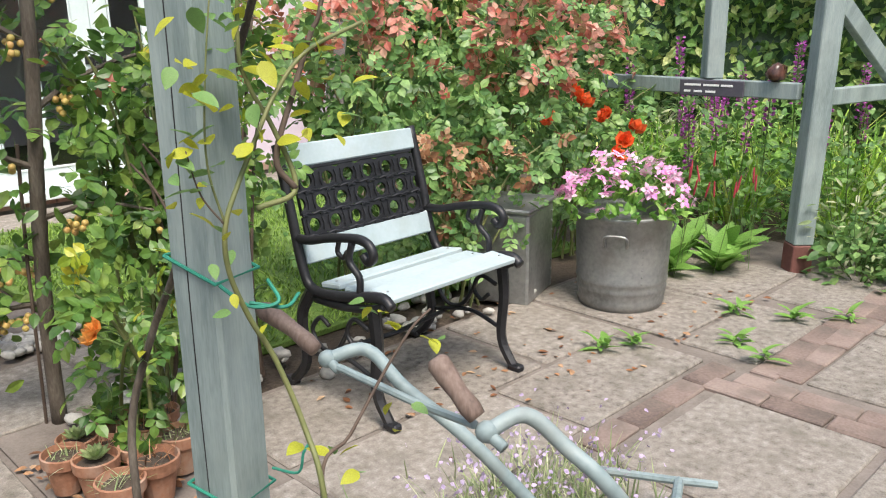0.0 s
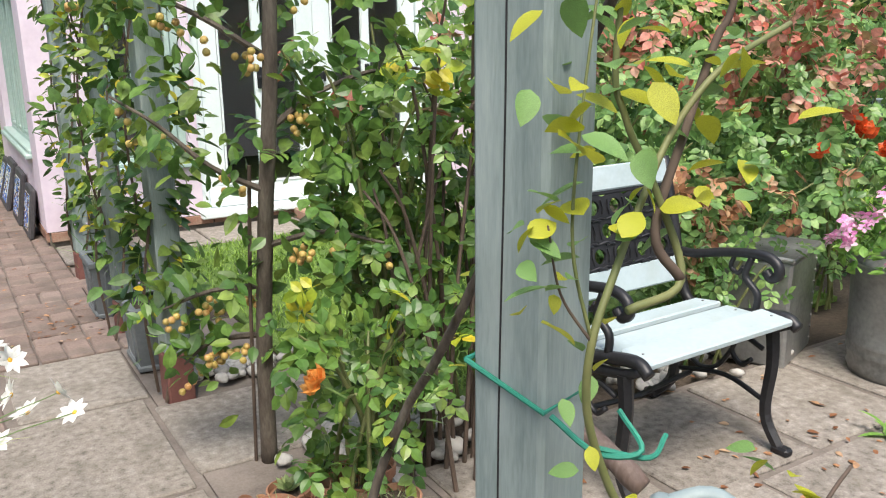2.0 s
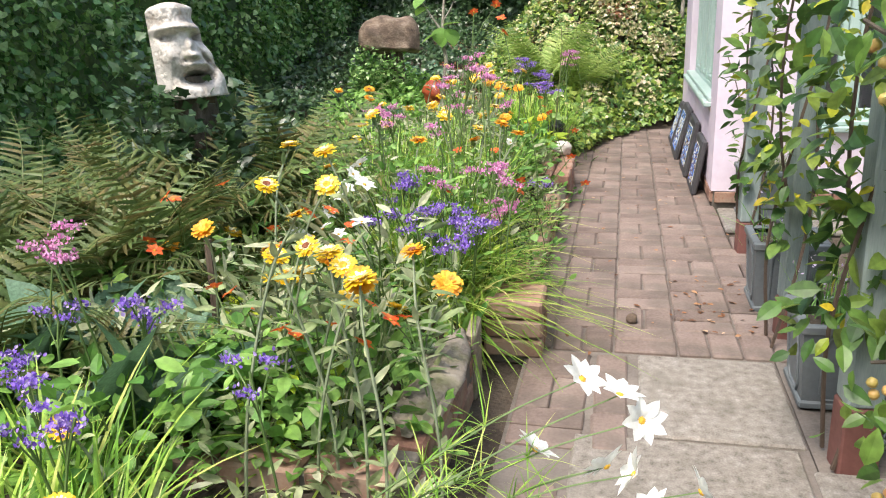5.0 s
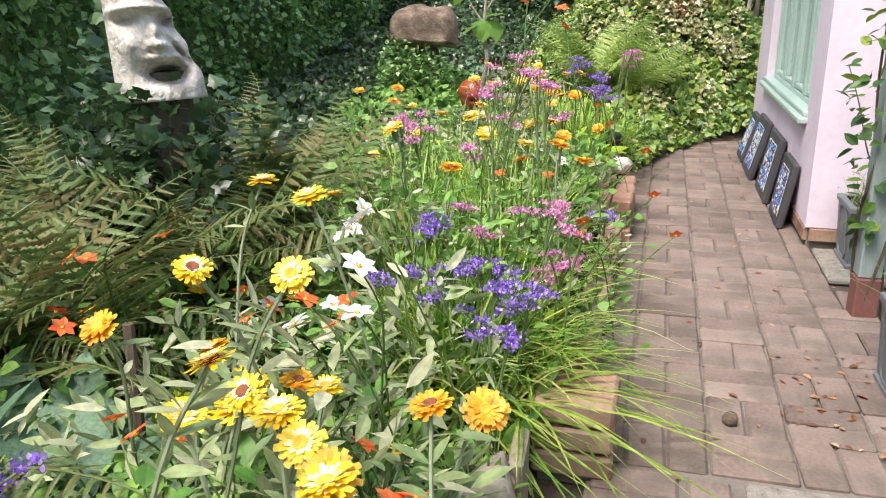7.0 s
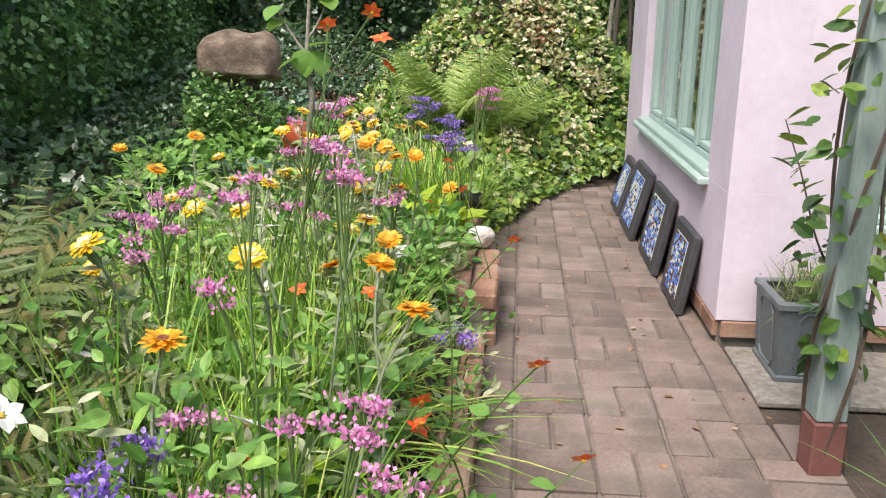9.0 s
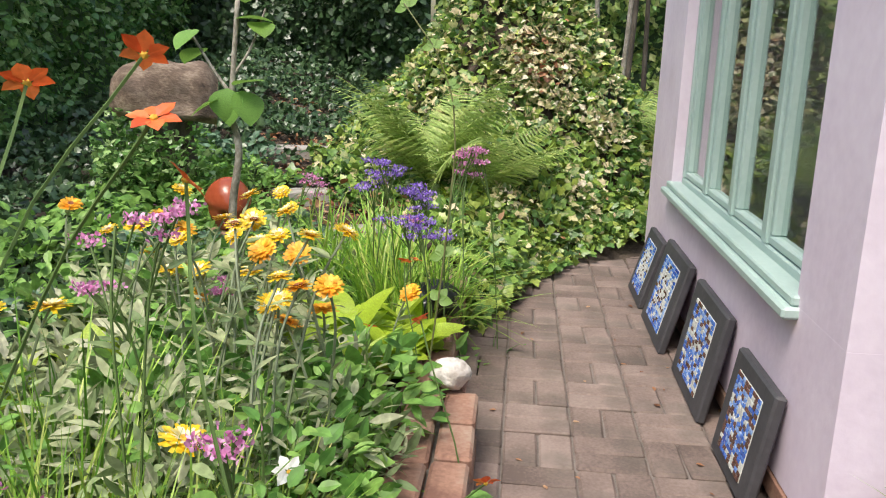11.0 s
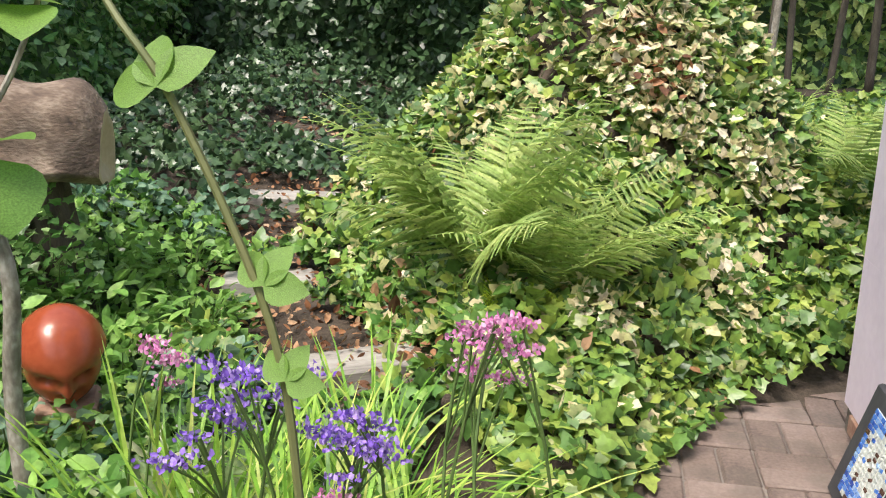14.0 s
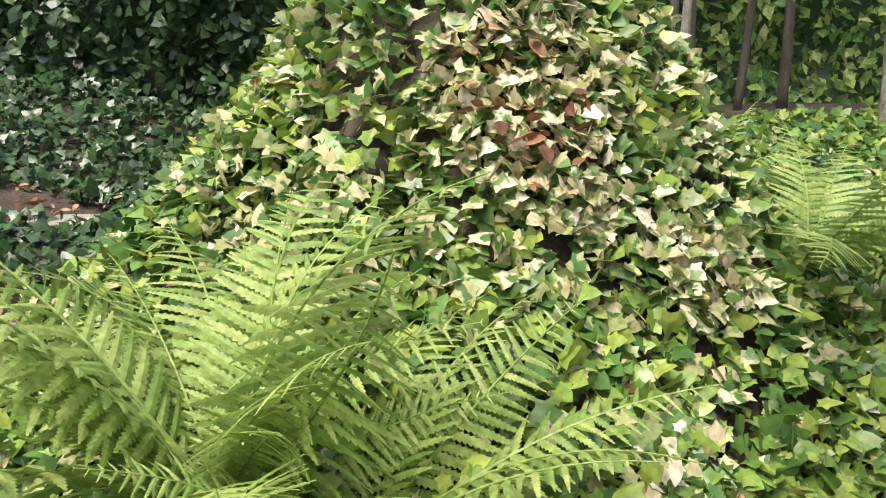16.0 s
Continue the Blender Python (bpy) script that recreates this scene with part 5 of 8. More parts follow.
flop = [strap_clump(63, 60, (0.35, 0.6), L_YBLADE, "strap_leaf_clump", "yellow-green strap leaves flopping over the bed edge", 1.9, 0.1, 0.75, 0.014), strap_clump(64, 60, (0.3, 0.55), L_BLADE, "strap_leaf_clump", "bright green strap leaves flopping over the bed edge", 1.8, 0.1, 0.8, 0.012)]
place(flop, [(-1.1, -2.3), (-1.06, -2.12), (-1.1, -1.95), (-1.3, -2.4), (-1.12, -0.9)], 21, (0.6, 0.85))
place([strap_clump(58, 70, (0.35, 0.6), L_YBLADE, "strap_leaf_clump", "broad yellow-green strap leaves lying over the bed edge", 1.7, 0.1, 0.7, 0.017), strap_clump(57, 60, (0.35, 0.55), L_BLADE, "strap_leaf_clump", "bright green strap leaves round violet flowers", 0.9, 0.1, 1.6, 0.014)], [(-1.14, -2.35), (-1.25, -2.3), (-1.32, -2.15), (-1.2, -2.15), (-1.4, -2.35)], 31, (0.85, 1.05))
place([strap_clump(56, 80, (0.35, 0.6), L_BLADE, "strap_leaf_clump", "upright bright green strap leaves at the bed corner", 0.7, 0.12, 1.8, 0.015)], [(-1.5, -4.05), (-1.62, -3.95), (-1.42, -4.2), (-1.7, -4.15), (-1.55, -4.3)], 32, (0.8, 1.0))
edge_fill = [leafy_clump(75, L_MID, "low green foliage spilling over the brick edging", 55, 0.12, 0.16, (0.03, 0.06)), leafy_clump(76, L_GREYGREEN, "grey-green foliage spilling over the brick edging", 50, 0.12, 0.18, (0.03, 0.07), LEAF_THIN)]
place(edge_fill, [(-0.95, -1.95), (-0.96, -1.7), (-0.95, -1.45), (-0.97, -1.15), (-0.95, -0.85), (-0.96, -0.6), (-0.97, -0.3), (-1.1, 0.1), (-1.1, 0.4), (-0.9, -1.0), (-0.9, -1.6)], 22, (0.8, 1.1), 0.09)
place([leafy_clump(701, L_MID, "low creeping foliage behind the brick corner", 120, 0.16, 0.12, (0.02, 0.045)), strap_clump(702, 40, (0.3, 0.5), L_YBLADE, "strap_leaf_clump", "flattened yellow-green grass behind the brick corner", 2.2, 0.12, 0.35, 0.008)], [(-1.22, -2.75), (-1.3, -3.2), (-1.25, -3.0), (-1.45, -3.35), (-1.4, -2.85), (-1.25, -3.38), (-1.6, -3.4), (-1.5, -3.15)], 703, (0.8, 1.1))
mids = [leafy_clump(70, L_MID, "low mid-green leafy plant in the bed"), leafy_clump(71, L_GREYGREEN, "grey-green leafy marigold foliage in the bed", 70, 0.15, 0.24, (0.05, 0.1), LEAF_THIN), leafy_clump(72, L_LIME, "fresh lime-green leafy plant in the bed", 55, 0.14, 0.2, (0.04, 0.075)), leafy_clump(73, L_MID, "taller green leafy stems in the bed", 80, 0.14, 0.36, (0.04, 0.08))]
place(mids, [q for q in spread(120, -2.25, -1.1, -3.7, 1.9, 11, 0.17) if not (q[1] > 0.45 and q[0] > -1.6) and not (q[1] < -2.5 and q[0] > -1.32)], 10, (0.8, 1.25))
place([leafy_clump(74, L_GREYGREEN, "dense grey-green marigold leaves in the bed", 110, 0.2, 0.26, (0.07, 0.13), LEAF_THIN)], spread(12, -2.2, -1.6, 0.2, 1.2, 12, 0.2), 13)

# flowers on taller stems, each standing so that its head meets the given place
def stand(p, tip):
    """Set a flower built at the origin so that its stem ends at tip."""
    stem = next(c for c in p.children if c.name.startswith("stem")).data
    top = max((v.co for v in stem.vertices), key=lambda c: c.z)
    p.matrix_basis = pose(tip[0] - top.x, tip[1] - top.y, tip[2] - top.z)


def soil_gap(x, y, z):
    return z - float(height(x, y)) + 0.02


TALL_YELLOW = ((-1.39, -3.28, 0.83), (-1.24, -3.27, 0.83), (-1.57, -2.7, 0.83), (-1.41, -2.81, 0.83), (-1.2, -3.57, 0.83), (-1.13, -3.5, 0.7), (-1.17, -3.47, 0.72), (-1.07, -3.56, 0.69), (-1.24, -3.43, 0.72), (-1.28, -3.51, 0.72), (-1.73, 0.15, 0.78), (-1.47, 0.27, 0.78), (-1.46, -0.94, 0.78), (-1.43, -1.26, 0.78), (-1.29, -1.64, 0.78), (-1.63, -1.6, 0.78), (-1.12, -1.33, 0.78), (-1.27, -0.16, 0.7))
NEAR_YELLOW = ((-1.69, 0.34, 0.84), (-1.49, 0.31, 0.84), (-1.4, -0.06, 0.84), (-1.42, 0.38, 0.84), (-1.21, -0.13, 0.84), (-1.14, -0.08, 0.84), (-1.45, 0.22, 0.79), (-1.47, 0.13, 0.77), (-1.39, 0.32, 0.8), (-1.36, 0.15, 0.77), (-1.42, 0.46, 0.78), (-1.24, -0.26, 0.78), (-1.6, 0.1, 0.76), (-1.55, 0.5, 0.74))
TALL_ORANGE = ((-1.0, -3.37, 0.7), (-1.6, -3.24, 0.7), (-1.08, -3.53, 0.68), (-2.34, 0.0, 0.72), (-2.0, -0.44, 0.72), (-1.07, -1.46, 0.72), (-1.08, -1.26, 0.72), (-0.96, -1.74, 0.72), (-1.34, -1.93, 0.72), (-1.78, 0.38, 0.76), (-1.67, 0.3, 0.74), (-1.37, 0.03, 0.76), (-1.22, -0.19, 0.74), (-1.15, -0.2, 0.75), (-1.31, 0.13, 0.73))
for i, c in enumerate(TALL_YELLOW + NEAR_YELLOW):
    stand(calendula(500 + i, F_YELLOW, "yellow pot marigold on a tall leafy stem", soil_gap(*c), (0.029 if i < 18 else 0.024) + 0.0025 * (i % 4)), c)
for i, c in enumerate(TALL_ORANGE):
    stand(calendula(540 + i, F_ORANGE, "orange pot marigold on a tall leafy stem", soil_gap(*c), 0.03 + 0.003 * (i % 3)), c)
for i, c in enumerate(((-1.29, -2.84, 0.8), (-1.19, -3.12, 0.8), (-1.34, -3.06, 0.66), (-1.37, -3.12, 0.66), (-1.25, -2.98, 0.66), (-1.42, -1.1, 0.7))):
    stand(poppy(560 + i, F_WHITE, "white open flower on a tall stem", "white_flower", soil_gap(*c), 0.034, 6), c)
for i, c in enumerate(((-1.86, -2.97, 0.72), (-1.86, -2.93, 0.7), (-1.76, -2.8, 0.72), (-1.35, -3.13, 0.72), (-1.3, -3.09, 0.72), (-2.0, -2.88, 0.55), (-1.96, -2.91, 0.53), (-1.51, -3.3, 0.55), (-1.57, -3.27, 0.55), (-1.23, -1.9, 0.5), (-0.96, -1.65, 0.5), (-0.95, -1.7, 0.48), (-1.26, -1.05, 1.2), (-1.16, -1.0, 1.23), (-1.13, -1.05, 1.17), (-1.12, -1.0, 1.1), (-1.1, 0.6, 0.6), (-1.0, 0.2, 0.55))):
    stand(poppy(570 + i, F_RED, "small scarlet flower on a thin tall stem", "scarlet_flower", soil_gap(*c), 0.028, 6), c)
for i, c in enumerate(((-1.14, -1.54, 0.97), (-1.2, -1.39, 0.96), (-1.09, -1.7, 0.95), (-1.24, -1.75, 0.95), (-1.4, -0.55, 0.95), (-1.35, -0.48, 0.96), (-1.62, -1.28, 0.75), (-1.61, -1.45, 0.75), (-1.33, -1.74, 0.75), (-1.13, -0.9, 0.75), (-1.38, -1.09, 0.75), (-1.7, -1.25, 0.75), (-1.01, -2.01, 0.62), (-1.0, -1.92, 0.62), (-0.97, -2.08, 0.6), (-1.11, -2.01, 0.62), (-1.2, -2.18, 0.6), (-1.28, -1.94, 0.62), (-1.51, -0.44, 0.8), (-1.0, 1.4, 0.83), (-0.95, 1.38, 0.86), (-0.91, 1.42, 0.85), (-0.97, 1.43, 0.78), (-1.66, 1.61, 0.69), (-1.62, 1.58, 0.66), (-1.15, 1.3, 0.6))):
    stand(statice(600 + i, F_PINK, "pink papery statice on a tall stem", "pink_statice", soil_gap(*c), 3), c)
for i, c in enumerate(((-1.1, 0.99, 0.66), (-1.12, 1.34, 0.66), (-1.33, 1.24, 0.82), (-1.28, 1.27, 0.8), (-1.15, 1.32, 0.72), (-1.03, 1.05, 0.6), (-1.07, 1.0, 0.64), (-1.2, 1.3, 0.7), (-1.3, 1.2, 0.76))):
    stand(statice(640 + i, F_PURPLE, "violet papery statice on a tall stem", "violet_statice", soil_gap(*c), 5), c)
VIOLET = ((-1.27, -2.355, 0.5), (-1.197, -2.292, 0.52), (-1.11, -2.372, 0.5), (-1.169, -2.469, 0.48), (-1.051, -2.447, 0.5), (-1.092, -2.532, 0.46), (-1.019, -2.4, 0.5), (-1.351, -2.32, 0.52), (-1.195, -2.212, 0.52), (-1.088, -2.322, 0.5), (-1.76, -3.57, 0.6), (-1.6, -3.97, 0.6), (-1.5, -4.04, 0.6), (-1.42, -4.06, 0.6), (-1.28, -3.76, 0.58))
for i, c in enumerate(VIOLET):
    stand(statice(660 + i, F_PURPLE, "deep violet statice among strap leaves", "violet_statice", soil_gap(*c), 3), c)
for i, c in enumerate(((-1.89, -3.42, 0.75), (-1.83, -3.6, 0.75), (-1.85, -3.52, 0.73))):
    stand(statice(680 + i, F_PINK, "pink papery statice on a tall stem", "pink_statice", soil_gap(*c), 3), c)
for i, c in enumerate(((-1.614, -2.274, 0.5), (-1.473, -2.563, 0.5), (-1.621, -2.599, 0.5))):
    stand(poppy(690 + i, F_WHITE, "white open flower on a tall stem", "white_flower", soil_gap(*c), 0.034, 6), c)
for i, c in enumerate(((-1.73, -2.53, 0.5), (-1.33, -3.41, 0.5), (-1.28, -3.44, 0.5), (-1.22, -3.36, 0.5), (-1.12, -3.42, 0.48), (-1.08, -3.31, 0.5), (-1.05, -3.29, 0.5), (-1.2, -3.1, 0.46))):
    stand(poppy(720 + i, F_RED, "small scarlet flower on a thin tall stem", "scarlet_flower", soil_gap(*c), 0.03, 6), c)
for i, c in enumerate(((-1.29, -3.16, 0.6), (-1.24, -3.17, 0.6), (-1.16, -3.38, 0.58), (-1.5, -3.07, 0.6), (-1.55, -3.93, 0.5), (-1.39, -4.17, 0.5), (-1.97, -1.65, 0.6), (-1.85, -1.19, 0.6))):
    stand(calendula(740 + i, F_YELLOW if i % 3 else F_ORANGE, "pot marigold on a leafy stem", soil_gap(*c), 0.03), c)


def nasturtium(tip, root, seed):
    """A thin shoot that leans out over the path, with round leaves and one flower at its end."""
    g = np.random.default_rng(seed)
    t = thing("nasturtium", "orange nasturtium on a thin shoot leaning over the path", "flower", "nasturtium shoots")
    r, e = np.array(root), np.array(tip)
    p = smooth_path([r, r + (e - r) * 0.4 + np.array([0, 0, 0.05]), r + (e - r) * 0.75 + np.array([0, 0, 0.03]), e], 6)
    part("stem", tube(p, np.linspace(0.003, 0.0016, len(p)), 5), M_STEM, t)
    for k in range(7):
        c = p[int(3 + k * (len(p) - 5) / 7)]
        s_ = g.uniform(0.025, 0.045)
        part("leaf", NAST_LEAF, L_MID, t, at=pose(*c, g.uniform(-40, 40), g.uniform(-40, 40), g.uniform(0, 360)) @ Matrix.Diagonal((s_, s_, s_, 1)))
    fl = part("petals", daisy(5, 0.024, 1, 0.45, PETAL_WIDE, seed), F_RED, t, at=pose(*e, -45, g.uniform(-20, 20), 0))
    part("eye", blob(0.004, seed, 1, 0.1), F_GOLD, fl)
    return t


NAST_LEAF = data_mesh("leaf", *leaf_shape(0.95, 0.06, 0.1, 3), L_MID, True)
nasturtium((-0.67, -1.941, 0.554), (-1.03, -2.12, 0.12), 1)
nasturtium((-0.74, -1.735, 0.62), (-1.02, -1.62, 0.12), 2)
nasturtium((-0.79, -0.634, 0.56), (-1.04, -0.5, 0.12), 3)
tall_green = [strap_clump(66, 46, (0.45, 0.75), L_BLADE, "strap_leaf_clump", "tall upright green stems and strap leaves", 0.5, 0.08, 2.4, 0.009), leafy_clump(77, L_MID, "tall leafy green flower stems", 90, 0.13, 0.55, (0.035, 0.07)), leafy_clump(78, L_GREYGREEN, "tall pale leafy marigold stems", 90, 0.14, 0.5, (0.05, 0.09), LEAF_THIN), strap_clump(67, 40, (0.4, 0.65), L_YBLADE, "strap_leaf_clump", "tall yellow-green stems among flowers", 0.6, 0.08, 2.2, 0.008)]
place(tall_green, spread(44, -1.8, -1.16, -2.2, -0.3, 23, 0.13), 24, (0.8, 1.1))
place([leafy_clump(79, L_GREYGREEN, "thick grey-green marigold leaves", 120, 0.16, 0.3, (0.06, 0.11), LEAF_THIN), leafy_clump(65, L_MID, "leafy green marigold foliage", 110, 0.16, 0.27, (0.05, 0.09))], spread(20, -1.85, -1.15, -0.25, 0.45, 25, 0.16), 26)
place([leafy_clump(68, L_GREYGREEN, "pale grey-green leafy stems", 110, 0.2, 0.42, (0.05, 0.1), LEAF_THIN), leafy_clump(69, L_MID, "leafy green clump among flowers", 100, 0.18, 0.32, (0.04, 0.08))], spread(16, -1.95, -1.22, -3.35, -2.3, 27, 0.18), 28)
place([strap_clump(59, 60, (0.4, 0.62), L_BLADE, "strap_leaf_clump", "upright statice stems and strap leaves", 0.7, 0.1, 1.9, 0.012)], [(-1.25, 1.2), (-1.12, 1.2), (-1.05, 1.35), (-1.3, 1.4), (-1.6, 1.55)], 29)

# broad-leaved plants with single leaves
def broad_plant(name, label, x, y, n, size, mat, seed, wide=0.5, rise=0.5, shape=None):
    g = np.random.default_rng(seed)
    p = thing(name, label, "plant", at=pose(x, y, float(height(x, y))))
    shape = shape or leaf_shape(wide, 0.14, 0.3, 6)
    me = data_mesh("leaf", shape[0], shape[1], mat, True)
    for i in range(n):
        a, s = 137.5 * i + g.normal(0, 12), g.uniform(*size)
        part("leaf", me, mat, p, at=pose(0.02 * math.cos(i), 0.02 * math.sin(i), 0.03 + 0.004 * i, 0, 0, a) @ pose(0, 0, 0, math.degrees(rise) + g.normal(0, 10) + 22 * i / n, g.normal(0, 12), 0) @ Matrix.Diagonal((s, s, s, 1)))
    return p


for i, (x, y, n) in enumerate(((-1.3, 0.8, 20), (-1.15, 0.7, 18), (-1.42, 0.68, 15), (-1.14, 0.92, 16), (-1.36, 0.98, 14), (-1.5, 0.85, 12), (-1.2, 0.55, 16), (-1.32, 0.58, 14), (-1.08, 0.82, 12))):
    broad_plant("broad_leaved_clump", "lime-green broad-leaved clump at the bed edge", x, y, n, (0.13, 0.23), L_LIME, 80 + i)
for i, (x, y) in enumerate(((-1.78, -3.3), (-1.98, -3.2), (-1.7, -3.5), (-2.1, -3.45), (-1.79, -3.15))):
    broad_plant("foxglove_rosette", "large grey-green leaf rosette in the bed", x, y, 12, (0.24, 0.38), L_BLUELEAF, 90 + i, 0.46, 0.75)
for i, (x, y) in enumerate(((-1.95, 0.3), (-2.05, -0.15), (-2.2, 0.1))):
    broad_plant("broad_leaved_clump", "lime-green broad-leaved clump among flowers", x, y, 9, (0.16, 0.26), L_LIME, 96 + i, 0.5, 0.9)
for i, (x, y) in enumerate(((2.1, -4.66), (2.23, -4.74), (2.55, -5.04), (3.15, -5.28), (3.0, -5.1), (2.9, -4.86), (2.45, -5.2), (3.3, -5.5))):
    broad_plant("paving_weed", "small green weed growing in a paving joint", x, y, 10, (0.06, 0.12), L_MID, 100 + i, 0.3, 0.35)

# ---------------------------------------------------------------- ferns
FRONDS = {m.name: [data_mesh("frond", *frond_shape(p, r, a, w, s), m) for p, r, a, w, s in spec] for m, spec in (
    (L_FERN, ((25, 11, 0.5, 0.19, 1), (23, 10, 0.7, 0.21, 2), (27, 11, 0.38, 0.18, 3))),
    (L_FERNBR, ((24, 8, 0.5, 0.16, 4), (23, 8, 0.75, 0.17, 5))),
    (L_LIME, ((28, 10, 0.6, 0.2, 6),)))}


def fern(label, x, y, n, length, mat, seed, up=(25, 70), turn=(0, 360)):
    g = np.random.default_rng(seed)
    p = thing("fern", label, "fern", "ferns", pose(x, y, float(height(x, y)) + 0.02))
    for i in range(n):
        a = turn[0] + (turn[1] - turn[0]) * (i + g.uniform(-0.3, 0.3)) / n
        s = g.uniform(*length)
        me = FRONDS[mat.name][i % len(FRONDS[mat.name])]
        part("frond", me, mat, p, at=pose(0, 0, 0, 0, 0, a) @ pose(0, 0.02, 0, g.uniform(*up), g.normal(0, 26), 0) @ Matrix.Diagonal((s, s, s, 1)))
    return p


fern("large arching bright green fern on the ivy bank", -1.27, 3.28, 29, (0.66, 1.08), L_FERN, 1, (26, 72))
fern("bright lime fern frond low on the ivy bank", -1.22, 3.15, 3, (0.36, 0.46), L_LIME, 2, (12, 26), (175, 250))
fern("fresh green fern at the back of the flowers", -1.95, -1.35, 12, (0.42, 0.6), L_FERN, 7, (18, 50))
fern("fresh green fern at the back of the flowers", -2.2, -0.8, 12, (0.45, 0.6), L_FERN, 8, (18, 50))
fern("arching green fern low on the ivy bank", -1.02, 3.14, 14, (0.5, 0.85), L_FERN, 3, (24, 60), (120, 400))
fern("green fern at the far side of the bank", 0.25, 4.5, 10, (0.6, 0.85), L_FERN, 4, (25, 55))
fern("green fern among ivy near the house wall", 0.75, 4.5, 10, (0.55, 0.8), L_FERN, 5, (25, 55))
fern("green fern in front of thin trees", 0.2, 5.8, 10, (0.5, 0.8), L_FERN, 6, (25, 60))
for i, (x, y) in enumerate(((-2.05, -2.55), (-2.45, -2.1), (-2.5, -2.75), (-2.0, -1.6), (-2.75, -1.7), (-2.4, -1.2), (-2.3, -3.3), (-2.7, -0.6), (-2.9, -2.4), (-2.15, -2.2), (-2.6, -2.05), (-2.35, -2.45), (-2.25, -1.75), (-2.75, -2.75), (-2.3, -2.9), (-2.2, -2.4), (-2.48, -2.3), (-2.62, -2.5), (-2.08, -2.0), (-2.4, -2.62))):
    fern("browning dark green fern at the back of the bed", x, y, 22, (0.55, 0.95), L_FERNBR, 10 + i, (22, 70))

# ---------------------------------------------------------------- ivy over the bank
def ivy_cover(name, label, n, x0, x1, y0, y1, mat, size, keep, seed, lift=(0.0, 0.2)):
    g = np.random.default_rng(seed)
    x, y = g.uniform(x0, x1, n), g.uniform(y0, y1, n)
    ok = keep(x, y)
    x, y = x[ok], y[ok]
    m = len(x)
    lump = np.array([0.5 + 0.9 * noise.noise(Vector((a * 2.2, b * 2.2, 5))) for a, b in zip(x, y)])
    z = height(x, y) + 0.03 + (lift[0] + (lift[1] - lift[0]) * np.clip(lump, 0, 1)) * g.uniform(0.45, 1, m)
    e = 0.03
    gxn, gyn = (height(x + e, y) - height(x - e, y)) / (2 * e), (height(x, y + e) - height(x, y - e)) / (2 * e)
    N = unit(np.stack([-gxn, -gyn - 0.25, np.ones(m)], -1)) + g.normal(0, 0.42, (m, 3))
    d = np.stack([-gxn, -gyn, np.full(m, -0.2)], -1) * 0.8 + g.normal(0, 0.8, (m, 3))
    ob = part(name, scatter(IVY, np.stack([x, y, z], -1), d, N, g.uniform(*size, m)), mat)
    return tagged(ob, label, "ivy", kind="stuff")


def edge_y(x):
    return np.interp(x, [-1.15, -1.05, -0.95, -0.79, -0.71, -0.34, 0.18, 1.0, 3.0], [2.45, 2.3, 1.75, 2.0, 2.5, 3.2, 3.6, 3.75, 4.2])


def off_steps(x, y):
    s = np.ones(len(x), bool)
    for a, b, r in ((-1.63, 2.62, 0.33), (-2.12, 3.15, 0.24), (-2.35, 4.0, 0.25), (-2.55, 4.9, 0.25), (-1.85, 2.88, 0.2), (-2.2, 3.55, 0.22)):
        s &= (((x - a) / 1.25) ** 2 + ((y - b) / 0.7) ** 2) > r * r
    return s


bank = lambda x, y: (y > edge_y(x) - 0.05) & off_steps(x, y) & ~((x > -0.02) & (y < 3.05)) & (x > -2.3 + 0.12 * (y - 3))
ivy_cover("ivy_bank", "green ivy spreading thickly over the bank", 46000, -2.3, 2.6, 1.8, 7.5, L_IVY, (0.03, 0.085), bank, 1, (0.0, 0.2))
ivy_cover("ivy_bank", "cream-variegated ivy leaves scattered over the bank", 5200, -2.2, 2.0, 1.9, 6.5, L_IVYVAR, (0.03, 0.075), bank, 2, (0.02, 0.23))
verge = lambda x, y: (y > edge_y(x) - 0.16) & (y < edge_y(x) + 0.3) & (x < 0.9)
ivy_cover("ivy_verge", "ivy trailing over the edge of the brick path", 9000, -1.2, 0.9, 1.6, 4.0, L_IVY, (0.03, 0.07), verge, 9, (0.02, 0.17))
mound_top = lambda x, y: (((x + 0.8) / 0.8) ** 2 + ((y - 4.3) / 0.9) ** 2 < 1) & (height(x, y) > 0.55)
ivy_cover("ivy_mound", "pale cream-variegated ivy hanging over the mound", 2600, -1.7, 0.1, 3.3, 5.3, L_IVYVAR, (0.03, 0.075), mound_top, 3, (0.05, 0.24))
ridge = lambda x, y: ((((x + 0.66) / 0.26) ** 2 + ((y - 3.98) / 0.16) ** 2) < 1) | ((((x + 0.52) / 0.14) ** 2 + ((y - 4.16) / 0.1) ** 2) < 1) | ((((x + 0.2) / 0.16) ** 2 + ((y - 3.95) / 0.1) ** 2) < 1)
ivy_cover("ivy_mound", "bleached cream ivy leaves along the crest of the mound", 1500, -1.0, 0.0, 3.75, 4.3, L_CREAMIVY, (0.035, 0.07), ridge, 7, (0.12, 0.27))
ivy_cover("ivy_mound", "clusters of yellow variegated ivy low on the bank", 2400, -1.3, 0.5, 2.6, 3.8, L_CREAMIVY, (0.03, 0.06), lambda x, y: bank(x, y) & (np.sin(x * 7.1 + 1) * np.sin(y * 6.3 + 2) > 0.72), 8, (0.12, 0.24))
left_floor = lambda x, y: off_steps(x, y) & (x < -1.25)
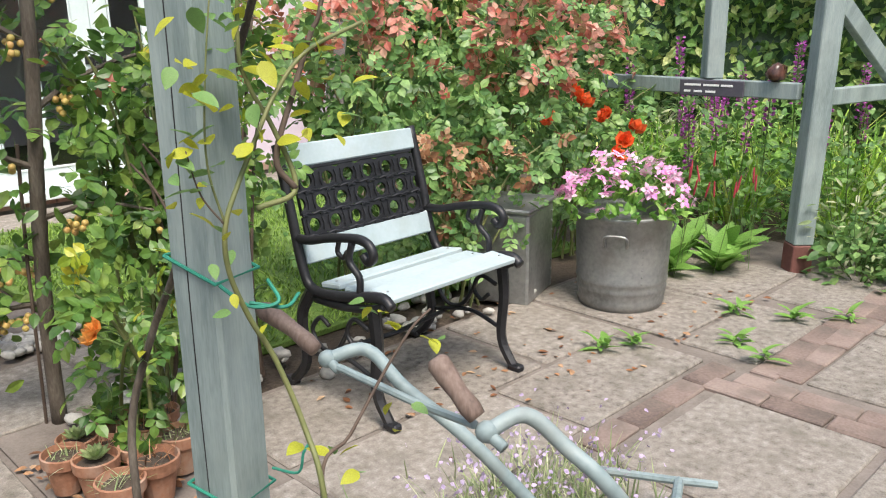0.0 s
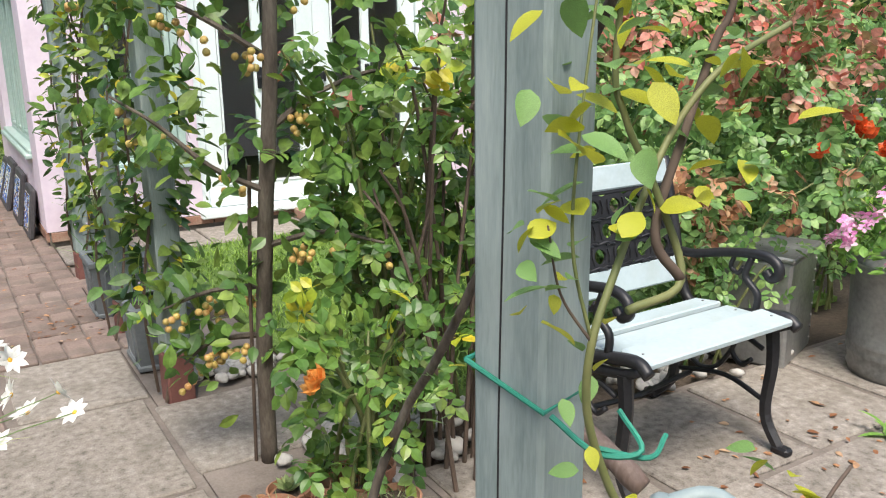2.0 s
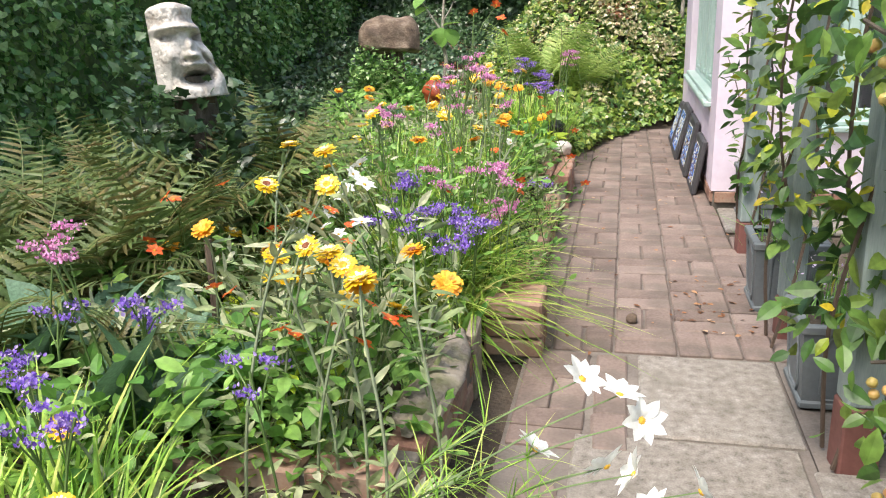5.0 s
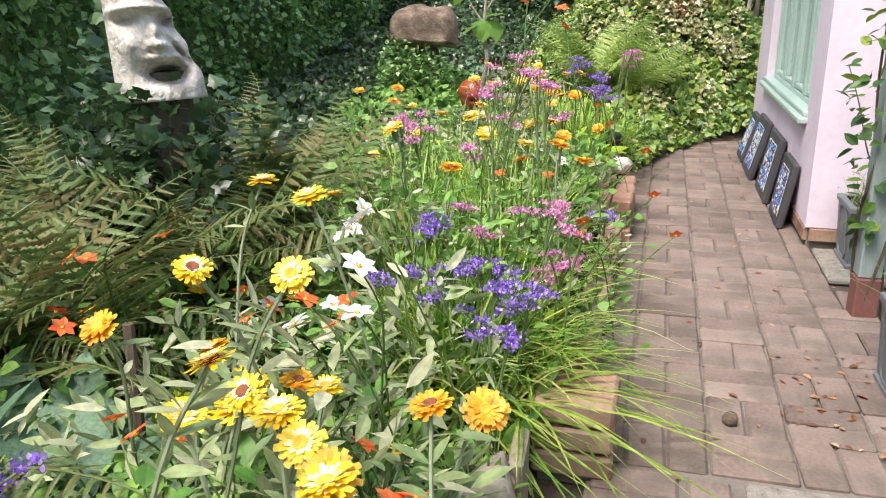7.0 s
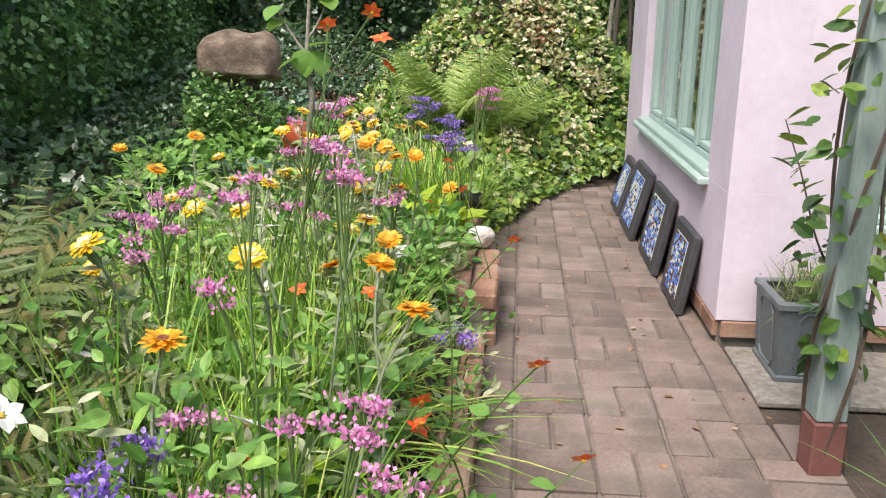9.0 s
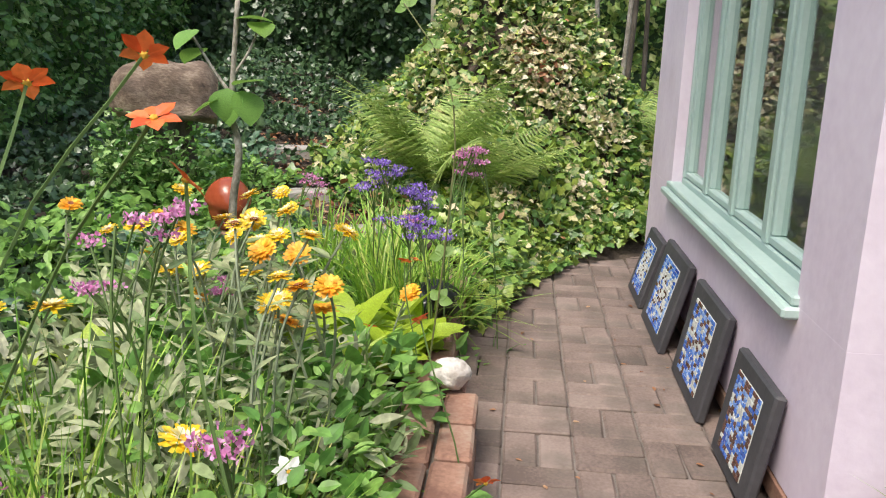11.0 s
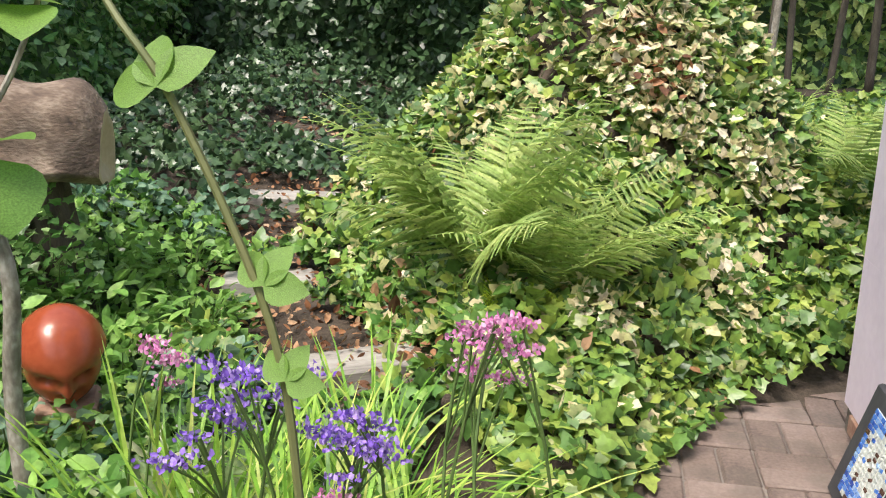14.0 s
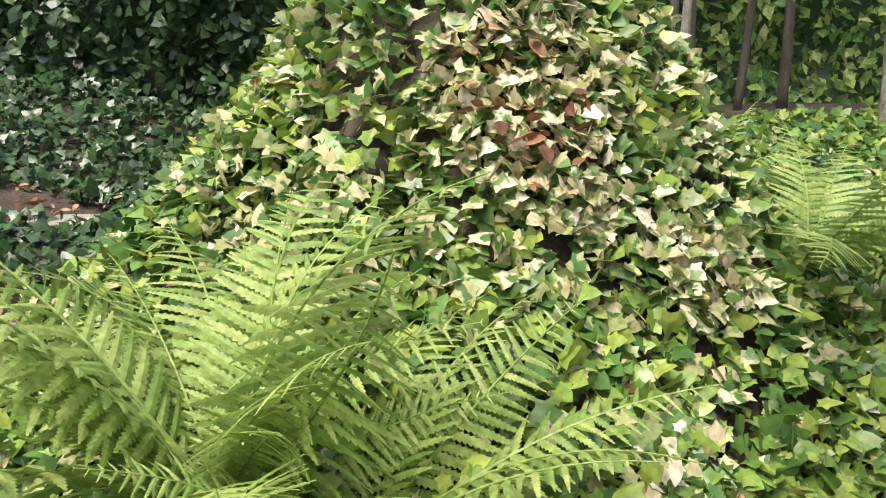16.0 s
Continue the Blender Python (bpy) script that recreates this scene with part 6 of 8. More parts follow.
ivy_cover("ivy_ground_cover", "dark green ivy ground cover, tree shade put into its colour", 17000, -4.0, -1.25, 1.3, 6.8, L_DARKIVY_SHADE, (0.035, 0.07), left_floor, 4, (0.0, 0.12))
ivy_cover("ivy_ground_cover", "mid-green ground cover leaves behind the bed", 7000, -3.0, -1.2, 1.3, 3.6, L_MID, (0.03, 0.06), left_floor, 5, (0.02, 0.14))
ivy_cover("ivy_ground_cover", "dark ground cover along the back of the bed", 7000, -3.9, -2.2, -5.0, 1.6, L_DARKIVY_SHADE, (0.04, 0.08), lambda x, y: x < -2.2, 6, (0.0, 0.2))
nettles = [leafy_clump(110, L_NETTLE, "bright green nettle-like leafy mound on the bank", 130, 0.24, 0.3, (0.06, 0.1), LEAF, "leafy_mound"), leafy_clump(111, L_NETTLE, "soft bright green leafy mound by the steps", 110, 0.2, 0.24, (0.05, 0.085), LEAF, "leafy_mound")]
place(nettles, [(-2.45, 2.55), (-2.2, 2.75), (-2.65, 2.9), (-2.25, 2.35), (-2.7, 2.45), (-2.45, 3.15), (-2.9, 2.7), (-2.35, 2.45), (-2.55, 2.1), (-2.5, 0.3), (-2.35, -0.2), (-2.7, 0.8), (-2.4, 0.7), (-2.6, -0.3), (-2.75, 1.3)], 14, (0.85, 1.1))
place([leafy_clump(112, L_BLUELEAF, "blue-green spreading leafy plant in the shade", 90, 0.22, 0.2, (0.04, 0.07), LEAF_WIDE, "leafy_mound")], [(-2.6, 3.5), (-2.9, 3.3), (-1.95, 2.35), (-2.12, 1.84), (-2.24, 1.8), (-2.4, 0.8), (-2.45, 1.6), (0.9, 6.3), (0.6, 6.8), (1.1, 6.9), (1.5, 6.4), (0.8, 5.9)], 15)

# fallen leaves
def fallen(label, n, x0, x1, y0, y1, size, keep, seed, flat=False, lift=0.0):
    g = np.random.default_rng(seed)
    x, y = g.uniform(x0, x1, n), g.uniform(y0, y1, n)
    ok = keep(x, y)
    x, y = x[ok], y[ok]
    m = len(x)
    z = np.full(m, 0.006) if flat else height(x, y) + 0.03 + lift + g.uniform(0, 0.06, m)
    k = 0.15 if flat else 0.7
    N = np.stack([g.normal(0, k, m), g.normal(0, k, m), np.ones(m)], -1)
    d = g.normal(0, 1, (m, 3)) * np.array([1, 1, 0.1 if flat else 0.5])
    ob = part("fallen_leaves", scatter(LEAF, np.stack([x, y, z], -1), d, N, g.uniform(*size, m)), L_DEAD)
    return tagged(ob, label, "leaves", kind="stuff")


fallen("brown fallen leaves lying round the timber steps", 2200, -2.9, -1.3, 2.4, 5.4, (0.014, 0.045), lambda x, y: ~off_steps(x, y), 1)
fallen("brown leaf litter on bare soil behind the flowers", 700, -2.6, -1.95, -1.9, -0.95, (0.015, 0.05), lambda x, y: x < 0, 44)
fallen("few brown fallen leaves caught on the ivy", 260, -2.2, 1.6, 2.4, 6.0, (0.05, 0.09), lambda x, y: y > edge_y(x) + 0.15, 2)
fallen("brown leaf litter lying round the timber steps", 1600, -2.6, -1.2, 2.2, 4.8, (0.015, 0.05), lambda x, y: ~off_steps(x, y) | ((x + 1.8) ** 2 + (y - 2.9) ** 2 < 0.2), 41)
fallen("bleached brown dead leaves caught on the ivy crest", 240, -1.0, -0.3, 3.75, 4.2, (0.04, 0.08), lambda x, y: ((x + 0.64) / 0.2) ** 2 + ((y - 3.97) / 0.13) ** 2 < 1, 43, lift=0.17)
fallen("fallen ivy and maple leaves scattered on the bank", 260, -1.9, 0.6, 2.3, 4.6, (0.04, 0.09), bank, 42)
fallen("small dry leaves and petals scattered on the path", 70, -0.8, 0.05, -2.4, 2.4, (0.015, 0.035), lambda x, y: x > -0.82, 3, True)
fallen("dry leaves and pink petals drifted beside the planter", 45, -0.35, 0.0, -2.1, -1.4, (0.015, 0.04), lambda x, y: x < 0, 4, True)
fallen("fallen leaves and petals under the chair and tub", 120, 1.0, 3.2, -4.9, -3.9, (0.02, 0.045), lambda x, y: y < -3.9, 5, True)

# ---------------------------------------------------------------- carved face, log, head, sapling
def carved_face():
    """Pale carved face of an old man: broad brow, hooked nose, open mouth, hair falling to one side."""
    n, m = 64, 56
    bump = lambda x, z, cx, cz, sx, sz: math.exp(-((x - cx) / sx) ** 2 - ((z - cz) / sz) ** 2)
    V = []
    for back in (0, 1):
        for i in range(n + 1):
            v = i / n
            z = 0.16 - 0.42 * v - 0.03 * max(0.0, v - 0.85) / 0.15
            crown = math.sqrt(max(0.0, 1 - (max(0.0, 0.1 - v) / 0.1) ** 2))
            left = -0.035 - 0.1 * crown
            right = -0.035 + (0.11 + 0.15 * max(0.0, v - 0.18) ** 1.15) * crown + 0.006 * math.sin(24 * v)
            for j in range(m + 1):
                u = 2 * j / m - 1
                x = (left + right) / 2 + (right - left) / 2 * u
                y = -0.11 * (1 - abs(u) ** 2.6) * (0.35 + 0.65 * crown)
                if back:
                    y = 0.05 * (1 - abs(u) ** 2.6)
                else:
                    y -= 0.05 * bump(x, z, 0.0, 0.035, 0.12, 0.015) + 0.055 * bump(x, z, 0.028, -0.05, 0.02, 0.05) + 0.06 * bump(x, z, 0.042, -0.098, 0.034, 0.017)
                    y -= 0.03 * bump(x, z, -0.07, -0.09, 0.035, 0.04) + 0.045 * bump(x, z, 0.055, -0.138, 0.055, 0.012) + 0.03 * bump(x, z, 0.15, -0.16, 0.03, 0.1)
                    y += 0.085 * bump(x, z, -0.066, 0.0, 0.032, 0.018) + 0.12 * bump(x, z, 0.068, -0.008, 0.028, 0.018)
                    y += 0.17 * bump(x, z, 0.05, -0.19, 0.068, 0.033) + 0.07 * bump(x, z, 0.105, -0.115 - 1.2 * (x - 0.105), 0.03, 0.016) + 0.04 * bump(x, z, 0.01, -0.112, 0.012, 0.01)
                    y -= 0.032 * bump(x, z, -0.066, 0.0, 0.012, 0.009)
                    y += 0.007 * noise.noise(Vector((x * 40, z * 16, 0))) + 0.004 * noise.noise(Vector((x * 90, z * 60, 2)))
                V.append((x, y, z))
    w = m + 1
    o = (n + 1) * w
    F = [(i * w + j, (i + 1) * w + j, (i + 1) * w + j + 1, i * w + j + 1) for i in range(n) for j in range(m)]
    F += [(o + i * w + j, o + i * w + j + 1, o + (i + 1) * w + j + 1, o + (i + 1) * w + j) for i in range(n) for j in range(m)]
    for i in range(n):
        for j in (0, m):
            a, b = i * w + j, (i + 1) * w + j
            F.append((a, o + a, o + b, b) if j == 0 else (a, b, o + b, o + a))
    for i in (0, n):
        for j in range(m):
            a, b = i * w + j, i * w + j + 1
            F.append((a, b, o + b, o + a) if i == 0 else (a, o + a, o + b, b))
    ob = part("carved_face", (V, F), M_FACE, smooth=True, at=pose(-2.36, -1.9, 1.14, -6, -3, 34) @ Matrix.Diagonal((0.88, 1.0, 0.88, 1)))
    return tagged(ob, "pale carved stone face set among dark ivy", "statue")


carved_face()
pl = part("face_stump", tube(smooth_path([(0, 0, -0.3), (0.01, 0, 0.3), (0, 0, 0.8)], 4), (0.16, 0.15, 0.14, 0.13, 0.13, 0.13, 0.12, 0.12, 0.11)[:9], 12), M_BARK, at=pose(-2.34, -1.86, 0.18) @ Matrix.Diagonal((0.75, 0.75, 1, 1)))
for c_, s_ in (((-2.2, -2.05), 1.0), ((-2.42, -2.12), 1.15), ((-2.55, -1.85), 1.2), ((-2.12, -1.8), 1.0)):
    v = leafy_clump(int(700 - 100 * c_[0]), L_DARKIVY_SHADE, "dark ivy climbing round the carved face", 260, 0.18, 0.82 * s_, (0.04, 0.08), IVY, "ivy_clump")
    v.matrix_basis = pose(c_[0], c_[1], 0.18)
tagged(pl, "old dark stump carrying the carved face", "stump")


def log_stump():
    """A short, domed section of trunk, flat underneath, its sawn end turned to the path."""
    s = thing("log", "thick weathered log section with a domed top and pale sawn end", "log", at=pose(-2.73, 2.63, 0.86, 0, 4, 22))
    nu, nv = 26, 30
    V = []
    for i in range(nu + 1):
        u = i / nu
        x = -0.29 + 0.56 * u
        r = 1 - 0.55 * max(0.0, 1 - u / 0.3) ** 2.2 - 0.3 * max(0.0, (u - 0.72) / 0.28) ** 2.2
        for j in range(nv):
            a = 2 * math.pi * j / nv
            y = 0.2 * r * math.cos(a)
            z = (0.27 if math.sin(a) > 0 else 0.06) * r * abs(math.sin(a)) ** 0.9 * (1 if math.sin(a) > 0 else -1)
            n1 = noise.noise(Vector((x * 5, y * 6, z * 6))) * 0.045 + noise.noise(Vector((x * 6, a * 9, 3))) * 0.02
            V.append((x, y * (1 + n1 * 3), z + n1))
    F = [(i * nv + j, i * nv + (j + 1) % nv, (i + 1) * nv + (j + 1) % nv, (i + 1) * nv + j) for i in range(nu) for j in range(nv)]
    F.append(tuple(range(nv))[::-1])
    part("trunk", (V, F), M_LOG, s, smooth=True)
    ring = np.array(V[nu * nv:])
    c = ring.mean(axis=0)
    W = [c + np.array([-0.03, 0, 0])]
    for k, dx in ((0.55, -0.012), (0.85, 0.0), (1.0, 0.0)):
        W += list(c + (ring - c) * k + np.array([dx, 0, 0]))
    G = [(0, 1 + j, 1 + (j + 1) % nv) for j in range(nv)]
    G += [(1 + k * nv + j, 1 + (k + 1) * nv + j, 1 + (k + 1) * nv + (j + 1) % nv, 1 + k * nv + (j + 1) % nv) for k in range(2) for j in range(nv)]
    part("sawn_end", (W, G), M_SAWN, s, "pale sawn log end")
    return s


log_stump()
base_path = smooth_path([(0, 0, 0.2), (0.02, 0.0, 0.45), (0, 0.01, 0.82)], 5)
tagged(part("log_rest", tube(base_path, np.linspace(0.17, 0.1, len(base_path)), 12), M_BARK, at=pose(-2.72, 2.66, 0)), "dark rotten stump under the weathered log", "stump")
for q, (bx, by) in enumerate(((-2.66, 2.36), (-2.84, 2.36), (-2.94, 2.5), (-2.6, 2.52))):
    v = leafy_clump(760 + q, L_HEDGE_SHEEN, "dark ivy growing round the stump under the log", 280, 0.15, 0.58, (0.035, 0.06), IVY, "ivy_clump")
    v.matrix_basis = pose(bx, by, float(height(bx, by)) - 0.01)


def clay_head():
    """Glazed head with a cap, one plain shape."""
    bm = bmesh.new()
    bmesh.ops.create_icosphere(bm, subdivisions=4, radius=1.0)
    for v in bm.verts:
        x, y, z = v.co
        if z > 0.1:
            k = 1.13 + 0.05 * math.sin(3 * math.atan2(y, x)) * (1 - z)
        else:
            k = 0.98 - 0.05 * max(0, -z)
        px, py, pz = x * 0.088 * k, y * 0.098 * k, z * 0.135
        if y < 0 and z < 0.1:
            f = -y
            g = lambda cx, cz, sx, sz: math.exp(-((px - cx) / sx) ** 2 - ((pz - cz) / sz) ** 2)
            py -= f * (0.06 * g(0, -0.04, 0.013, 0.022) + 0.035 * g(0, -0.085, 0.026, 0.009) + 0.025 * g(0, 0.0, 0.05, 0.008))
            py += f * (0.05 * g(-0.034, -0.018, 0.018, 0.01) + 0.05 * g(0.034, -0.018, 0.018, 0.01) + 0.03 * g(0, -0.07, 0.03, 0.006))
        v.co = (px, py, pz)
    ob = part("clay_head", bm, M_GLAZED, smooth=True, at=pose(-2.155, 1.98, 0.475, 8, 0, 40) @ Matrix.Diagonal((1.14, 1.14, 1.0, 1)))
    return tagged(ob, "glossy red-brown glazed clay head with a cap", "statue")


clay_head()
bl = part("brick_plinth", cbox(-0.075, 0.075, -0.075, 0.075, 0, 0.21, 0.008), M_WALLBRICK, at=pose(-2.16, 1.99, 0.14, 0, 0, 30))
tagged(bl, "red brick block carrying the clay head", "plinth")
for q, (bx, by) in enumerate(((-2.06, 1.86), (-2.22, 1.84), (-2.02, 1.98))):
    v = leafy_clump(770 + q, L_IVY, "ivy growing round the foot of the clay head", 70, 0.1, 0.24, (0.03, 0.055), IVY, "ivy_clump")
    v.matrix_basis = pose(bx, by, float(height(bx, by)))


def sapling():
    s = thing("sapling", "young sapling with pale bark and few large leaves", "tree", at=pose(-2.0, 1.62, 0.16) @ Matrix.Diagonal((1.15, 1.15, 0.94, 1)))
    tr = smooth_path([(0, 0, 0), (-0.01, 0.01, 0.38), (0.025, 0, 0.66), (0.0, 0, 0.84), (0.01, 0, 1.0), (0.03, 0.02, 1.35)], 5)
    part("trunk", tube(tr, np.linspace(0.018, 0.009, len(tr)), 8), M_PALEBARK, s, smooth=True)
    part("branch", tube(smooth_path([(0.0, 0, 0.92), (-0.06, 0.0, 1.02), (-0.16, 0.02, 1.2)], 5), np.linspace(0.009, 0.005, 11), 6), M_PALEBARK, s)
    part("branch", tube(smooth_path([(0.01, 0, 1.0), (0.07, 0.02, 1.12), (0.12, 0.06, 1.3)], 5), np.linspace(0.007, 0.004, 11), 6), M_PALEBARK, s)
    shp = leaf_shape(0.85, 0.1, 0.25, 6)
    me = data_mesh("leaf", shp[0], shp[1], L_FRESH, True)
    me2 = data_mesh("leaf", shp[0], shp[1], L_MID, True)
    for x, y, z, rx, rz, sz, m in ((0.02, -0.02, 0.93, -65, 160, 0.15, me2), (0.05, -0.03, 0.94, -55, -130, 0.16, me2), (0.02, -0.03, 0.96, 25, -100, 0.13, me), (-0.02, -0.02, 0.9, -20, 110, 0.14, me), (0.0, -0.04, 0.95, -75, 190, 0.15, me2), (-0.1, 0.0, 1.12, -20, 60, 0.13, me), (0.03, -0.02, 1.25, 10, -60, 0.14, me), (0.1, 0.03, 1.24, -20, -150, 0.12, me), (-0.12, 0, 1.2, -30, 150, 0.13, me2), (0.05, 0.05, 1.36, 0, 20, 0.13, me)):
        part("leaf", m, L_FRESH, s, at=pose(x, y, z, rx, 0, rz) @ Matrix.Diagonal((sz, sz, sz, 1)))
    return s


sapling()


def bramble():
    b = thing("bramble_shoot", "tall bramble shoot with fresh three-part leaves", "plant", at=pose(0, 0, 0))
    p = smooth_path([(-1.03, 0.72, 0.2), (-0.99, 0.69, 0.55), (-0.962, 0.665, 0.9), (-0.963, 0.659, 1.0), (-0.976, 0.659, 1.11), (-1.027, 0.66, 1.235), (-1.066, 0.665, 1.29), (-1.13, 0.7, 1.37)], 6)
    part("stem", tube(p, np.linspace(0.0034, 0.002, len(p)), 6), M_ROSESTEM, b)
    shp = leaf_shape(0.75, 0.12, 0.2, 5)
    me = data_mesh("leaf", shp[0], shp[1], L_FRESH, True)
    for (x, y, z), rz, s in (((-1.035, 0.655, 1.245), 70, 0.04), ((-0.978, 0.655, 1.135), -70, 0.03), ((-0.965, 0.65, 1.08), -60, 0.026), ((-0.99, 0.69, 0.6), 100, 0.05), ((-1.0, 0.7, 0.45), -80, 0.05), ((-1.12, 0.7, 1.36), 120, 0.045)):
        for k in (-62, 0, 62):
            part("leaf", me, L_FRESH, b, at=pose(x, y, z, 62, 0, -12) @ pose(0, 0, 0, 0, 0, rz * 0.3 + 1.1 * k) @ Matrix.Diagonal((0.95 * s, 0.95 * s, 0.9 * s, 1)))
    return b


bramble()
bag = part("black_bag", blob(0.085, 5, 3, 0.6, (1.1, 0.9, 0.75)), M_BLACKBAG, smooth=True, at=pose(-1.06, 1.22, 0.29))
tagged(bag, "crumpled black plastic pot bag on the bed wall", "bag")
st = part("round_stone", blob(0.058, 2, 3, 0.2, (1.1, 1.0, 0.85)), M_FACE, smooth=True, at=pose(-0.94, 0.55, 0.262))
tagged(st, "pale rounded stone on the brick wall", "stone")
st = part("mossy_ball", blob(0.024, 4, 2, 0.2), M_LOG, smooth=True, at=pose(-0.475, -1.99, 0.02))
tagged(st, "small brown mossy ball lying on the path", "ball")
stake = part("stake", tube([(0, 0, -0.05), (0.005, 0, 0.2), (0.0, 0.01, 0.42)], 0.011, 6), M_TWIG, at=pose(-1.72, -3.02, 0.18))
tagged(stake, "short brown wooden stake in the bed", "stake")

# ---------------------------------------------------------------- thin far trees
for i, (x, y, r, lean) in enumerate(((0.11, 6.06, 0.026, 1), (0.36, 7.6, 0.035, 1), (0.02, 7.4, 0.03, -2), (0.6, 7.9, 0.03, 2), (1.66, 7.2, 0.05, 0), (0.95, 8.0, 0.032, -3), (-0.3, 7.9, 0.035, 2), (1.3, 8.1, 0.04, 4))):
    t = thing("tree", "thin pale-barked tree at the end of the garden", "tree", "thin trees", pose(x, y, float(height(x, y)) - 0.05, lean, lean * 1.4, i * 40))
    p = smooth_path([(0, 0, 0), (0.03, 0.01, 1.2), (0, 0.04, 2.4), (0.08, 0, 4.2)], 6)
    part("trunk", tube(p, np.linspace(r, r * 0.5, len(p)), 8), M_PALEBARK if i in (0, 2, 4) else M_BARK, t, smooth=True)
    g = np.random.default_rng(200 + i)
    for k in range(3):
        z = 2.0 + 0.6 * k
        a = g.uniform(0, 6.28)
        part("limb", tube([(0.02, 0.02, z), (0.3 * math.cos(a), 0.3 * math.sin(a), z + 0.35), (0.7 * math.cos(a), 0.7 * math.sin(a), z + 0.6)], (r * 0.4, r * 0.3, r * 0.12), 5), M_BARK, t)
    n = 420
    P = g.normal(0, 1, (n, 3)) * np.array([0.65, 0.65, 0.8]) + np.array([0, 0, 3.3])
    part("crown", scatter(LEAF_LO, P, g.normal(0, 1, (n, 3)), g.normal(0, 0.5, (n, 3)) + np.array([0, 0, 1.0]), g.uniform(0.08, 0.15, n)), L_HEDGE_SHEEN, t)

# ---------------------------------------------------------------- crab apple trained beside the path
def crab_apple():
    t = thing("crab_apple_tree", "slim crab apple tree hung with small yellow fruit", "tree", at=pose(0, 0, 0))
    tr = smooth_path([(0.24, -3.62, -0.03), (0.235, -3.66, 0.4), (0.24, -3.74, 0.85), (0.265, -3.78, 1.25), (0.29, -3.76, 1.7), (0.28, -3.74, 2.3)], 6)
    part("trunk", tube(tr, np.linspace(0.028, 0.018, len(tr)), 9), M_BARK, t, smooth=True)
    arms = [
        [(0.245, -3.76, 0.92), (0.1, -3.7, 1.0), (-0.02, -3.62, 1.12), (-0.12, -3.5, 1.2)],
        [(0.25, -3.77, 1.1), (0.45, -3.7, 1.2), (0.75, -3.6, 1.26), (1.1, -3.5, 1.22)],
        [(0.24, -3.7, 0.62), (0.1, -3.6, 0.6), (-0.02, -3.45, 0.52)],
        [(0.235, -3.66, 0.45), (0.1, -3.56, 0.42), (0.02, -3.5, 0.34)],
        [(0.27, -3.78, 1.3), (0.1, -3.7, 1.42), (-0.05, -3.55, 1.5), (-0.15, -3.3, 1.5)],
        [(0.28, -3.76, 1.45), (0.5, -3.75, 1.6), (0.9, -3.7, 1.7)],
        [(0.24, -3.72, 0.75), (0.38, -3.85, 0.8), (0.5, -4.0, 0.78)],
        [(0.29, -3.76, 1.65), (0.15, -3.9, 1.8), (0.0, -4.1, 1.85)],
    ]
    P, A = [], []
    for a in arms:
        p = smooth_path(a, 6)
        part("branch", tube(p, np.linspace(0.011, 0.004, len(p)), 6), M_BARK, t)
        P.append(p[2:])
        A.append(p[2:])
    pts = np.concatenate(P)
    g = np.random.default_rng(31)
    n = 620
    base = pts[g.integers(0, len(pts), n)]
    Q = base + g.normal(0, 1, (n, 3)) * np.array([0.075, 0.075, 0.06])
    d = g.normal(0, 0.8, (n, 3)) + np.array([0, 0, -0.1])
    part("leaves", scatter(LEAF, Q, d, g.normal(0, 0.5, (n, 3)) + np.array([0, -0.3, 0.8]), g.uniform(0.04, 0.085, n)), L_APPLE, t)
    V, F = lathe([(0.0, -0.012), (0.008, -0.011), (0.0135, -0.002), (0.0125, 0.008), (0.006, 0.013), (0.0, 0.011)], 9)
    fruit = data_mesh("apple", V, F, M_APPLE, True)
    for k in range(64):
        c = pts[g.integers(0, len(pts))] + np.array([g.normal(0, 0.03), g.normal(0, 0.03), -0.05])
        for j in range(g.integers(2, 5)):
            part("apple", fruit, M_APPLE, t, at=pose(*(c + g.normal(0, 0.016, 3)), g.uniform(0, 360), g.uniform(0, 60), 0) @ Matrix.Diagonal((0.86, 0.86, 0.86, 1)))
    return t


crab_apple()
cane = part("support_cane", tube([(0.2, -3.6, -0.02), (0.195, -3.68, 0.6), (0.2, -3.74, 1.0)], 0.006, 6), M_TWIG)
tagged(cane, "thin dark support cane beside the crab apple", "cane")


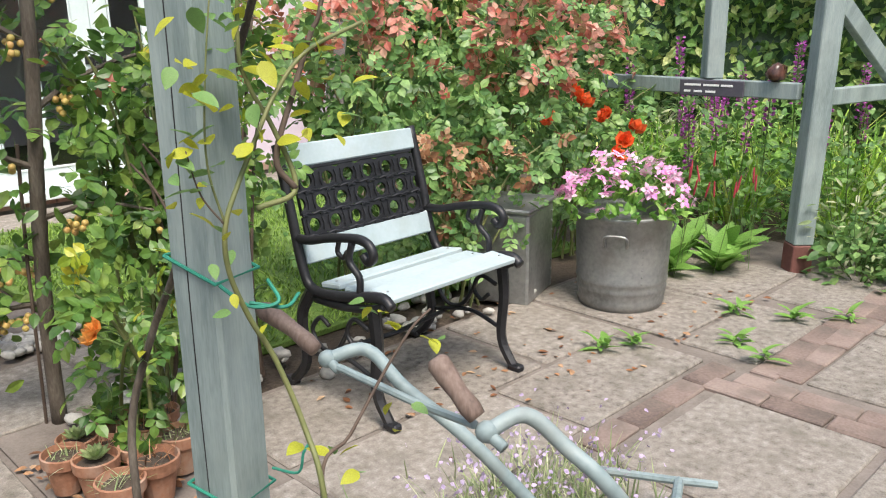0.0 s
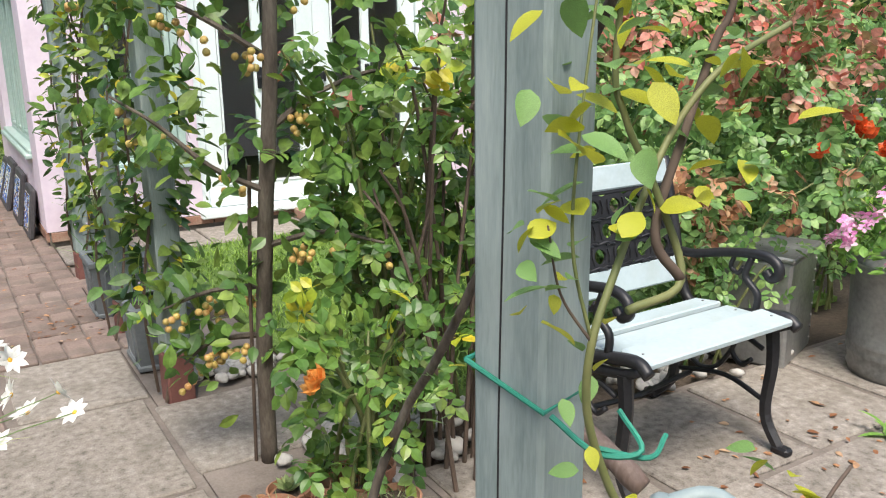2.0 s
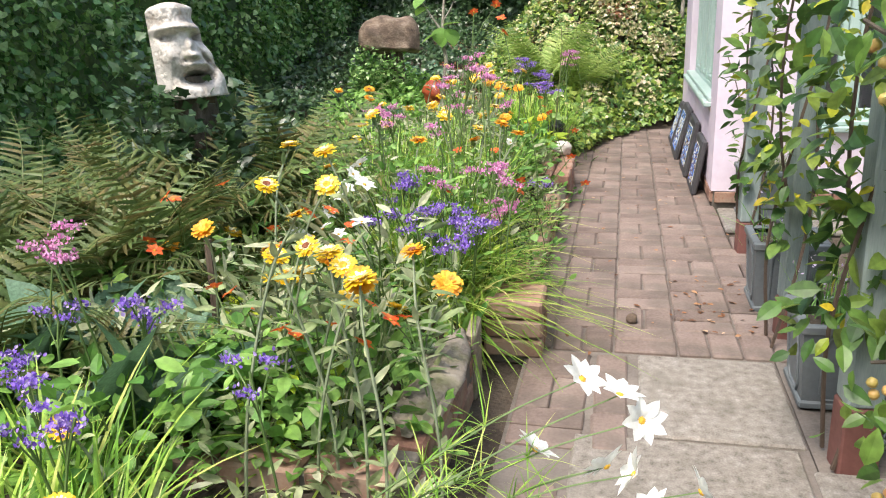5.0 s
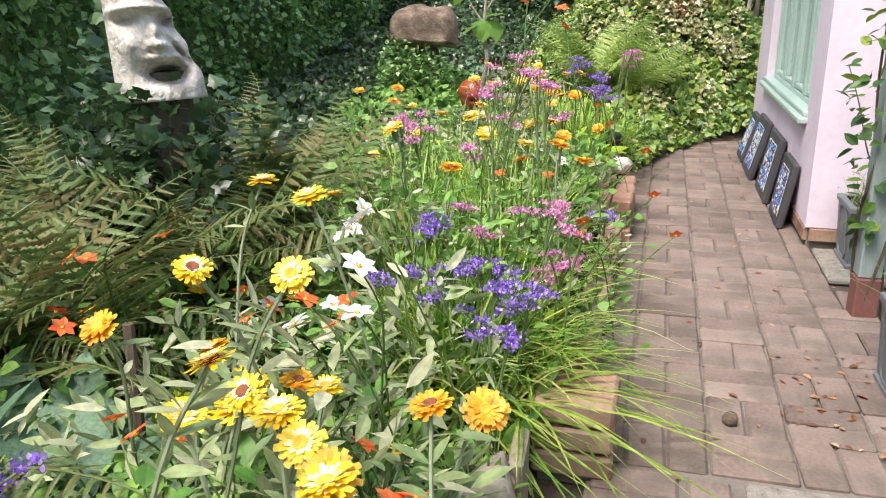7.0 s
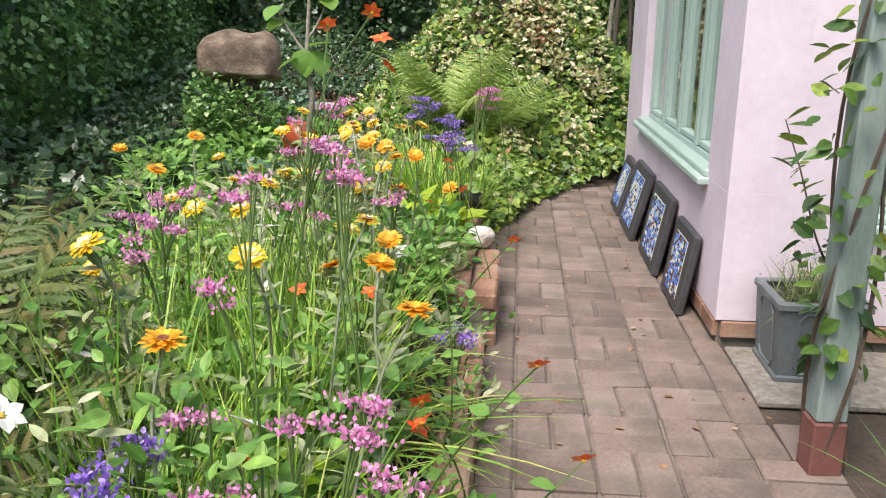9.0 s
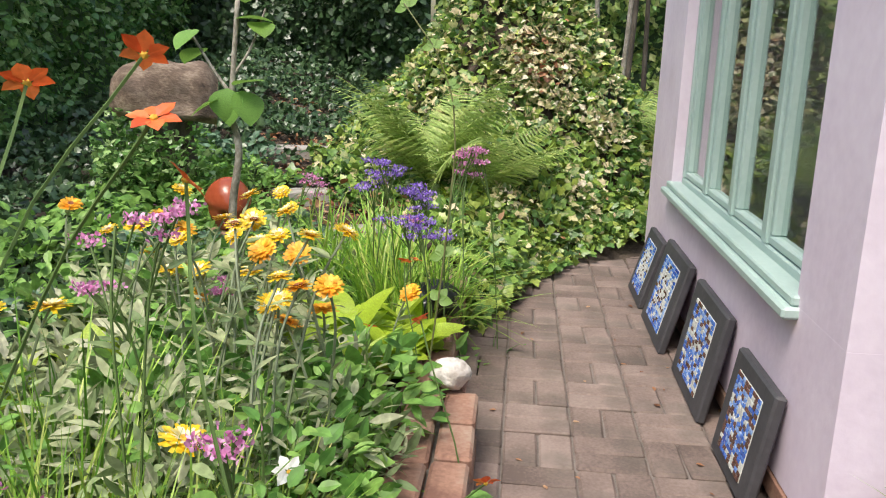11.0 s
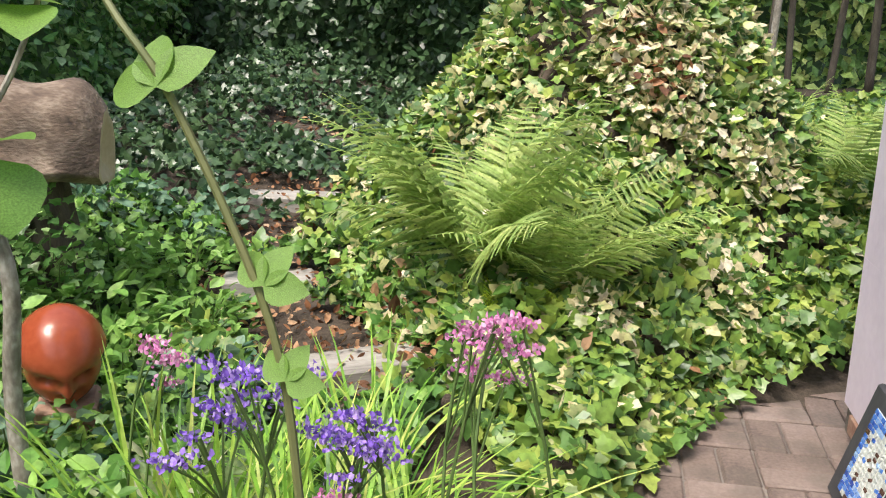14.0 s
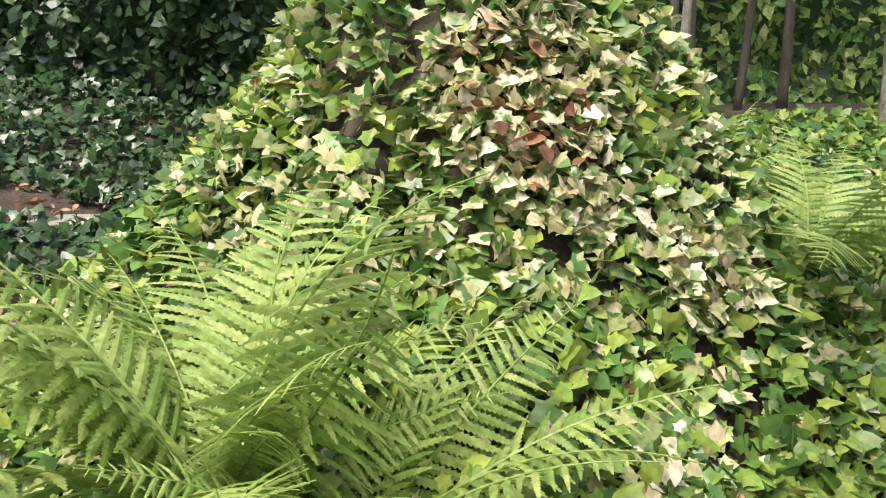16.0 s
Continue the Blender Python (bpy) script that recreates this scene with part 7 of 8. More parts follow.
def shrub(name, label, stems, n, spread_xyz, size, mat, seed, young=None, young_n=0, shape=SPRAY, droop=-0.2, stem_mat=None, r=0.008, zmin=0.12):
    """A shrub of several stems with leaves set round them; young growth at the tips."""
    g = np.random.default_rng(seed)
    t = thing(name, label, "shrub", at=pose(0, 0, 0))
    pts, tips = [], []
    for s in stems:
        p = smooth_path(s, 6)
        part("stem", tube(p, np.linspace(r, r * 0.45, len(p)), 6), stem_mat or M_ROSESTEM, t)
        pts.append(p[len(p) // 4:])
        tips.append(p[-4:])
    pts, tips = np.concatenate(pts), np.concatenate(tips)
    base = pts[g.integers(0, len(pts), n)]
    Q = base + g.normal(0, 1, (n, 3)) * np.array(spread_xyz)
    Q[:, 2] = np.maximum(Q[:, 2], zmin)
    part("leaves", scatter(shape, Q, g.normal(0, 0.7, (n, 3)) + np.array([0, 0, droop]), g.normal(0, 0.45, (n, 3)) + np.array([-0.15, -0.45, 0.75]), g.uniform(*size, n)), mat, t)
    if young:
        high = tips[tips[:, 2] > 0.72 * tips[:, 2].max()]
        b2 = high[g.integers(0, len(high), young_n)]
        Q = b2 + g.normal(0, 1, (young_n, 3)) * np.array(spread_xyz) * 0.9
        part("young_leaves", scatter(shape, Q, g.normal(0, 0.7, (young_n, 3)), g.normal(0, 0.45, (young_n, 3)) + np.array([-0.1, -0.4, 0.8]), g.uniform(*size, young_n)), young, t, "reddish young leaves")
    return t


def fan(x, y, n, reach, tall, seed, bias=(0, 0)):
    g = np.random.default_rng(seed)
    out = []
    for i in range(n):
        a = g.uniform(0, 6.28)
        r = reach * g.uniform(0.2, 1)
        h = tall * g.uniform(0.6, 1)
        bx, by = x + g.normal(0, 0.08), y + g.normal(0, 0.08)
        ex, ey = x + r * math.cos(a) + bias[0], y + 0.6 * r * math.sin(a) + bias[1]
        out.append([(bx, by, -0.02), (bx + 0.25 * (ex - bx), by + 0.25 * (ey - by), 0.45 * h), (bx + 0.65 * (ex - bx), by + 0.65 * (ey - by), 0.85 * h), (ex, ey, h)])
    return out


shrub("rose_bush", "large rose bush with green and reddish leaves behind the chair", fan(1.75, -3.45, 12, 0.75, 1.5, 41) + fan(2.6, -3.4, 14, 0.85, 1.55, 42, (0.1, -0.1)) + fan(3.2, -3.5, 8, 0.6, 1.35, 43, (0.15, -0.2)), 1500, (0.13, 0.12, 0.13), (0.09, 0.15), L_ROSE, 44, L_ROSERED, 400)
shrub("rose_bush", "bushy rose with dark glossy leaves beside the pots", fan(0.6, -3.78, 12, 0.34, 1.4, 45) + fan(0.85, -3.5, 10, 0.4, 1.5, 46), 330, (0.1, 0.09, 0.13), (0.09, 0.15), L_APPLE, 47, L_ROSERED, 5)
shrub("rose_bush", "tall rose stems with dark and yellowing leaves beside the post", fan(0.62, -4.02, 10, 0.3, 1.5, 55) + fan(0.85, -3.9, 6, 0.3, 1.6, 56), 190, (0.1, 0.09, 0.13), (0.09, 0.14), L_APPLE, 57, L_YELLOW, 16, stem_mat=M_TWIG)
shrub("rose_bush", "low leafy rose stems hanging over the metal tank", fan(2.1, -3.82, 8, 0.42, 0.8, 36, (0.0, -0.1)), 170, (0.09, 0.08, 0.09), (0.08, 0.13), L_ROSE, 37, L_DEAD, 60)
shrub("rose_bush", "leafy rose stems with fresh leaves near the post", fan(0.3, -4.2, 6, 0.25, 0.75, 48), 110, (0.08, 0.07, 0.09), (0.08, 0.13), L_APPLE, 49, L_YELLOW, 8)


def rose_flower(label, x, y, z, r, mat, seed, tilt=-40, stem=True):
    f = thing("rose_flower", label, "flower", "roses", pose(x, y, z, tilt, 0, seed * 70))
    g = np.random.default_rng(seed)
    for k, (cnt, rr, cup) in enumerate(((6, 1.0, 0.5), (5, 0.8, 1.1), (5, 0.6, 2.0), (4, 0.42, 4.0))):
        P, A, N, S = [], [], [], []
        for i in range(cnt):
            a = 6.283 * i / cnt + k * 0.5
            A.append((math.cos(a), math.sin(a), cup)), N.append((-math.cos(a), -math.sin(a), 0.6)), P.append((0, 0, 0.002 * k)), S.append(r * rr * 1.05)
        part("petals", scatter(leaf_shape(1.0, -0.15, -0.25, 3), P, A, N, S), mat, f)
    part("stem", tube([(0, 0, -0.08), (0, 0.0, 0.0)], 0.003, 5), M_STEM, f)
    return f


rose_flower("single apricot-orange rose in full bloom", 0.165, -4.275, 0.52, 0.052, F_ROSEOR, 1, -55)
for i, (x, y, z) in enumerate(((2.75, -4.0, 0.98), (2.85, -3.98, 0.93), (2.62, -3.95, 0.86), (3.0, -4.02, 0.85), (3.05, -4.1, 0.72), (2.95, -4.12, 0.66), (3.12, -4.12, 0.78))):
    rose_flower("open scarlet-orange rose on the bush", x, y, z, 0.062, F_RED, 3 + i, -50)


# climbing rose tied to the near post
def climbing_rose():
    t = thing("climbing_rose", "climbing rose with yellowing leaves tied to the post", "shrub", at=pose(0, 0, 0))
    canes = [
        ([(-0.08, -5.72, 0.0), (-0.09, -5.73, 0.45), (-0.102, -5.711, 0.758), (-0.093, -5.663, 0.837), (-0.108, -5.628, 0.93), (-0.137, -5.616, 0.999), (-0.159, -5.615, 1.065), (-0.161, -5.62, 1.124), (-0.132, -5.612, 1.175), (-0.095, -5.601, 1.227), (-0.057, -5.595, 1.28), (-0.009, -5.6, 1.328), (0.098, -5.581, 1.362)], 0.0065, M_ROSESTEM),
        ([(-0.09, -5.73, 0.45), (-0.1, -5.703, 0.771), (-0.038, -5.688, 0.816), (0.042, -5.67, 0.878), (0.102, -5.666, 0.929), (0.148, -5.657, 0.943)], 0.0045, M_TWIG),
        ([(-0.099, -5.594, 1.131), (-0.037, -5.594, 1.148), (-0.05, -5.57, 1.227), (-0.076, -5.558, 1.287), (-0.082, -5.551, 1.351), (-0.06, -5.56, 1.6)], 0.006, M_ROSESTEM),
        ([(-0.037, -5.594, 1.148), (-0.052, -5.575, 1.189), (-0.011, -5.566, 1.275), (0.024, -5.562, 1.348), (0.044, -5.564, 1.392), (0.1, -5.55, 1.6)], 0.007, M_TWIG),
        ([(-0.161, -5.62, 1.124), (-0.17, -5.605, 1.2), (-0.16, -5.6, 1.3), (-0.13, -5.59, 1.45)], 0.0025, M_ROSESTEM),
        ([(-0.161, -5.62, 1.124), (-0.185, -5.61, 1.165), (-0.2, -5.612, 1.22)], 0.002, M_TWIG),
        ([(-0.06, -4.98, 0.0), (-0.063, -4.991, 0.396), (-0.038, -4.956, 0.581), (0.003, -5.006, 0.769), (0.006, -5.125, 0.923), (0.02, -5.3, 1.2), (0.0, -5.5, 1.45)], 0.014, M_BARK),
    ]
    runs = []
    for p, r, m in canes:
        q = smooth_path(p, 6)
        part("cane", tube(q, np.linspace(0.68 * r, 0.42 * r, len(q)), 7), m, t, smooth=True)
        runs.append(q[len(q) // 3:])
    shp = leaf_shape(0.6, 0.12, 0.18, 5)
    green, yel = data_mesh("leaf", shp[0], shp[1], L_ROSE, True), data_mesh("leaf", shp[0], shp[1], L_YELLOW, True)
    g = np.random.default_rng(77)
    spots = [(-0.156, -5.613, 1.324), (-0.114, -5.614, 1.338), (-0.186, -5.608, 1.223), (-0.15, -5.629, 1.211), (-0.21, -5.613, 1.19), (-0.02, -5.616, 1.343), (0.017, -5.622, 1.287), (-0.199, -5.626, 1.295), (0.007, -5.586, 1.214), (0.063, -5.564, 1.223), (0.068, -5.656, 0.945), (0.134, -5.705, 0.912), (0.024, -5.713, 0.832), (0.058, -5.637, 0.968), (-0.055, -5.674, 0.818), (-0.048, -5.723, 0.796)]
    for i, c in enumerate(spots):
        for k in range(3):
            s = g.uniform(0.024, 0.038)
            part("leaf", yel if (i + k) % 3 else green, L_ROSE, t, at=pose(*(np.array(c) + g.normal(0, 0.018, 3)), g.uniform(-60, 40), g.uniform(-40, 40), g.uniform(0, 360)) @ Matrix.Diagonal((s, s, s, 1)))
    runs = np.concatenate([q for q in runs if q[-1][2] > 1.15])
    for i in range(45):
        c = runs[g.integers(0, len(runs))] + g.normal(0, 0.014, 3)
        s = g.uniform(0.017, 0.031)
        part("leaf", yel if i % 5 < 2 else green, L_ROSE, t, at=pose(*c, g.uniform(-60, 60), g.uniform(-50, 50), g.uniform(0, 360)) @ Matrix.Diagonal((s, s, s, 1)))
    for i in range(70):
        c = runs[g.integers(len(runs) // 3, len(runs))] + g.normal(0, 0.022, 3)
        s = g.uniform(0.024, 0.042)
        part("leaf", yel if i % 3 == 0 else green, L_ROSE, t, at=pose(*c, g.uniform(-60, 40), g.uniform(-40, 40), g.uniform(0, 360)) @ Matrix.Diagonal((s, s, s, 1)))
    return t


climbing_rose()


def twine():
    t = thing("twine_tie", "green garden twine tied round the post", "twine", at=pose(0, 0, 0))
    c = np.array([-0.103, -5.47])
    a = radians(18)
    R = np.array([[math.cos(a), -math.sin(a)], [math.sin(a), math.cos(a)]])
    for z, sag in ((1.05, 0.03), (0.69, 0.02)):
        ring = []
        for u, v in ((-1, 1), (-1, -1), (1, -1), (1, 1), (-1, 1)):
            q = c + R @ (np.array([u, v]) * 0.0455)
            ring.append((q[0], q[1], z - (sag if v < 0 else 0)))
        part("loop", tube(ring, 0.0028, 6), M_TWINE, t)
    part("knot", merge(tube(smooth_path([(-0.13, -5.535, 1.02), (-0.11, -5.575, 0.995), (-0.08, -5.6, 1.0), (-0.07, -5.56, 1.02)], 5), 0.0028, 6), tube(smooth_path([(-0.11, -5.575, 1.0), (-0.07, -5.6, 0.99), (-0.04, -5.59, 1.0)], 5), 0.0026, 6)), M_TWINE, t)
    part("loose_end", tube(smooth_path([(-0.055, -5.51, 0.7), (-0.035, -5.55, 0.7), (-0.03, -5.56, 0.735), (-0.015, -5.56, 0.75)], 5), 0.0022, 6), M_TWINE, t)
    return t


twine()

# climbers wrapped round the path-side posts
def post_climber(label, x, y, z0, z1, r, n, mat, seed, size=(0.05, 0.1), yellow_n=0):
    g = np.random.default_rng(seed)
    t = thing("climber", label, "climber", "post climbers", pose(x, y, 0))
    for k in range(3):
        p = smooth_path([(0.07 * math.cos(k * 2.1 + z * 3), 0.07 * math.sin(k * 2.1 + z * 3), z) for z in np.linspace(0.0, z1, 7)], 4)
        part("stem", tube(p, np.linspace(0.007, 0.003, len(p)), 5), M_TWIG, t)

    def shell(m):
        a, z = g.uniform(0, 6.28, m), z0 + (z1 - z0) * g.uniform(0, 1, m) ** 0.9
        rr = r * (0.5 + 0.6 * g.uniform(0, 1, m)) * (0.8 + 0.35 * np.sin(z * 6 + seed))
        P = np.stack([rr * np.cos(a), rr * np.sin(a), z], -1)
        d = np.stack([0.7 * np.cos(a), 0.7 * np.sin(a), np.full(m, -0.25)], -1) + g.normal(0, 0.5, (m, 3))
        N = np.stack([0.6 * np.cos(a), 0.6 * np.sin(a), np.full(m, 0.8)], -1) + g.normal(0, 0.35, (m, 3))
        return P, d, N

    part("leaves", scatter(LEAF, *shell(n), g.uniform(*size, n)), mat, t)
    if yellow_n:
        part("pale_leaves", scatter(LEAF, *shell(yellow_n), g.uniform(0.03, 0.06, yellow_n)), L_YELLOW, t, "small yellow-green leaves")
    return t


post_climber("dense climbing foliage wrapped round a pergola post", 0.09, -2.93, 0.3, 2.3, 0.19, 620, L_CLIMB, 51, (0.05, 0.1), 130)
post_climber("climbing foliage round the second pergola post", 0.06, -2.1, 0.4, 2.3, 0.19, 420, L_CLIMB, 52, (0.05, 0.09), 260)
post_climber("sparse dark climber on the post by the house corner", 0.1, -0.91, 0.3, 2.2, 0.15, 300, L_CLIMB, 53, (0.05, 0.085), 10)
sh = thing("climber_shoot", "thin climbing shoot arching in front of the pink wall", "climber", at=pose(0, 0, 0))
p = smooth_path([(0.1, -0.93, 0.5), (0.06, -0.78, 0.62), (0.02, -0.7, 0.8), (-0.03, -0.66, 0.95)], 6)
part("stem", tube(p, np.linspace(0.004, 0.002, len(p)), 5), M_TWIG, sh)
part("leaves", stem_leaves(p, 11, (0.03, 0.05), LEAF, 5), L_CLIMB, sh)

# ---------------------------------------------------------------- planter plants, tub flowers
for i, (x, y, z, n, mt) in enumerate(((0.275, -0.2, 0.25, 240, L_GREYGREEN), (0.14, -1.66, 0.25, 60, L_MID), (0.165, -2.5, 0.24, 60, L_MID))):
    g = np.random.default_rng(300 + i)
    t = thing("lavender", "wispy grey-green lavender growing in the planter", "plant", "planter plants", pose(x, y, z))
    b = np.stack([g.normal(0, 0.05, n), g.normal(0, 0.05, n), np.zeros(n)], -1)
    part("leaves", blades(b, unit(g.normal(0, 0.4, (n, 3)) + np.array([0, 0, 1.0])), g.uniform(0.12, 0.28, n), 0.006, 4, 0.4), mt, t)
    k = 60
    pp = np.stack([g.normal(0, 0.07, k), g.normal(0, 0.07, k), g.uniform(0.1, 0.22, k)], -1)
    part("florets", scatter(PETAL_WIDE, pp, g.normal(0, 1, (k, 3)), g.normal(0, 1, (k, 3)), 0.012), F_LILAC, t)


def busy_lizzies():
    g = np.random.default_rng(61)
    t = thing("busy_lizzie", "mass of pink busy lizzies spilling from the tub", "flowers", at=pose(2.68, -4.36, 0.41))
    n = 420
    a, r = g.uniform(0, 6.28, n), 0.3 * np.sqrt(g.uniform(0, 1, n))
    z = 0.26 * (1 - (r / 0.33) ** 2) * g.uniform(0.55, 1, n) + 0.03
    P = np.stack([r * np.cos(a), r * np.sin(a), z], -1)
    part("leaves", scatter(LEAF, P, g.normal(0, 0.6, (n, 3)) + np.array([0, 0, 0.2]), g.normal(0, 0.4, (n, 3)) + np.array([0, 0, 1.0]), g.uniform(0.04, 0.075, n)), L_MID, t)
    for mt, k in ((F_PINK, 66), (F_PALEPINK, 62)):
        me = data_mesh("flower", *daisy(5, 0.031, 1, 0.1, PETAL_WIDE, 5), mt)
        for _ in range(k):
            a, r = g.uniform(0, 6.28), 0.34 * math.sqrt(g.uniform(0.05, 1))
            sc = g.uniform(0.85, 1.3)
            part("flower", me, mt, t, at=pose(r * math.cos(a), r * math.sin(a), 0.3 * (1 - (r / 0.4) ** 2) + 0.02 + g.normal(0, 0.02), 55 * (r / 0.34) * -math.sin(a) + g.normal(0, 16), 55 * (r / 0.34) * math.cos(a) + g.normal(0, 16), g.uniform(0, 360)) @ Matrix.Diagonal((sc, sc, sc, 1)))
    return t


busy_lizzies()

# ---------------------------------------------------------------- planting beyond the patio
for i, (x, y) in enumerate(((3.25, -4.3), (3.45, -4.5), (3.55, -4.2), (3.3, -4.05), (3.65, -4.4))):
    broad_plant("persicaria", "leafy bistort with crimson flower spikes by the post", x, y, 16, (0.16, 0.28), L_MID, 120 + i, 0.4, 0.7)
g = np.random.default_rng(71)
for i in range(14):
    x, y, h = g.uniform(3.15, 3.75), g.uniform(-4.6, -4.1), g.uniform(0.3, 0.55)
    f = thing("bistort_spike", "slim crimson bistort flower spike", "flower", "bistort spikes", pose(x, y, 0, g.normal(0, 10), g.normal(0, 10), 0))
    part("stem", tube([(0, 0, 0), (0, 0, h)], 0.002, 4), M_STEM, f)
    part("spike", lathe([(0.0, h - 0.01), (0.005, h), (0.006, h + 0.04), (0.004, h + 0.08), (0, h + 0.09)], 7), F_CRIMSON, f)
for i in range(16):
    x, y, h = g.uniform(3.9, 5.4), g.uniform(-4.7, -3.4), g.uniform(0.75, 1.2)
    f = thing("loosestrife", "tall magenta loosestrife flower spire", "flower", "loosestrife", pose(x, y, 0, g.normal(0, 4), g.normal(0, 4), 0))
    st_ = np.array([(0, 0, 0), (0.01, 0, h * 0.5), (0, 0.01, h)])
    part("stem", tube(st_, 0.004, 4), M_STEM, f)
    k = 110
    zz = g.uniform(h - 0.35, h + 0.02, k)
    a = g.uniform(0, 6.28, k)
    part("florets", scatter(PETAL_WIDE, np.stack([0.012 * np.cos(a), 0.012 * np.sin(a), zz], -1), np.stack([np.cos(a), np.sin(a), np.full(k, 0.3)], -1), g.normal(0, 1, (k, 3)), 0.024), F_MAGENTA, f)
    part("leaves", scatter(LEAF_THIN, np.stack([np.zeros(30), np.zeros(30), g.uniform(0.1, h - 0.3, 30)], -1), g.normal(0, 1, (30, 3)) + np.array([0, 0, 0.3]), np.tile([0, 0, 1.0], (30, 1)), g.uniform(0.06, 0.1, 30)), L_MID, f)
place([leafy_clump(130, L_MID, "leafy green border plant beyond the patio", 120, 0.3, 0.55, (0.06, 0.12)), leafy_clump(131, L_GREYGREEN, "pale feathery border plant beyond the patio", 140, 0.28, 0.6, (0.05, 0.1), LEAF_THIN), strap_clump(132, 70, (0.5, 0.9), L_BLADE, "strap_leaf_clump", "tall bright green strap-leaved clump beyond the rail", 0.8, 0.15, 1.6, 0.02), leafy_clump(133, L_ROSE, "shrubby green border foliage beyond the rail", 150, 0.32, 0.9, (0.05, 0.1))], spread(46, 3.95, 6.3, -6.2, -2.2, 72, 0.35), 73, (0.9, 1.35))
place([leafy_clump(134, L_ROSE, "low leafy plants at the patio edge", 90, 0.22, 0.28, (0.05, 0.1))], spread(10, 3.85, 4.6, -5.6, -4.9, 74, 0.2), 75)


def thyme_mat():
    g = np.random.default_rng(81)
    t = thing("flowering_herb", "low grey-green herb with tiny lilac flowers", "plant", at=pose(0.92, -5.24, 0))
    n = 900
    b = np.stack([g.normal(0, 0.17, n), g.normal(0, 0.13, n), np.zeros(n)], -1)
    part("leaves", blades(b, unit(g.normal(0, 0.45, (n, 3)) + np.array([0, 0, 1.0])), g.uniform(0.08, 0.2, n), 0.006, 4, 0.4), L_GREYGREEN, t)
    k = 420
    P = np.stack([g.normal(0, 0.19, k), g.normal(0, 0.15, k), g.uniform(0.1, 0.22, k)], -1)
    part("florets", scatter(PETAL_WIDE, P, g.normal(0, 1, (k, 3)), g.normal(0, 1, (k, 3)), g.uniform(0.012, 0.02, k)), F_LILAC, t)
    return t


thyme_mat()

# ---------------------------------------------------------------- old hand plough
def plough():
    t = thing("hand_plough", "old hand plough with worn wooden grips and blue-grey metal frame", "plough", at=pose(0, 0, 0))
    for gp, bars in ((((0.049, -5.338, 0.893), (0.068, -5.395, 0.868), (0.082, -5.449, 0.837)), ((0.082, -5.479, 0.83), (0.137, -5.516, 0.839), (0.149, -5.597, 0.791), (0.2, -5.723, 0.7), (0.42, -5.9, 0.35))),
                     (((0.038, -5.78, 0.934), (0.044, -5.81, 0.9), (0.053, -5.842, 0.864)), ((0.055, -5.857, 0.848), (0.109, -5.877, 0.859), (0.142, -5.918, 0.816), (0.19, -5.99, 0.73), (0.45, -6.05, 0.35)))):
        q = smooth_path(gp, 6)
        prof = np.interp(np.linspace(0, 1, len(q)), [0, 0.06, 0.3, 0.6, 0.85, 1], [0.011, 0.0165, 0.016, 0.013, 0.0155, 0.0125])
        part("grip", tube(q, prof, 12), M_OLDWOOD, t, "worn brown wooden grip", True)
        b = smooth_path(bars, 6)
        part("handle_bar", tube(b, 0.0112, 10), M_PLOUGH, t, smooth=True)
        c = np.array(bars[0])
        part("collar", merge(moved(blob(0.0155, 1, 2, 0.05), pose(*c)), tube([c + np.array([0.0, 0.012, 0.004]), c + np.array([0.0, -0.03, -0.012])], 0.008, 8)), M_PLOUGH, t, smooth=True)
    part("cross_rod", tube([(0.082, -5.509, 0.824), (0.095, -5.683, 0.814), (0.061, -5.83, 0.846)], 0.0065, 8), M_PLOUGH, t)
    part("frame_bar", merge(tube([(0.42, -5.9, 0.35), (0.43, -5.98, 0.35), (0.45, -6.05, 0.35)], 0.014, 8), tube([(0.43, -5.98, 0.35), (0.75, -5.75, 0.22), (1.25, -5.5, 0.1)], 0.014, 8)), M_PLOUGH, t)
    part("beam", merge(tube([(1.02, -5.33, 0.17), (1.25, -5.5, 0.1), (1.32, -5.58, 0.09)], 0.012, 8)), M_PLOUGH, t)
    part("wheel", moved(tube(np.stack([0.13 * np.cos(np.linspace(0, 6.283, 25)), 0 * np.linspace(0, 1, 25), 0.13 * np.sin(np.linspace(0, 6.283, 25))], -1), 0.012, 6), pose(0.62, -5.9, 0.142, 0, 0, 30)), M_PLOUGH, t)
    return t


plough()

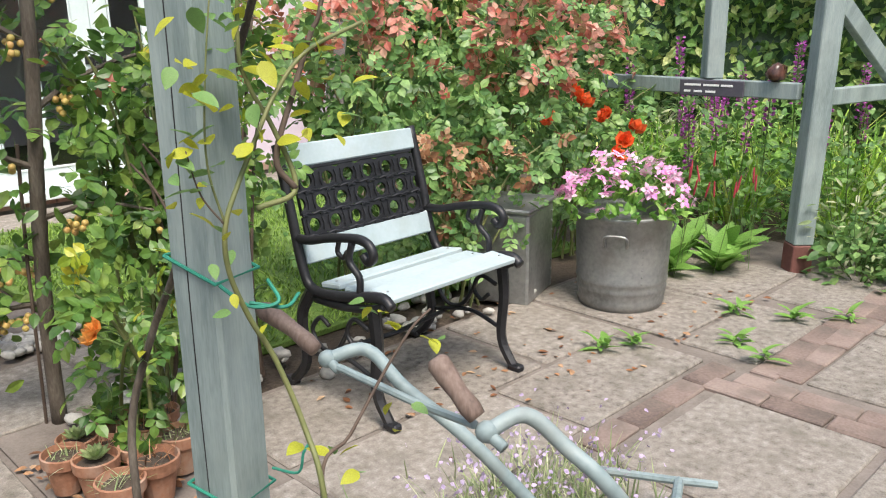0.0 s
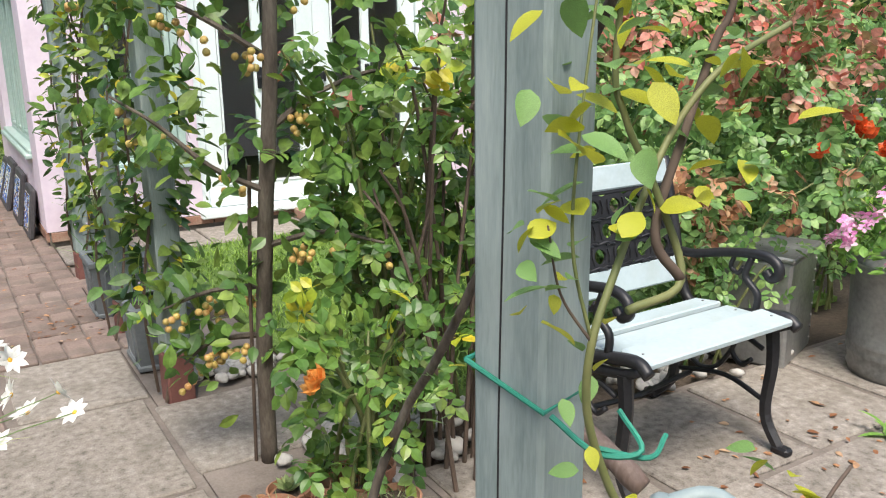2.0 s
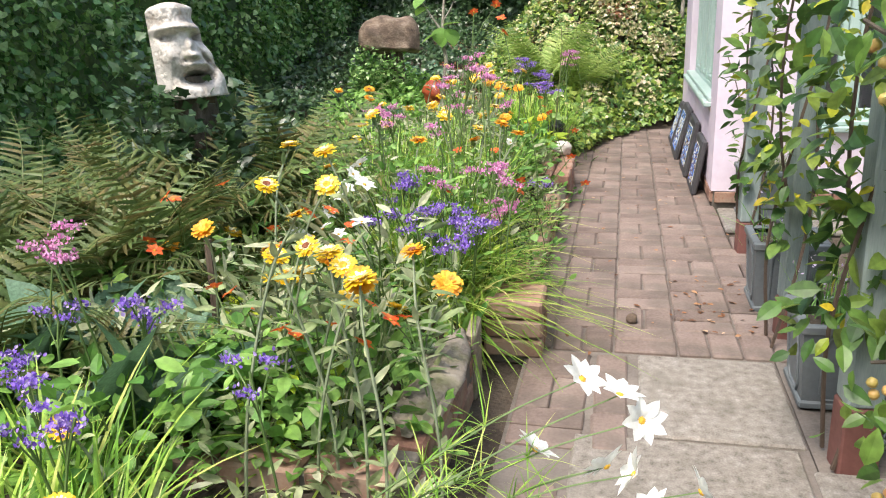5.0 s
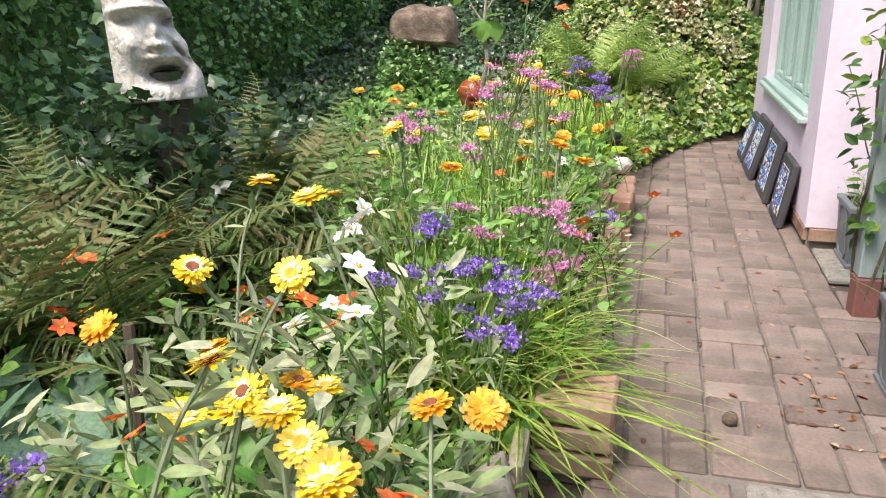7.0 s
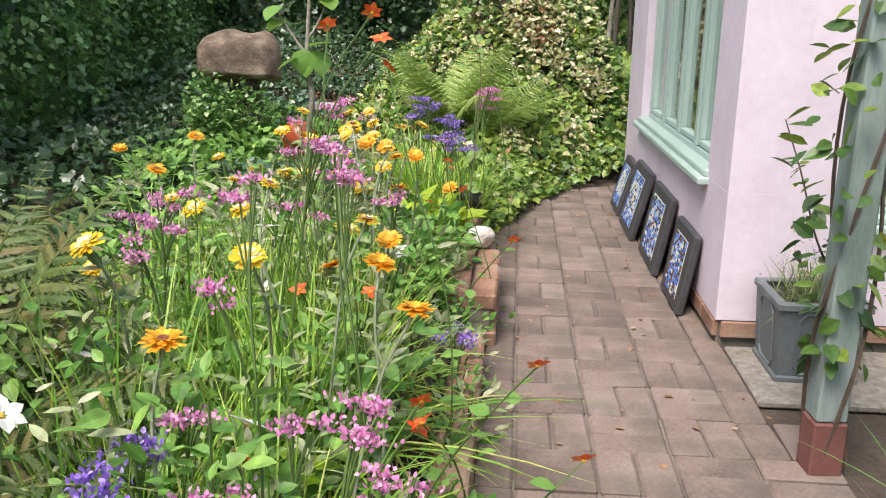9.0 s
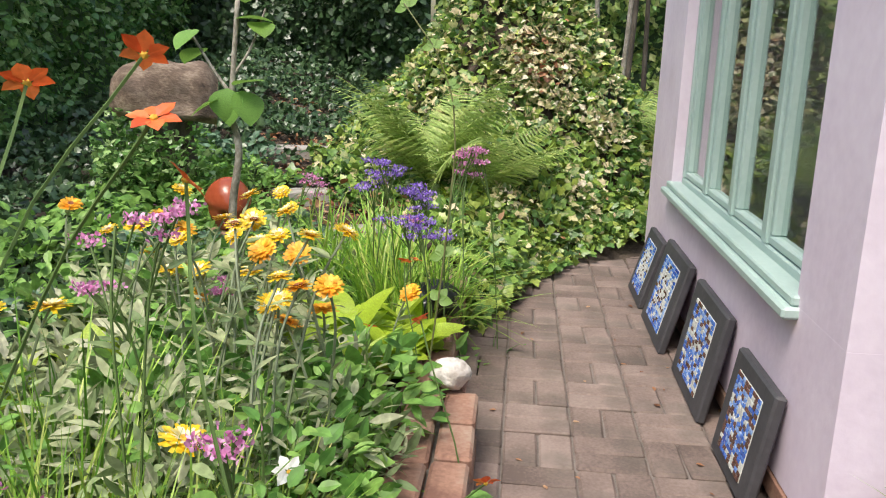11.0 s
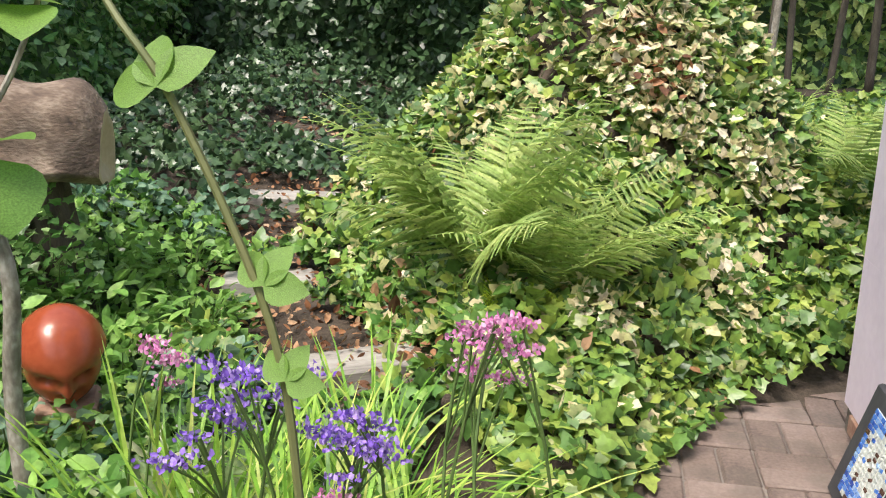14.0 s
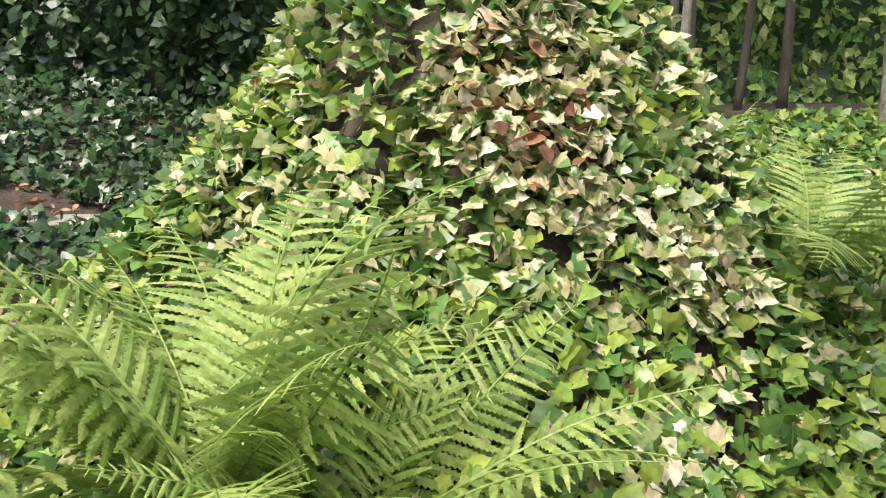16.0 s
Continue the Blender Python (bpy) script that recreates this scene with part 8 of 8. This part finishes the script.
# ---------------------------------------------------------------- flower pots
def flower_pot(x, y, s, seed, kind):
    lab = ("small terracotta pot with a pale green succulent", "small terracotta pot with dry brown plant remains", "small weathered terracotta pot with tiny seedlings")[kind]
    t = thing("flower_pot", lab, "pot", "terracotta pots", pose(x, y, 0, 0, 0, seed * 50) @ Matrix.Diagonal((s, s, s, 1)))
    part("pot", lathe([(0.0, 0.0), (0.042, 0.0), (0.058, 0.092), (0.066, 0.093), (0.068, 0.125), (0.062, 0.127), (0.058, 0.105), (0.0, 0.105)], 22), M_TERRA, t, smooth=False)
    part("soil", blob(0.055, seed, 2, 0.2, (1, 1, 0.18)), M_SOIL, t, at=pose(0, 0, 0.105))
    g = np.random.default_rng(400 + seed)
    if kind == 0:
        for k, (n, r) in enumerate(((9, 0.055), (8, 0.042), (6, 0.028))):
            part("rosette", moved(scatter(leaf_shape(0.5, 0.2, -0.3, 3), np.zeros((n, 3)), [(math.cos(6.283 * i / n + k), math.sin(6.283 * i / n + k), 0.35 + 0.5 * k) for i in range(n)], np.tile([0, 0, 1.0], (n, 1)), r), pose(0, 0, 0.115 + 0.006 * k)), L_SEDUM, t)
    else:
        n = 36
        b = np.stack([g.normal(0, 0.02, n), g.normal(0, 0.02, n), np.full(n, 0.108)], -1)
        part("stalks", blades(b, unit(g.normal(0, 0.7, (n, 3)) + np.array([0, 0, 0.8])), g.uniform(0.03, 0.09, n), 0.004, 4, 0.6), L_DEAD if kind == 1 else L_GREYGREEN, t)
    return t


for i, (x, y, s, k) in enumerate(((0.08, -4.12, 1.0, 2), (0.135, -4.22, 1.02, 0), (0.13, -4.4, 1.05, 2), (0.25, -4.36, 1.1, 1), (0.15, -4.04, 0.95, 0), (0.3, -3.97, 0.95, 2), (0.35, -4.12, 1.0, 1), (0.38, -4.26, 1.05, 2), (0.2, -4.13, 0.9, 1), (0.27, -4.22, 0.95, 2), (0.42, -4.05, 0.95, 1))):
    flower_pot(x, y, s, i, k)
fallen("dead stalks and brown litter round the terracotta pots", 160, 0.0, 0.5, -4.5, -3.8, (0.02, 0.05), lambda x, y: x < 0.6, 8, True)

# ---------------------------------------------------------------- pebbles
PEB = [data_mesh("pebble", *blob(0.03, s, 2, 0.35, (1.2, 0.9, 0.6)), M_PEBBLE, True) for s in range(4)]
for label, n, cx, cy, sx, sy in (("pile of grey and white rounded pebbles by the post", 46, 0.38, -2.82, 0.09, 0.06), ("grey rounded pebbles under the rose bush", 60, 0.62, -3.75, 0.16, 0.16), ("grey pebbles under the garden chair", 34, 1.6, -3.85, 0.35, 0.12)):
    t = thing("pebble_pile", label, "pebbles", at=pose(cx, cy, 0))
    gg = np.random.default_rng(int(cx * 100))
    for i in range(n):
        s = gg.uniform(0.7, 1.35)
        part("pebble", PEB[i % 4], M_PEBBLE, t, at=pose(gg.normal(0, sx), gg.normal(0, sy), 0.014 + 0.02 * gg.uniform() ** 2, gg.uniform(-15, 15), gg.uniform(-15, 15), gg.uniform(0, 360)) @ Matrix.Diagonal((s, s, s, 1)))

# ---------------------------------------------------------------- white cosmos leaning over the path
def cosmos():
    t = thing("cosmos_plant", "white cosmos flowers on thin stems leaning over the path", "flower", at=pose(0, 0, 0))
    heads = ((-0.582, -3.958, 0.683), (-0.524, -3.963, 0.663), (-0.49, -3.975, 0.628), (-0.649, -4.005, 0.58), (-0.54, -4.005, 0.561), (-0.499, -4.007, 0.553), (-0.472, -4.028, 0.509), (-0.4, -4.015, 0.538), (-0.373, -4.04, 0.489), (-0.544, -4.056, 0.458), (-0.67, -4.088, 0.42), (-0.659, -4.112, 0.376))
    g = np.random.default_rng(91)
    root = np.array([-1.18, -4.15, 0.12])
    feather = []
    for i, h in enumerate(heads):
        h = np.array(h)
        b = root + g.normal(0, 0.05, 3) * np.array([1, 1, 0.2])
        p = smooth_path([b, b + (h - b) * 0.35 + np.array([0, 0, 0.12]), b + (h - b) * 0.75 + np.array([0, 0, 0.07]), h], 7)
        part("stem", tube(p, np.linspace(0.0028, 0.0014, len(p)), 4), M_STEM, t)
        f = part("petals", daisy(8, 0.04, 1, 0.5, leaf_shape(0.6, 0.08, 0.15, 3), i), F_WHITE, t, at=pose(*h, g.uniform(-30, 60), g.uniform(-30, 50), g.uniform(0, 360)))
        part("eye", blob(0.007, i, 1, 0.1, (1, 1, 0.6)), F_GOLD, f)
        for k in range(8):
            c = p[g.integers(2, int(len(p) * 0.72))]
            n = 7
            feather.append(blades(np.tile(c, (n, 1)), unit(g.normal(0, 1, (n, 3)) + np.array([0.4, 0, 0.35])), g.uniform(0.05, 0.12, n), 0.0028, 3, 0.5))
    for k in range(24):
        c = root + np.array([g.uniform(-0.05, 0.4), g.normal(0, 0.09), g.uniform(0.0, 0.24)])
        n = 8
        feather.append(blades(np.tile(c, (n, 1)), unit(g.normal(0, 1, (n, 3)) + np.array([0.5, 0, 0.35])), g.uniform(0.06, 0.13, n), 0.0028, 3, 0.5))
    part("feathery_leaves", merge(*feather), L_BLADE, t)
    return t


cosmos()

# ---------------------------------------------------------------- paving, piece by piece
slab_mat = M_SLAB
def slab(x0, x1, y0, y1, seed):
    g = np.random.default_rng(seed)
    V, F = cbox(x0 + 0.007, x1 - 0.007, y0 + 0.007, y1 - 0.007, -0.03, 0.0, 0.007)
    V = V + np.stack([0.006 * np.sin(V[:, 1] * 9 + seed), 0.006 * np.sin(V[:, 0] * 8 + seed), np.zeros(len(V))], -1)
    c = np.array([(x0 + x1) / 2, (y0 + y1) / 2, 0])
    part("slab", (V - c, F), slab_mat, pave, at=pose(c[0], c[1], g.uniform(-0.002, 0.002), g.normal(0, 0.15), g.normal(0, 0.15), 0))


SLABS = ((-0.455, 0.025, -2.89, -2.29), (-0.655, -0.005, -3.68, -2.9), (0.0, 0.46, -3.6, -3.0), (0.47, 0.62, -3.4, -3.0), (-0.66, 0.0, -4.3, -3.69), (-0.66, 0.0, -4.9, -4.31), (0.01, 0.6, -4.9, -4.55),
         (0.62, 1.2, -4.5, -3.98), (0.62, 1.48, -5.02, -4.52), (1.49, 2.3, -5.03, -4.6), (1.22, 1.8, -4.58, -3.98), (1.82, 2.38, -4.58, -3.98), (2.4, 3.1, -5.2, -4.84), (2.4, 3.0, -4.83, -3.98), (3.01, 3.7, -4.82, -3.98), (3.22, 4.1, -5.25, -4.84),
         (1.35, 2.05, -5.8, -5.2), (0.62, 1.34, -5.6, -5.04), (2.35, 3.05, -6.0, -5.4), (3.07, 3.75, -6.0, -5.4), (0.01, 0.6, -5.5, -4.92), (0.01, 0.6, -6.1, -5.51), (0.62, 1.33, -6.3, -5.61), (1.35, 2.05, -6.5, -5.82), (-0.66, 0.0, -5.5, -4.92), (-0.66, 0.0, -6.1, -5.51), (-1.3, -0.67, -5.6, -4.95), (-1.3, -0.67, -6.3, -5.61), (-0.66, 0.0, -6.8, -6.11), (2.35, 3.05, -6.7, -6.02), (0.01, 0.6, -6.8, -6.11))
for i, s in enumerate(SLABS):
    slab(*s, i)
BRICKS = [data_mesh("brick", *cbox(-0.0542, 0.0542, -0.1118, 0.1118, -0.03, 0.0, 0.005 + 0.002 * k), M_BRICK) for k in range(3)]


def brick(x, y, turn):
    part("brick", BRICKS[int(rng.integers(0, 3))], M_BRICK, pave, at=pose(x, y, rng.normal(0.001, 0.0018), rng.normal(0, 0.5), rng.normal(0, 0.7), turn + rng.normal(0, 1.1)))


CELL = 0.23


def weave(x, y, upright):
    """Two bricks side by side, upright or lying, filling one square of the basket weave."""
    for o in (-CELL / 4, CELL / 4):
        if upright:
            brick(x + o, y, 0)
        else:
            brick(x, y + o, 90)


for i in range(9):
    for j in range(29):
        x, y = -0.885 + CELL * i, -2.155 + CELL * j
        if y < float(edge_y(max(x, -0.8))) + 0.1 and (x < 0.02 or y > 3.1):
            weave(x, y, (i + j) % 2 == 1)
for j in range(23):
    if j < 7:
        weave(0.035, -2.155 + CELL * j, j % 2 == 0)
    else:
        brick(-0.024, -2.155 + CELL * j, 0)
for i, j in ((0, 0), (0, 1), (0, 2)):
    weave(-0.735, -2.41 - CELL * j, j % 2 == 1)
for j in range(3):
    brick(-0.545, -2.42 - CELL * j, 0)
for k in range(9):
    brick(-0.73, -3.3 - 0.23 * k, 0)
for k in range(5):
    brick(2.11 + 0.0, -5.25 - 0.23 * k, 0)
    brick(2.23, -5.31 - 0.23 * k, 0)
for k in range(8):
    brick(2.2 + 0.23 * k, -5.26, 90)
    brick(2.46 + 0.23 * k, -5.345, 90) if k < 7 else None
for k in range(4):
    brick(1.5 + 0.23 * k, -5.1, 90)
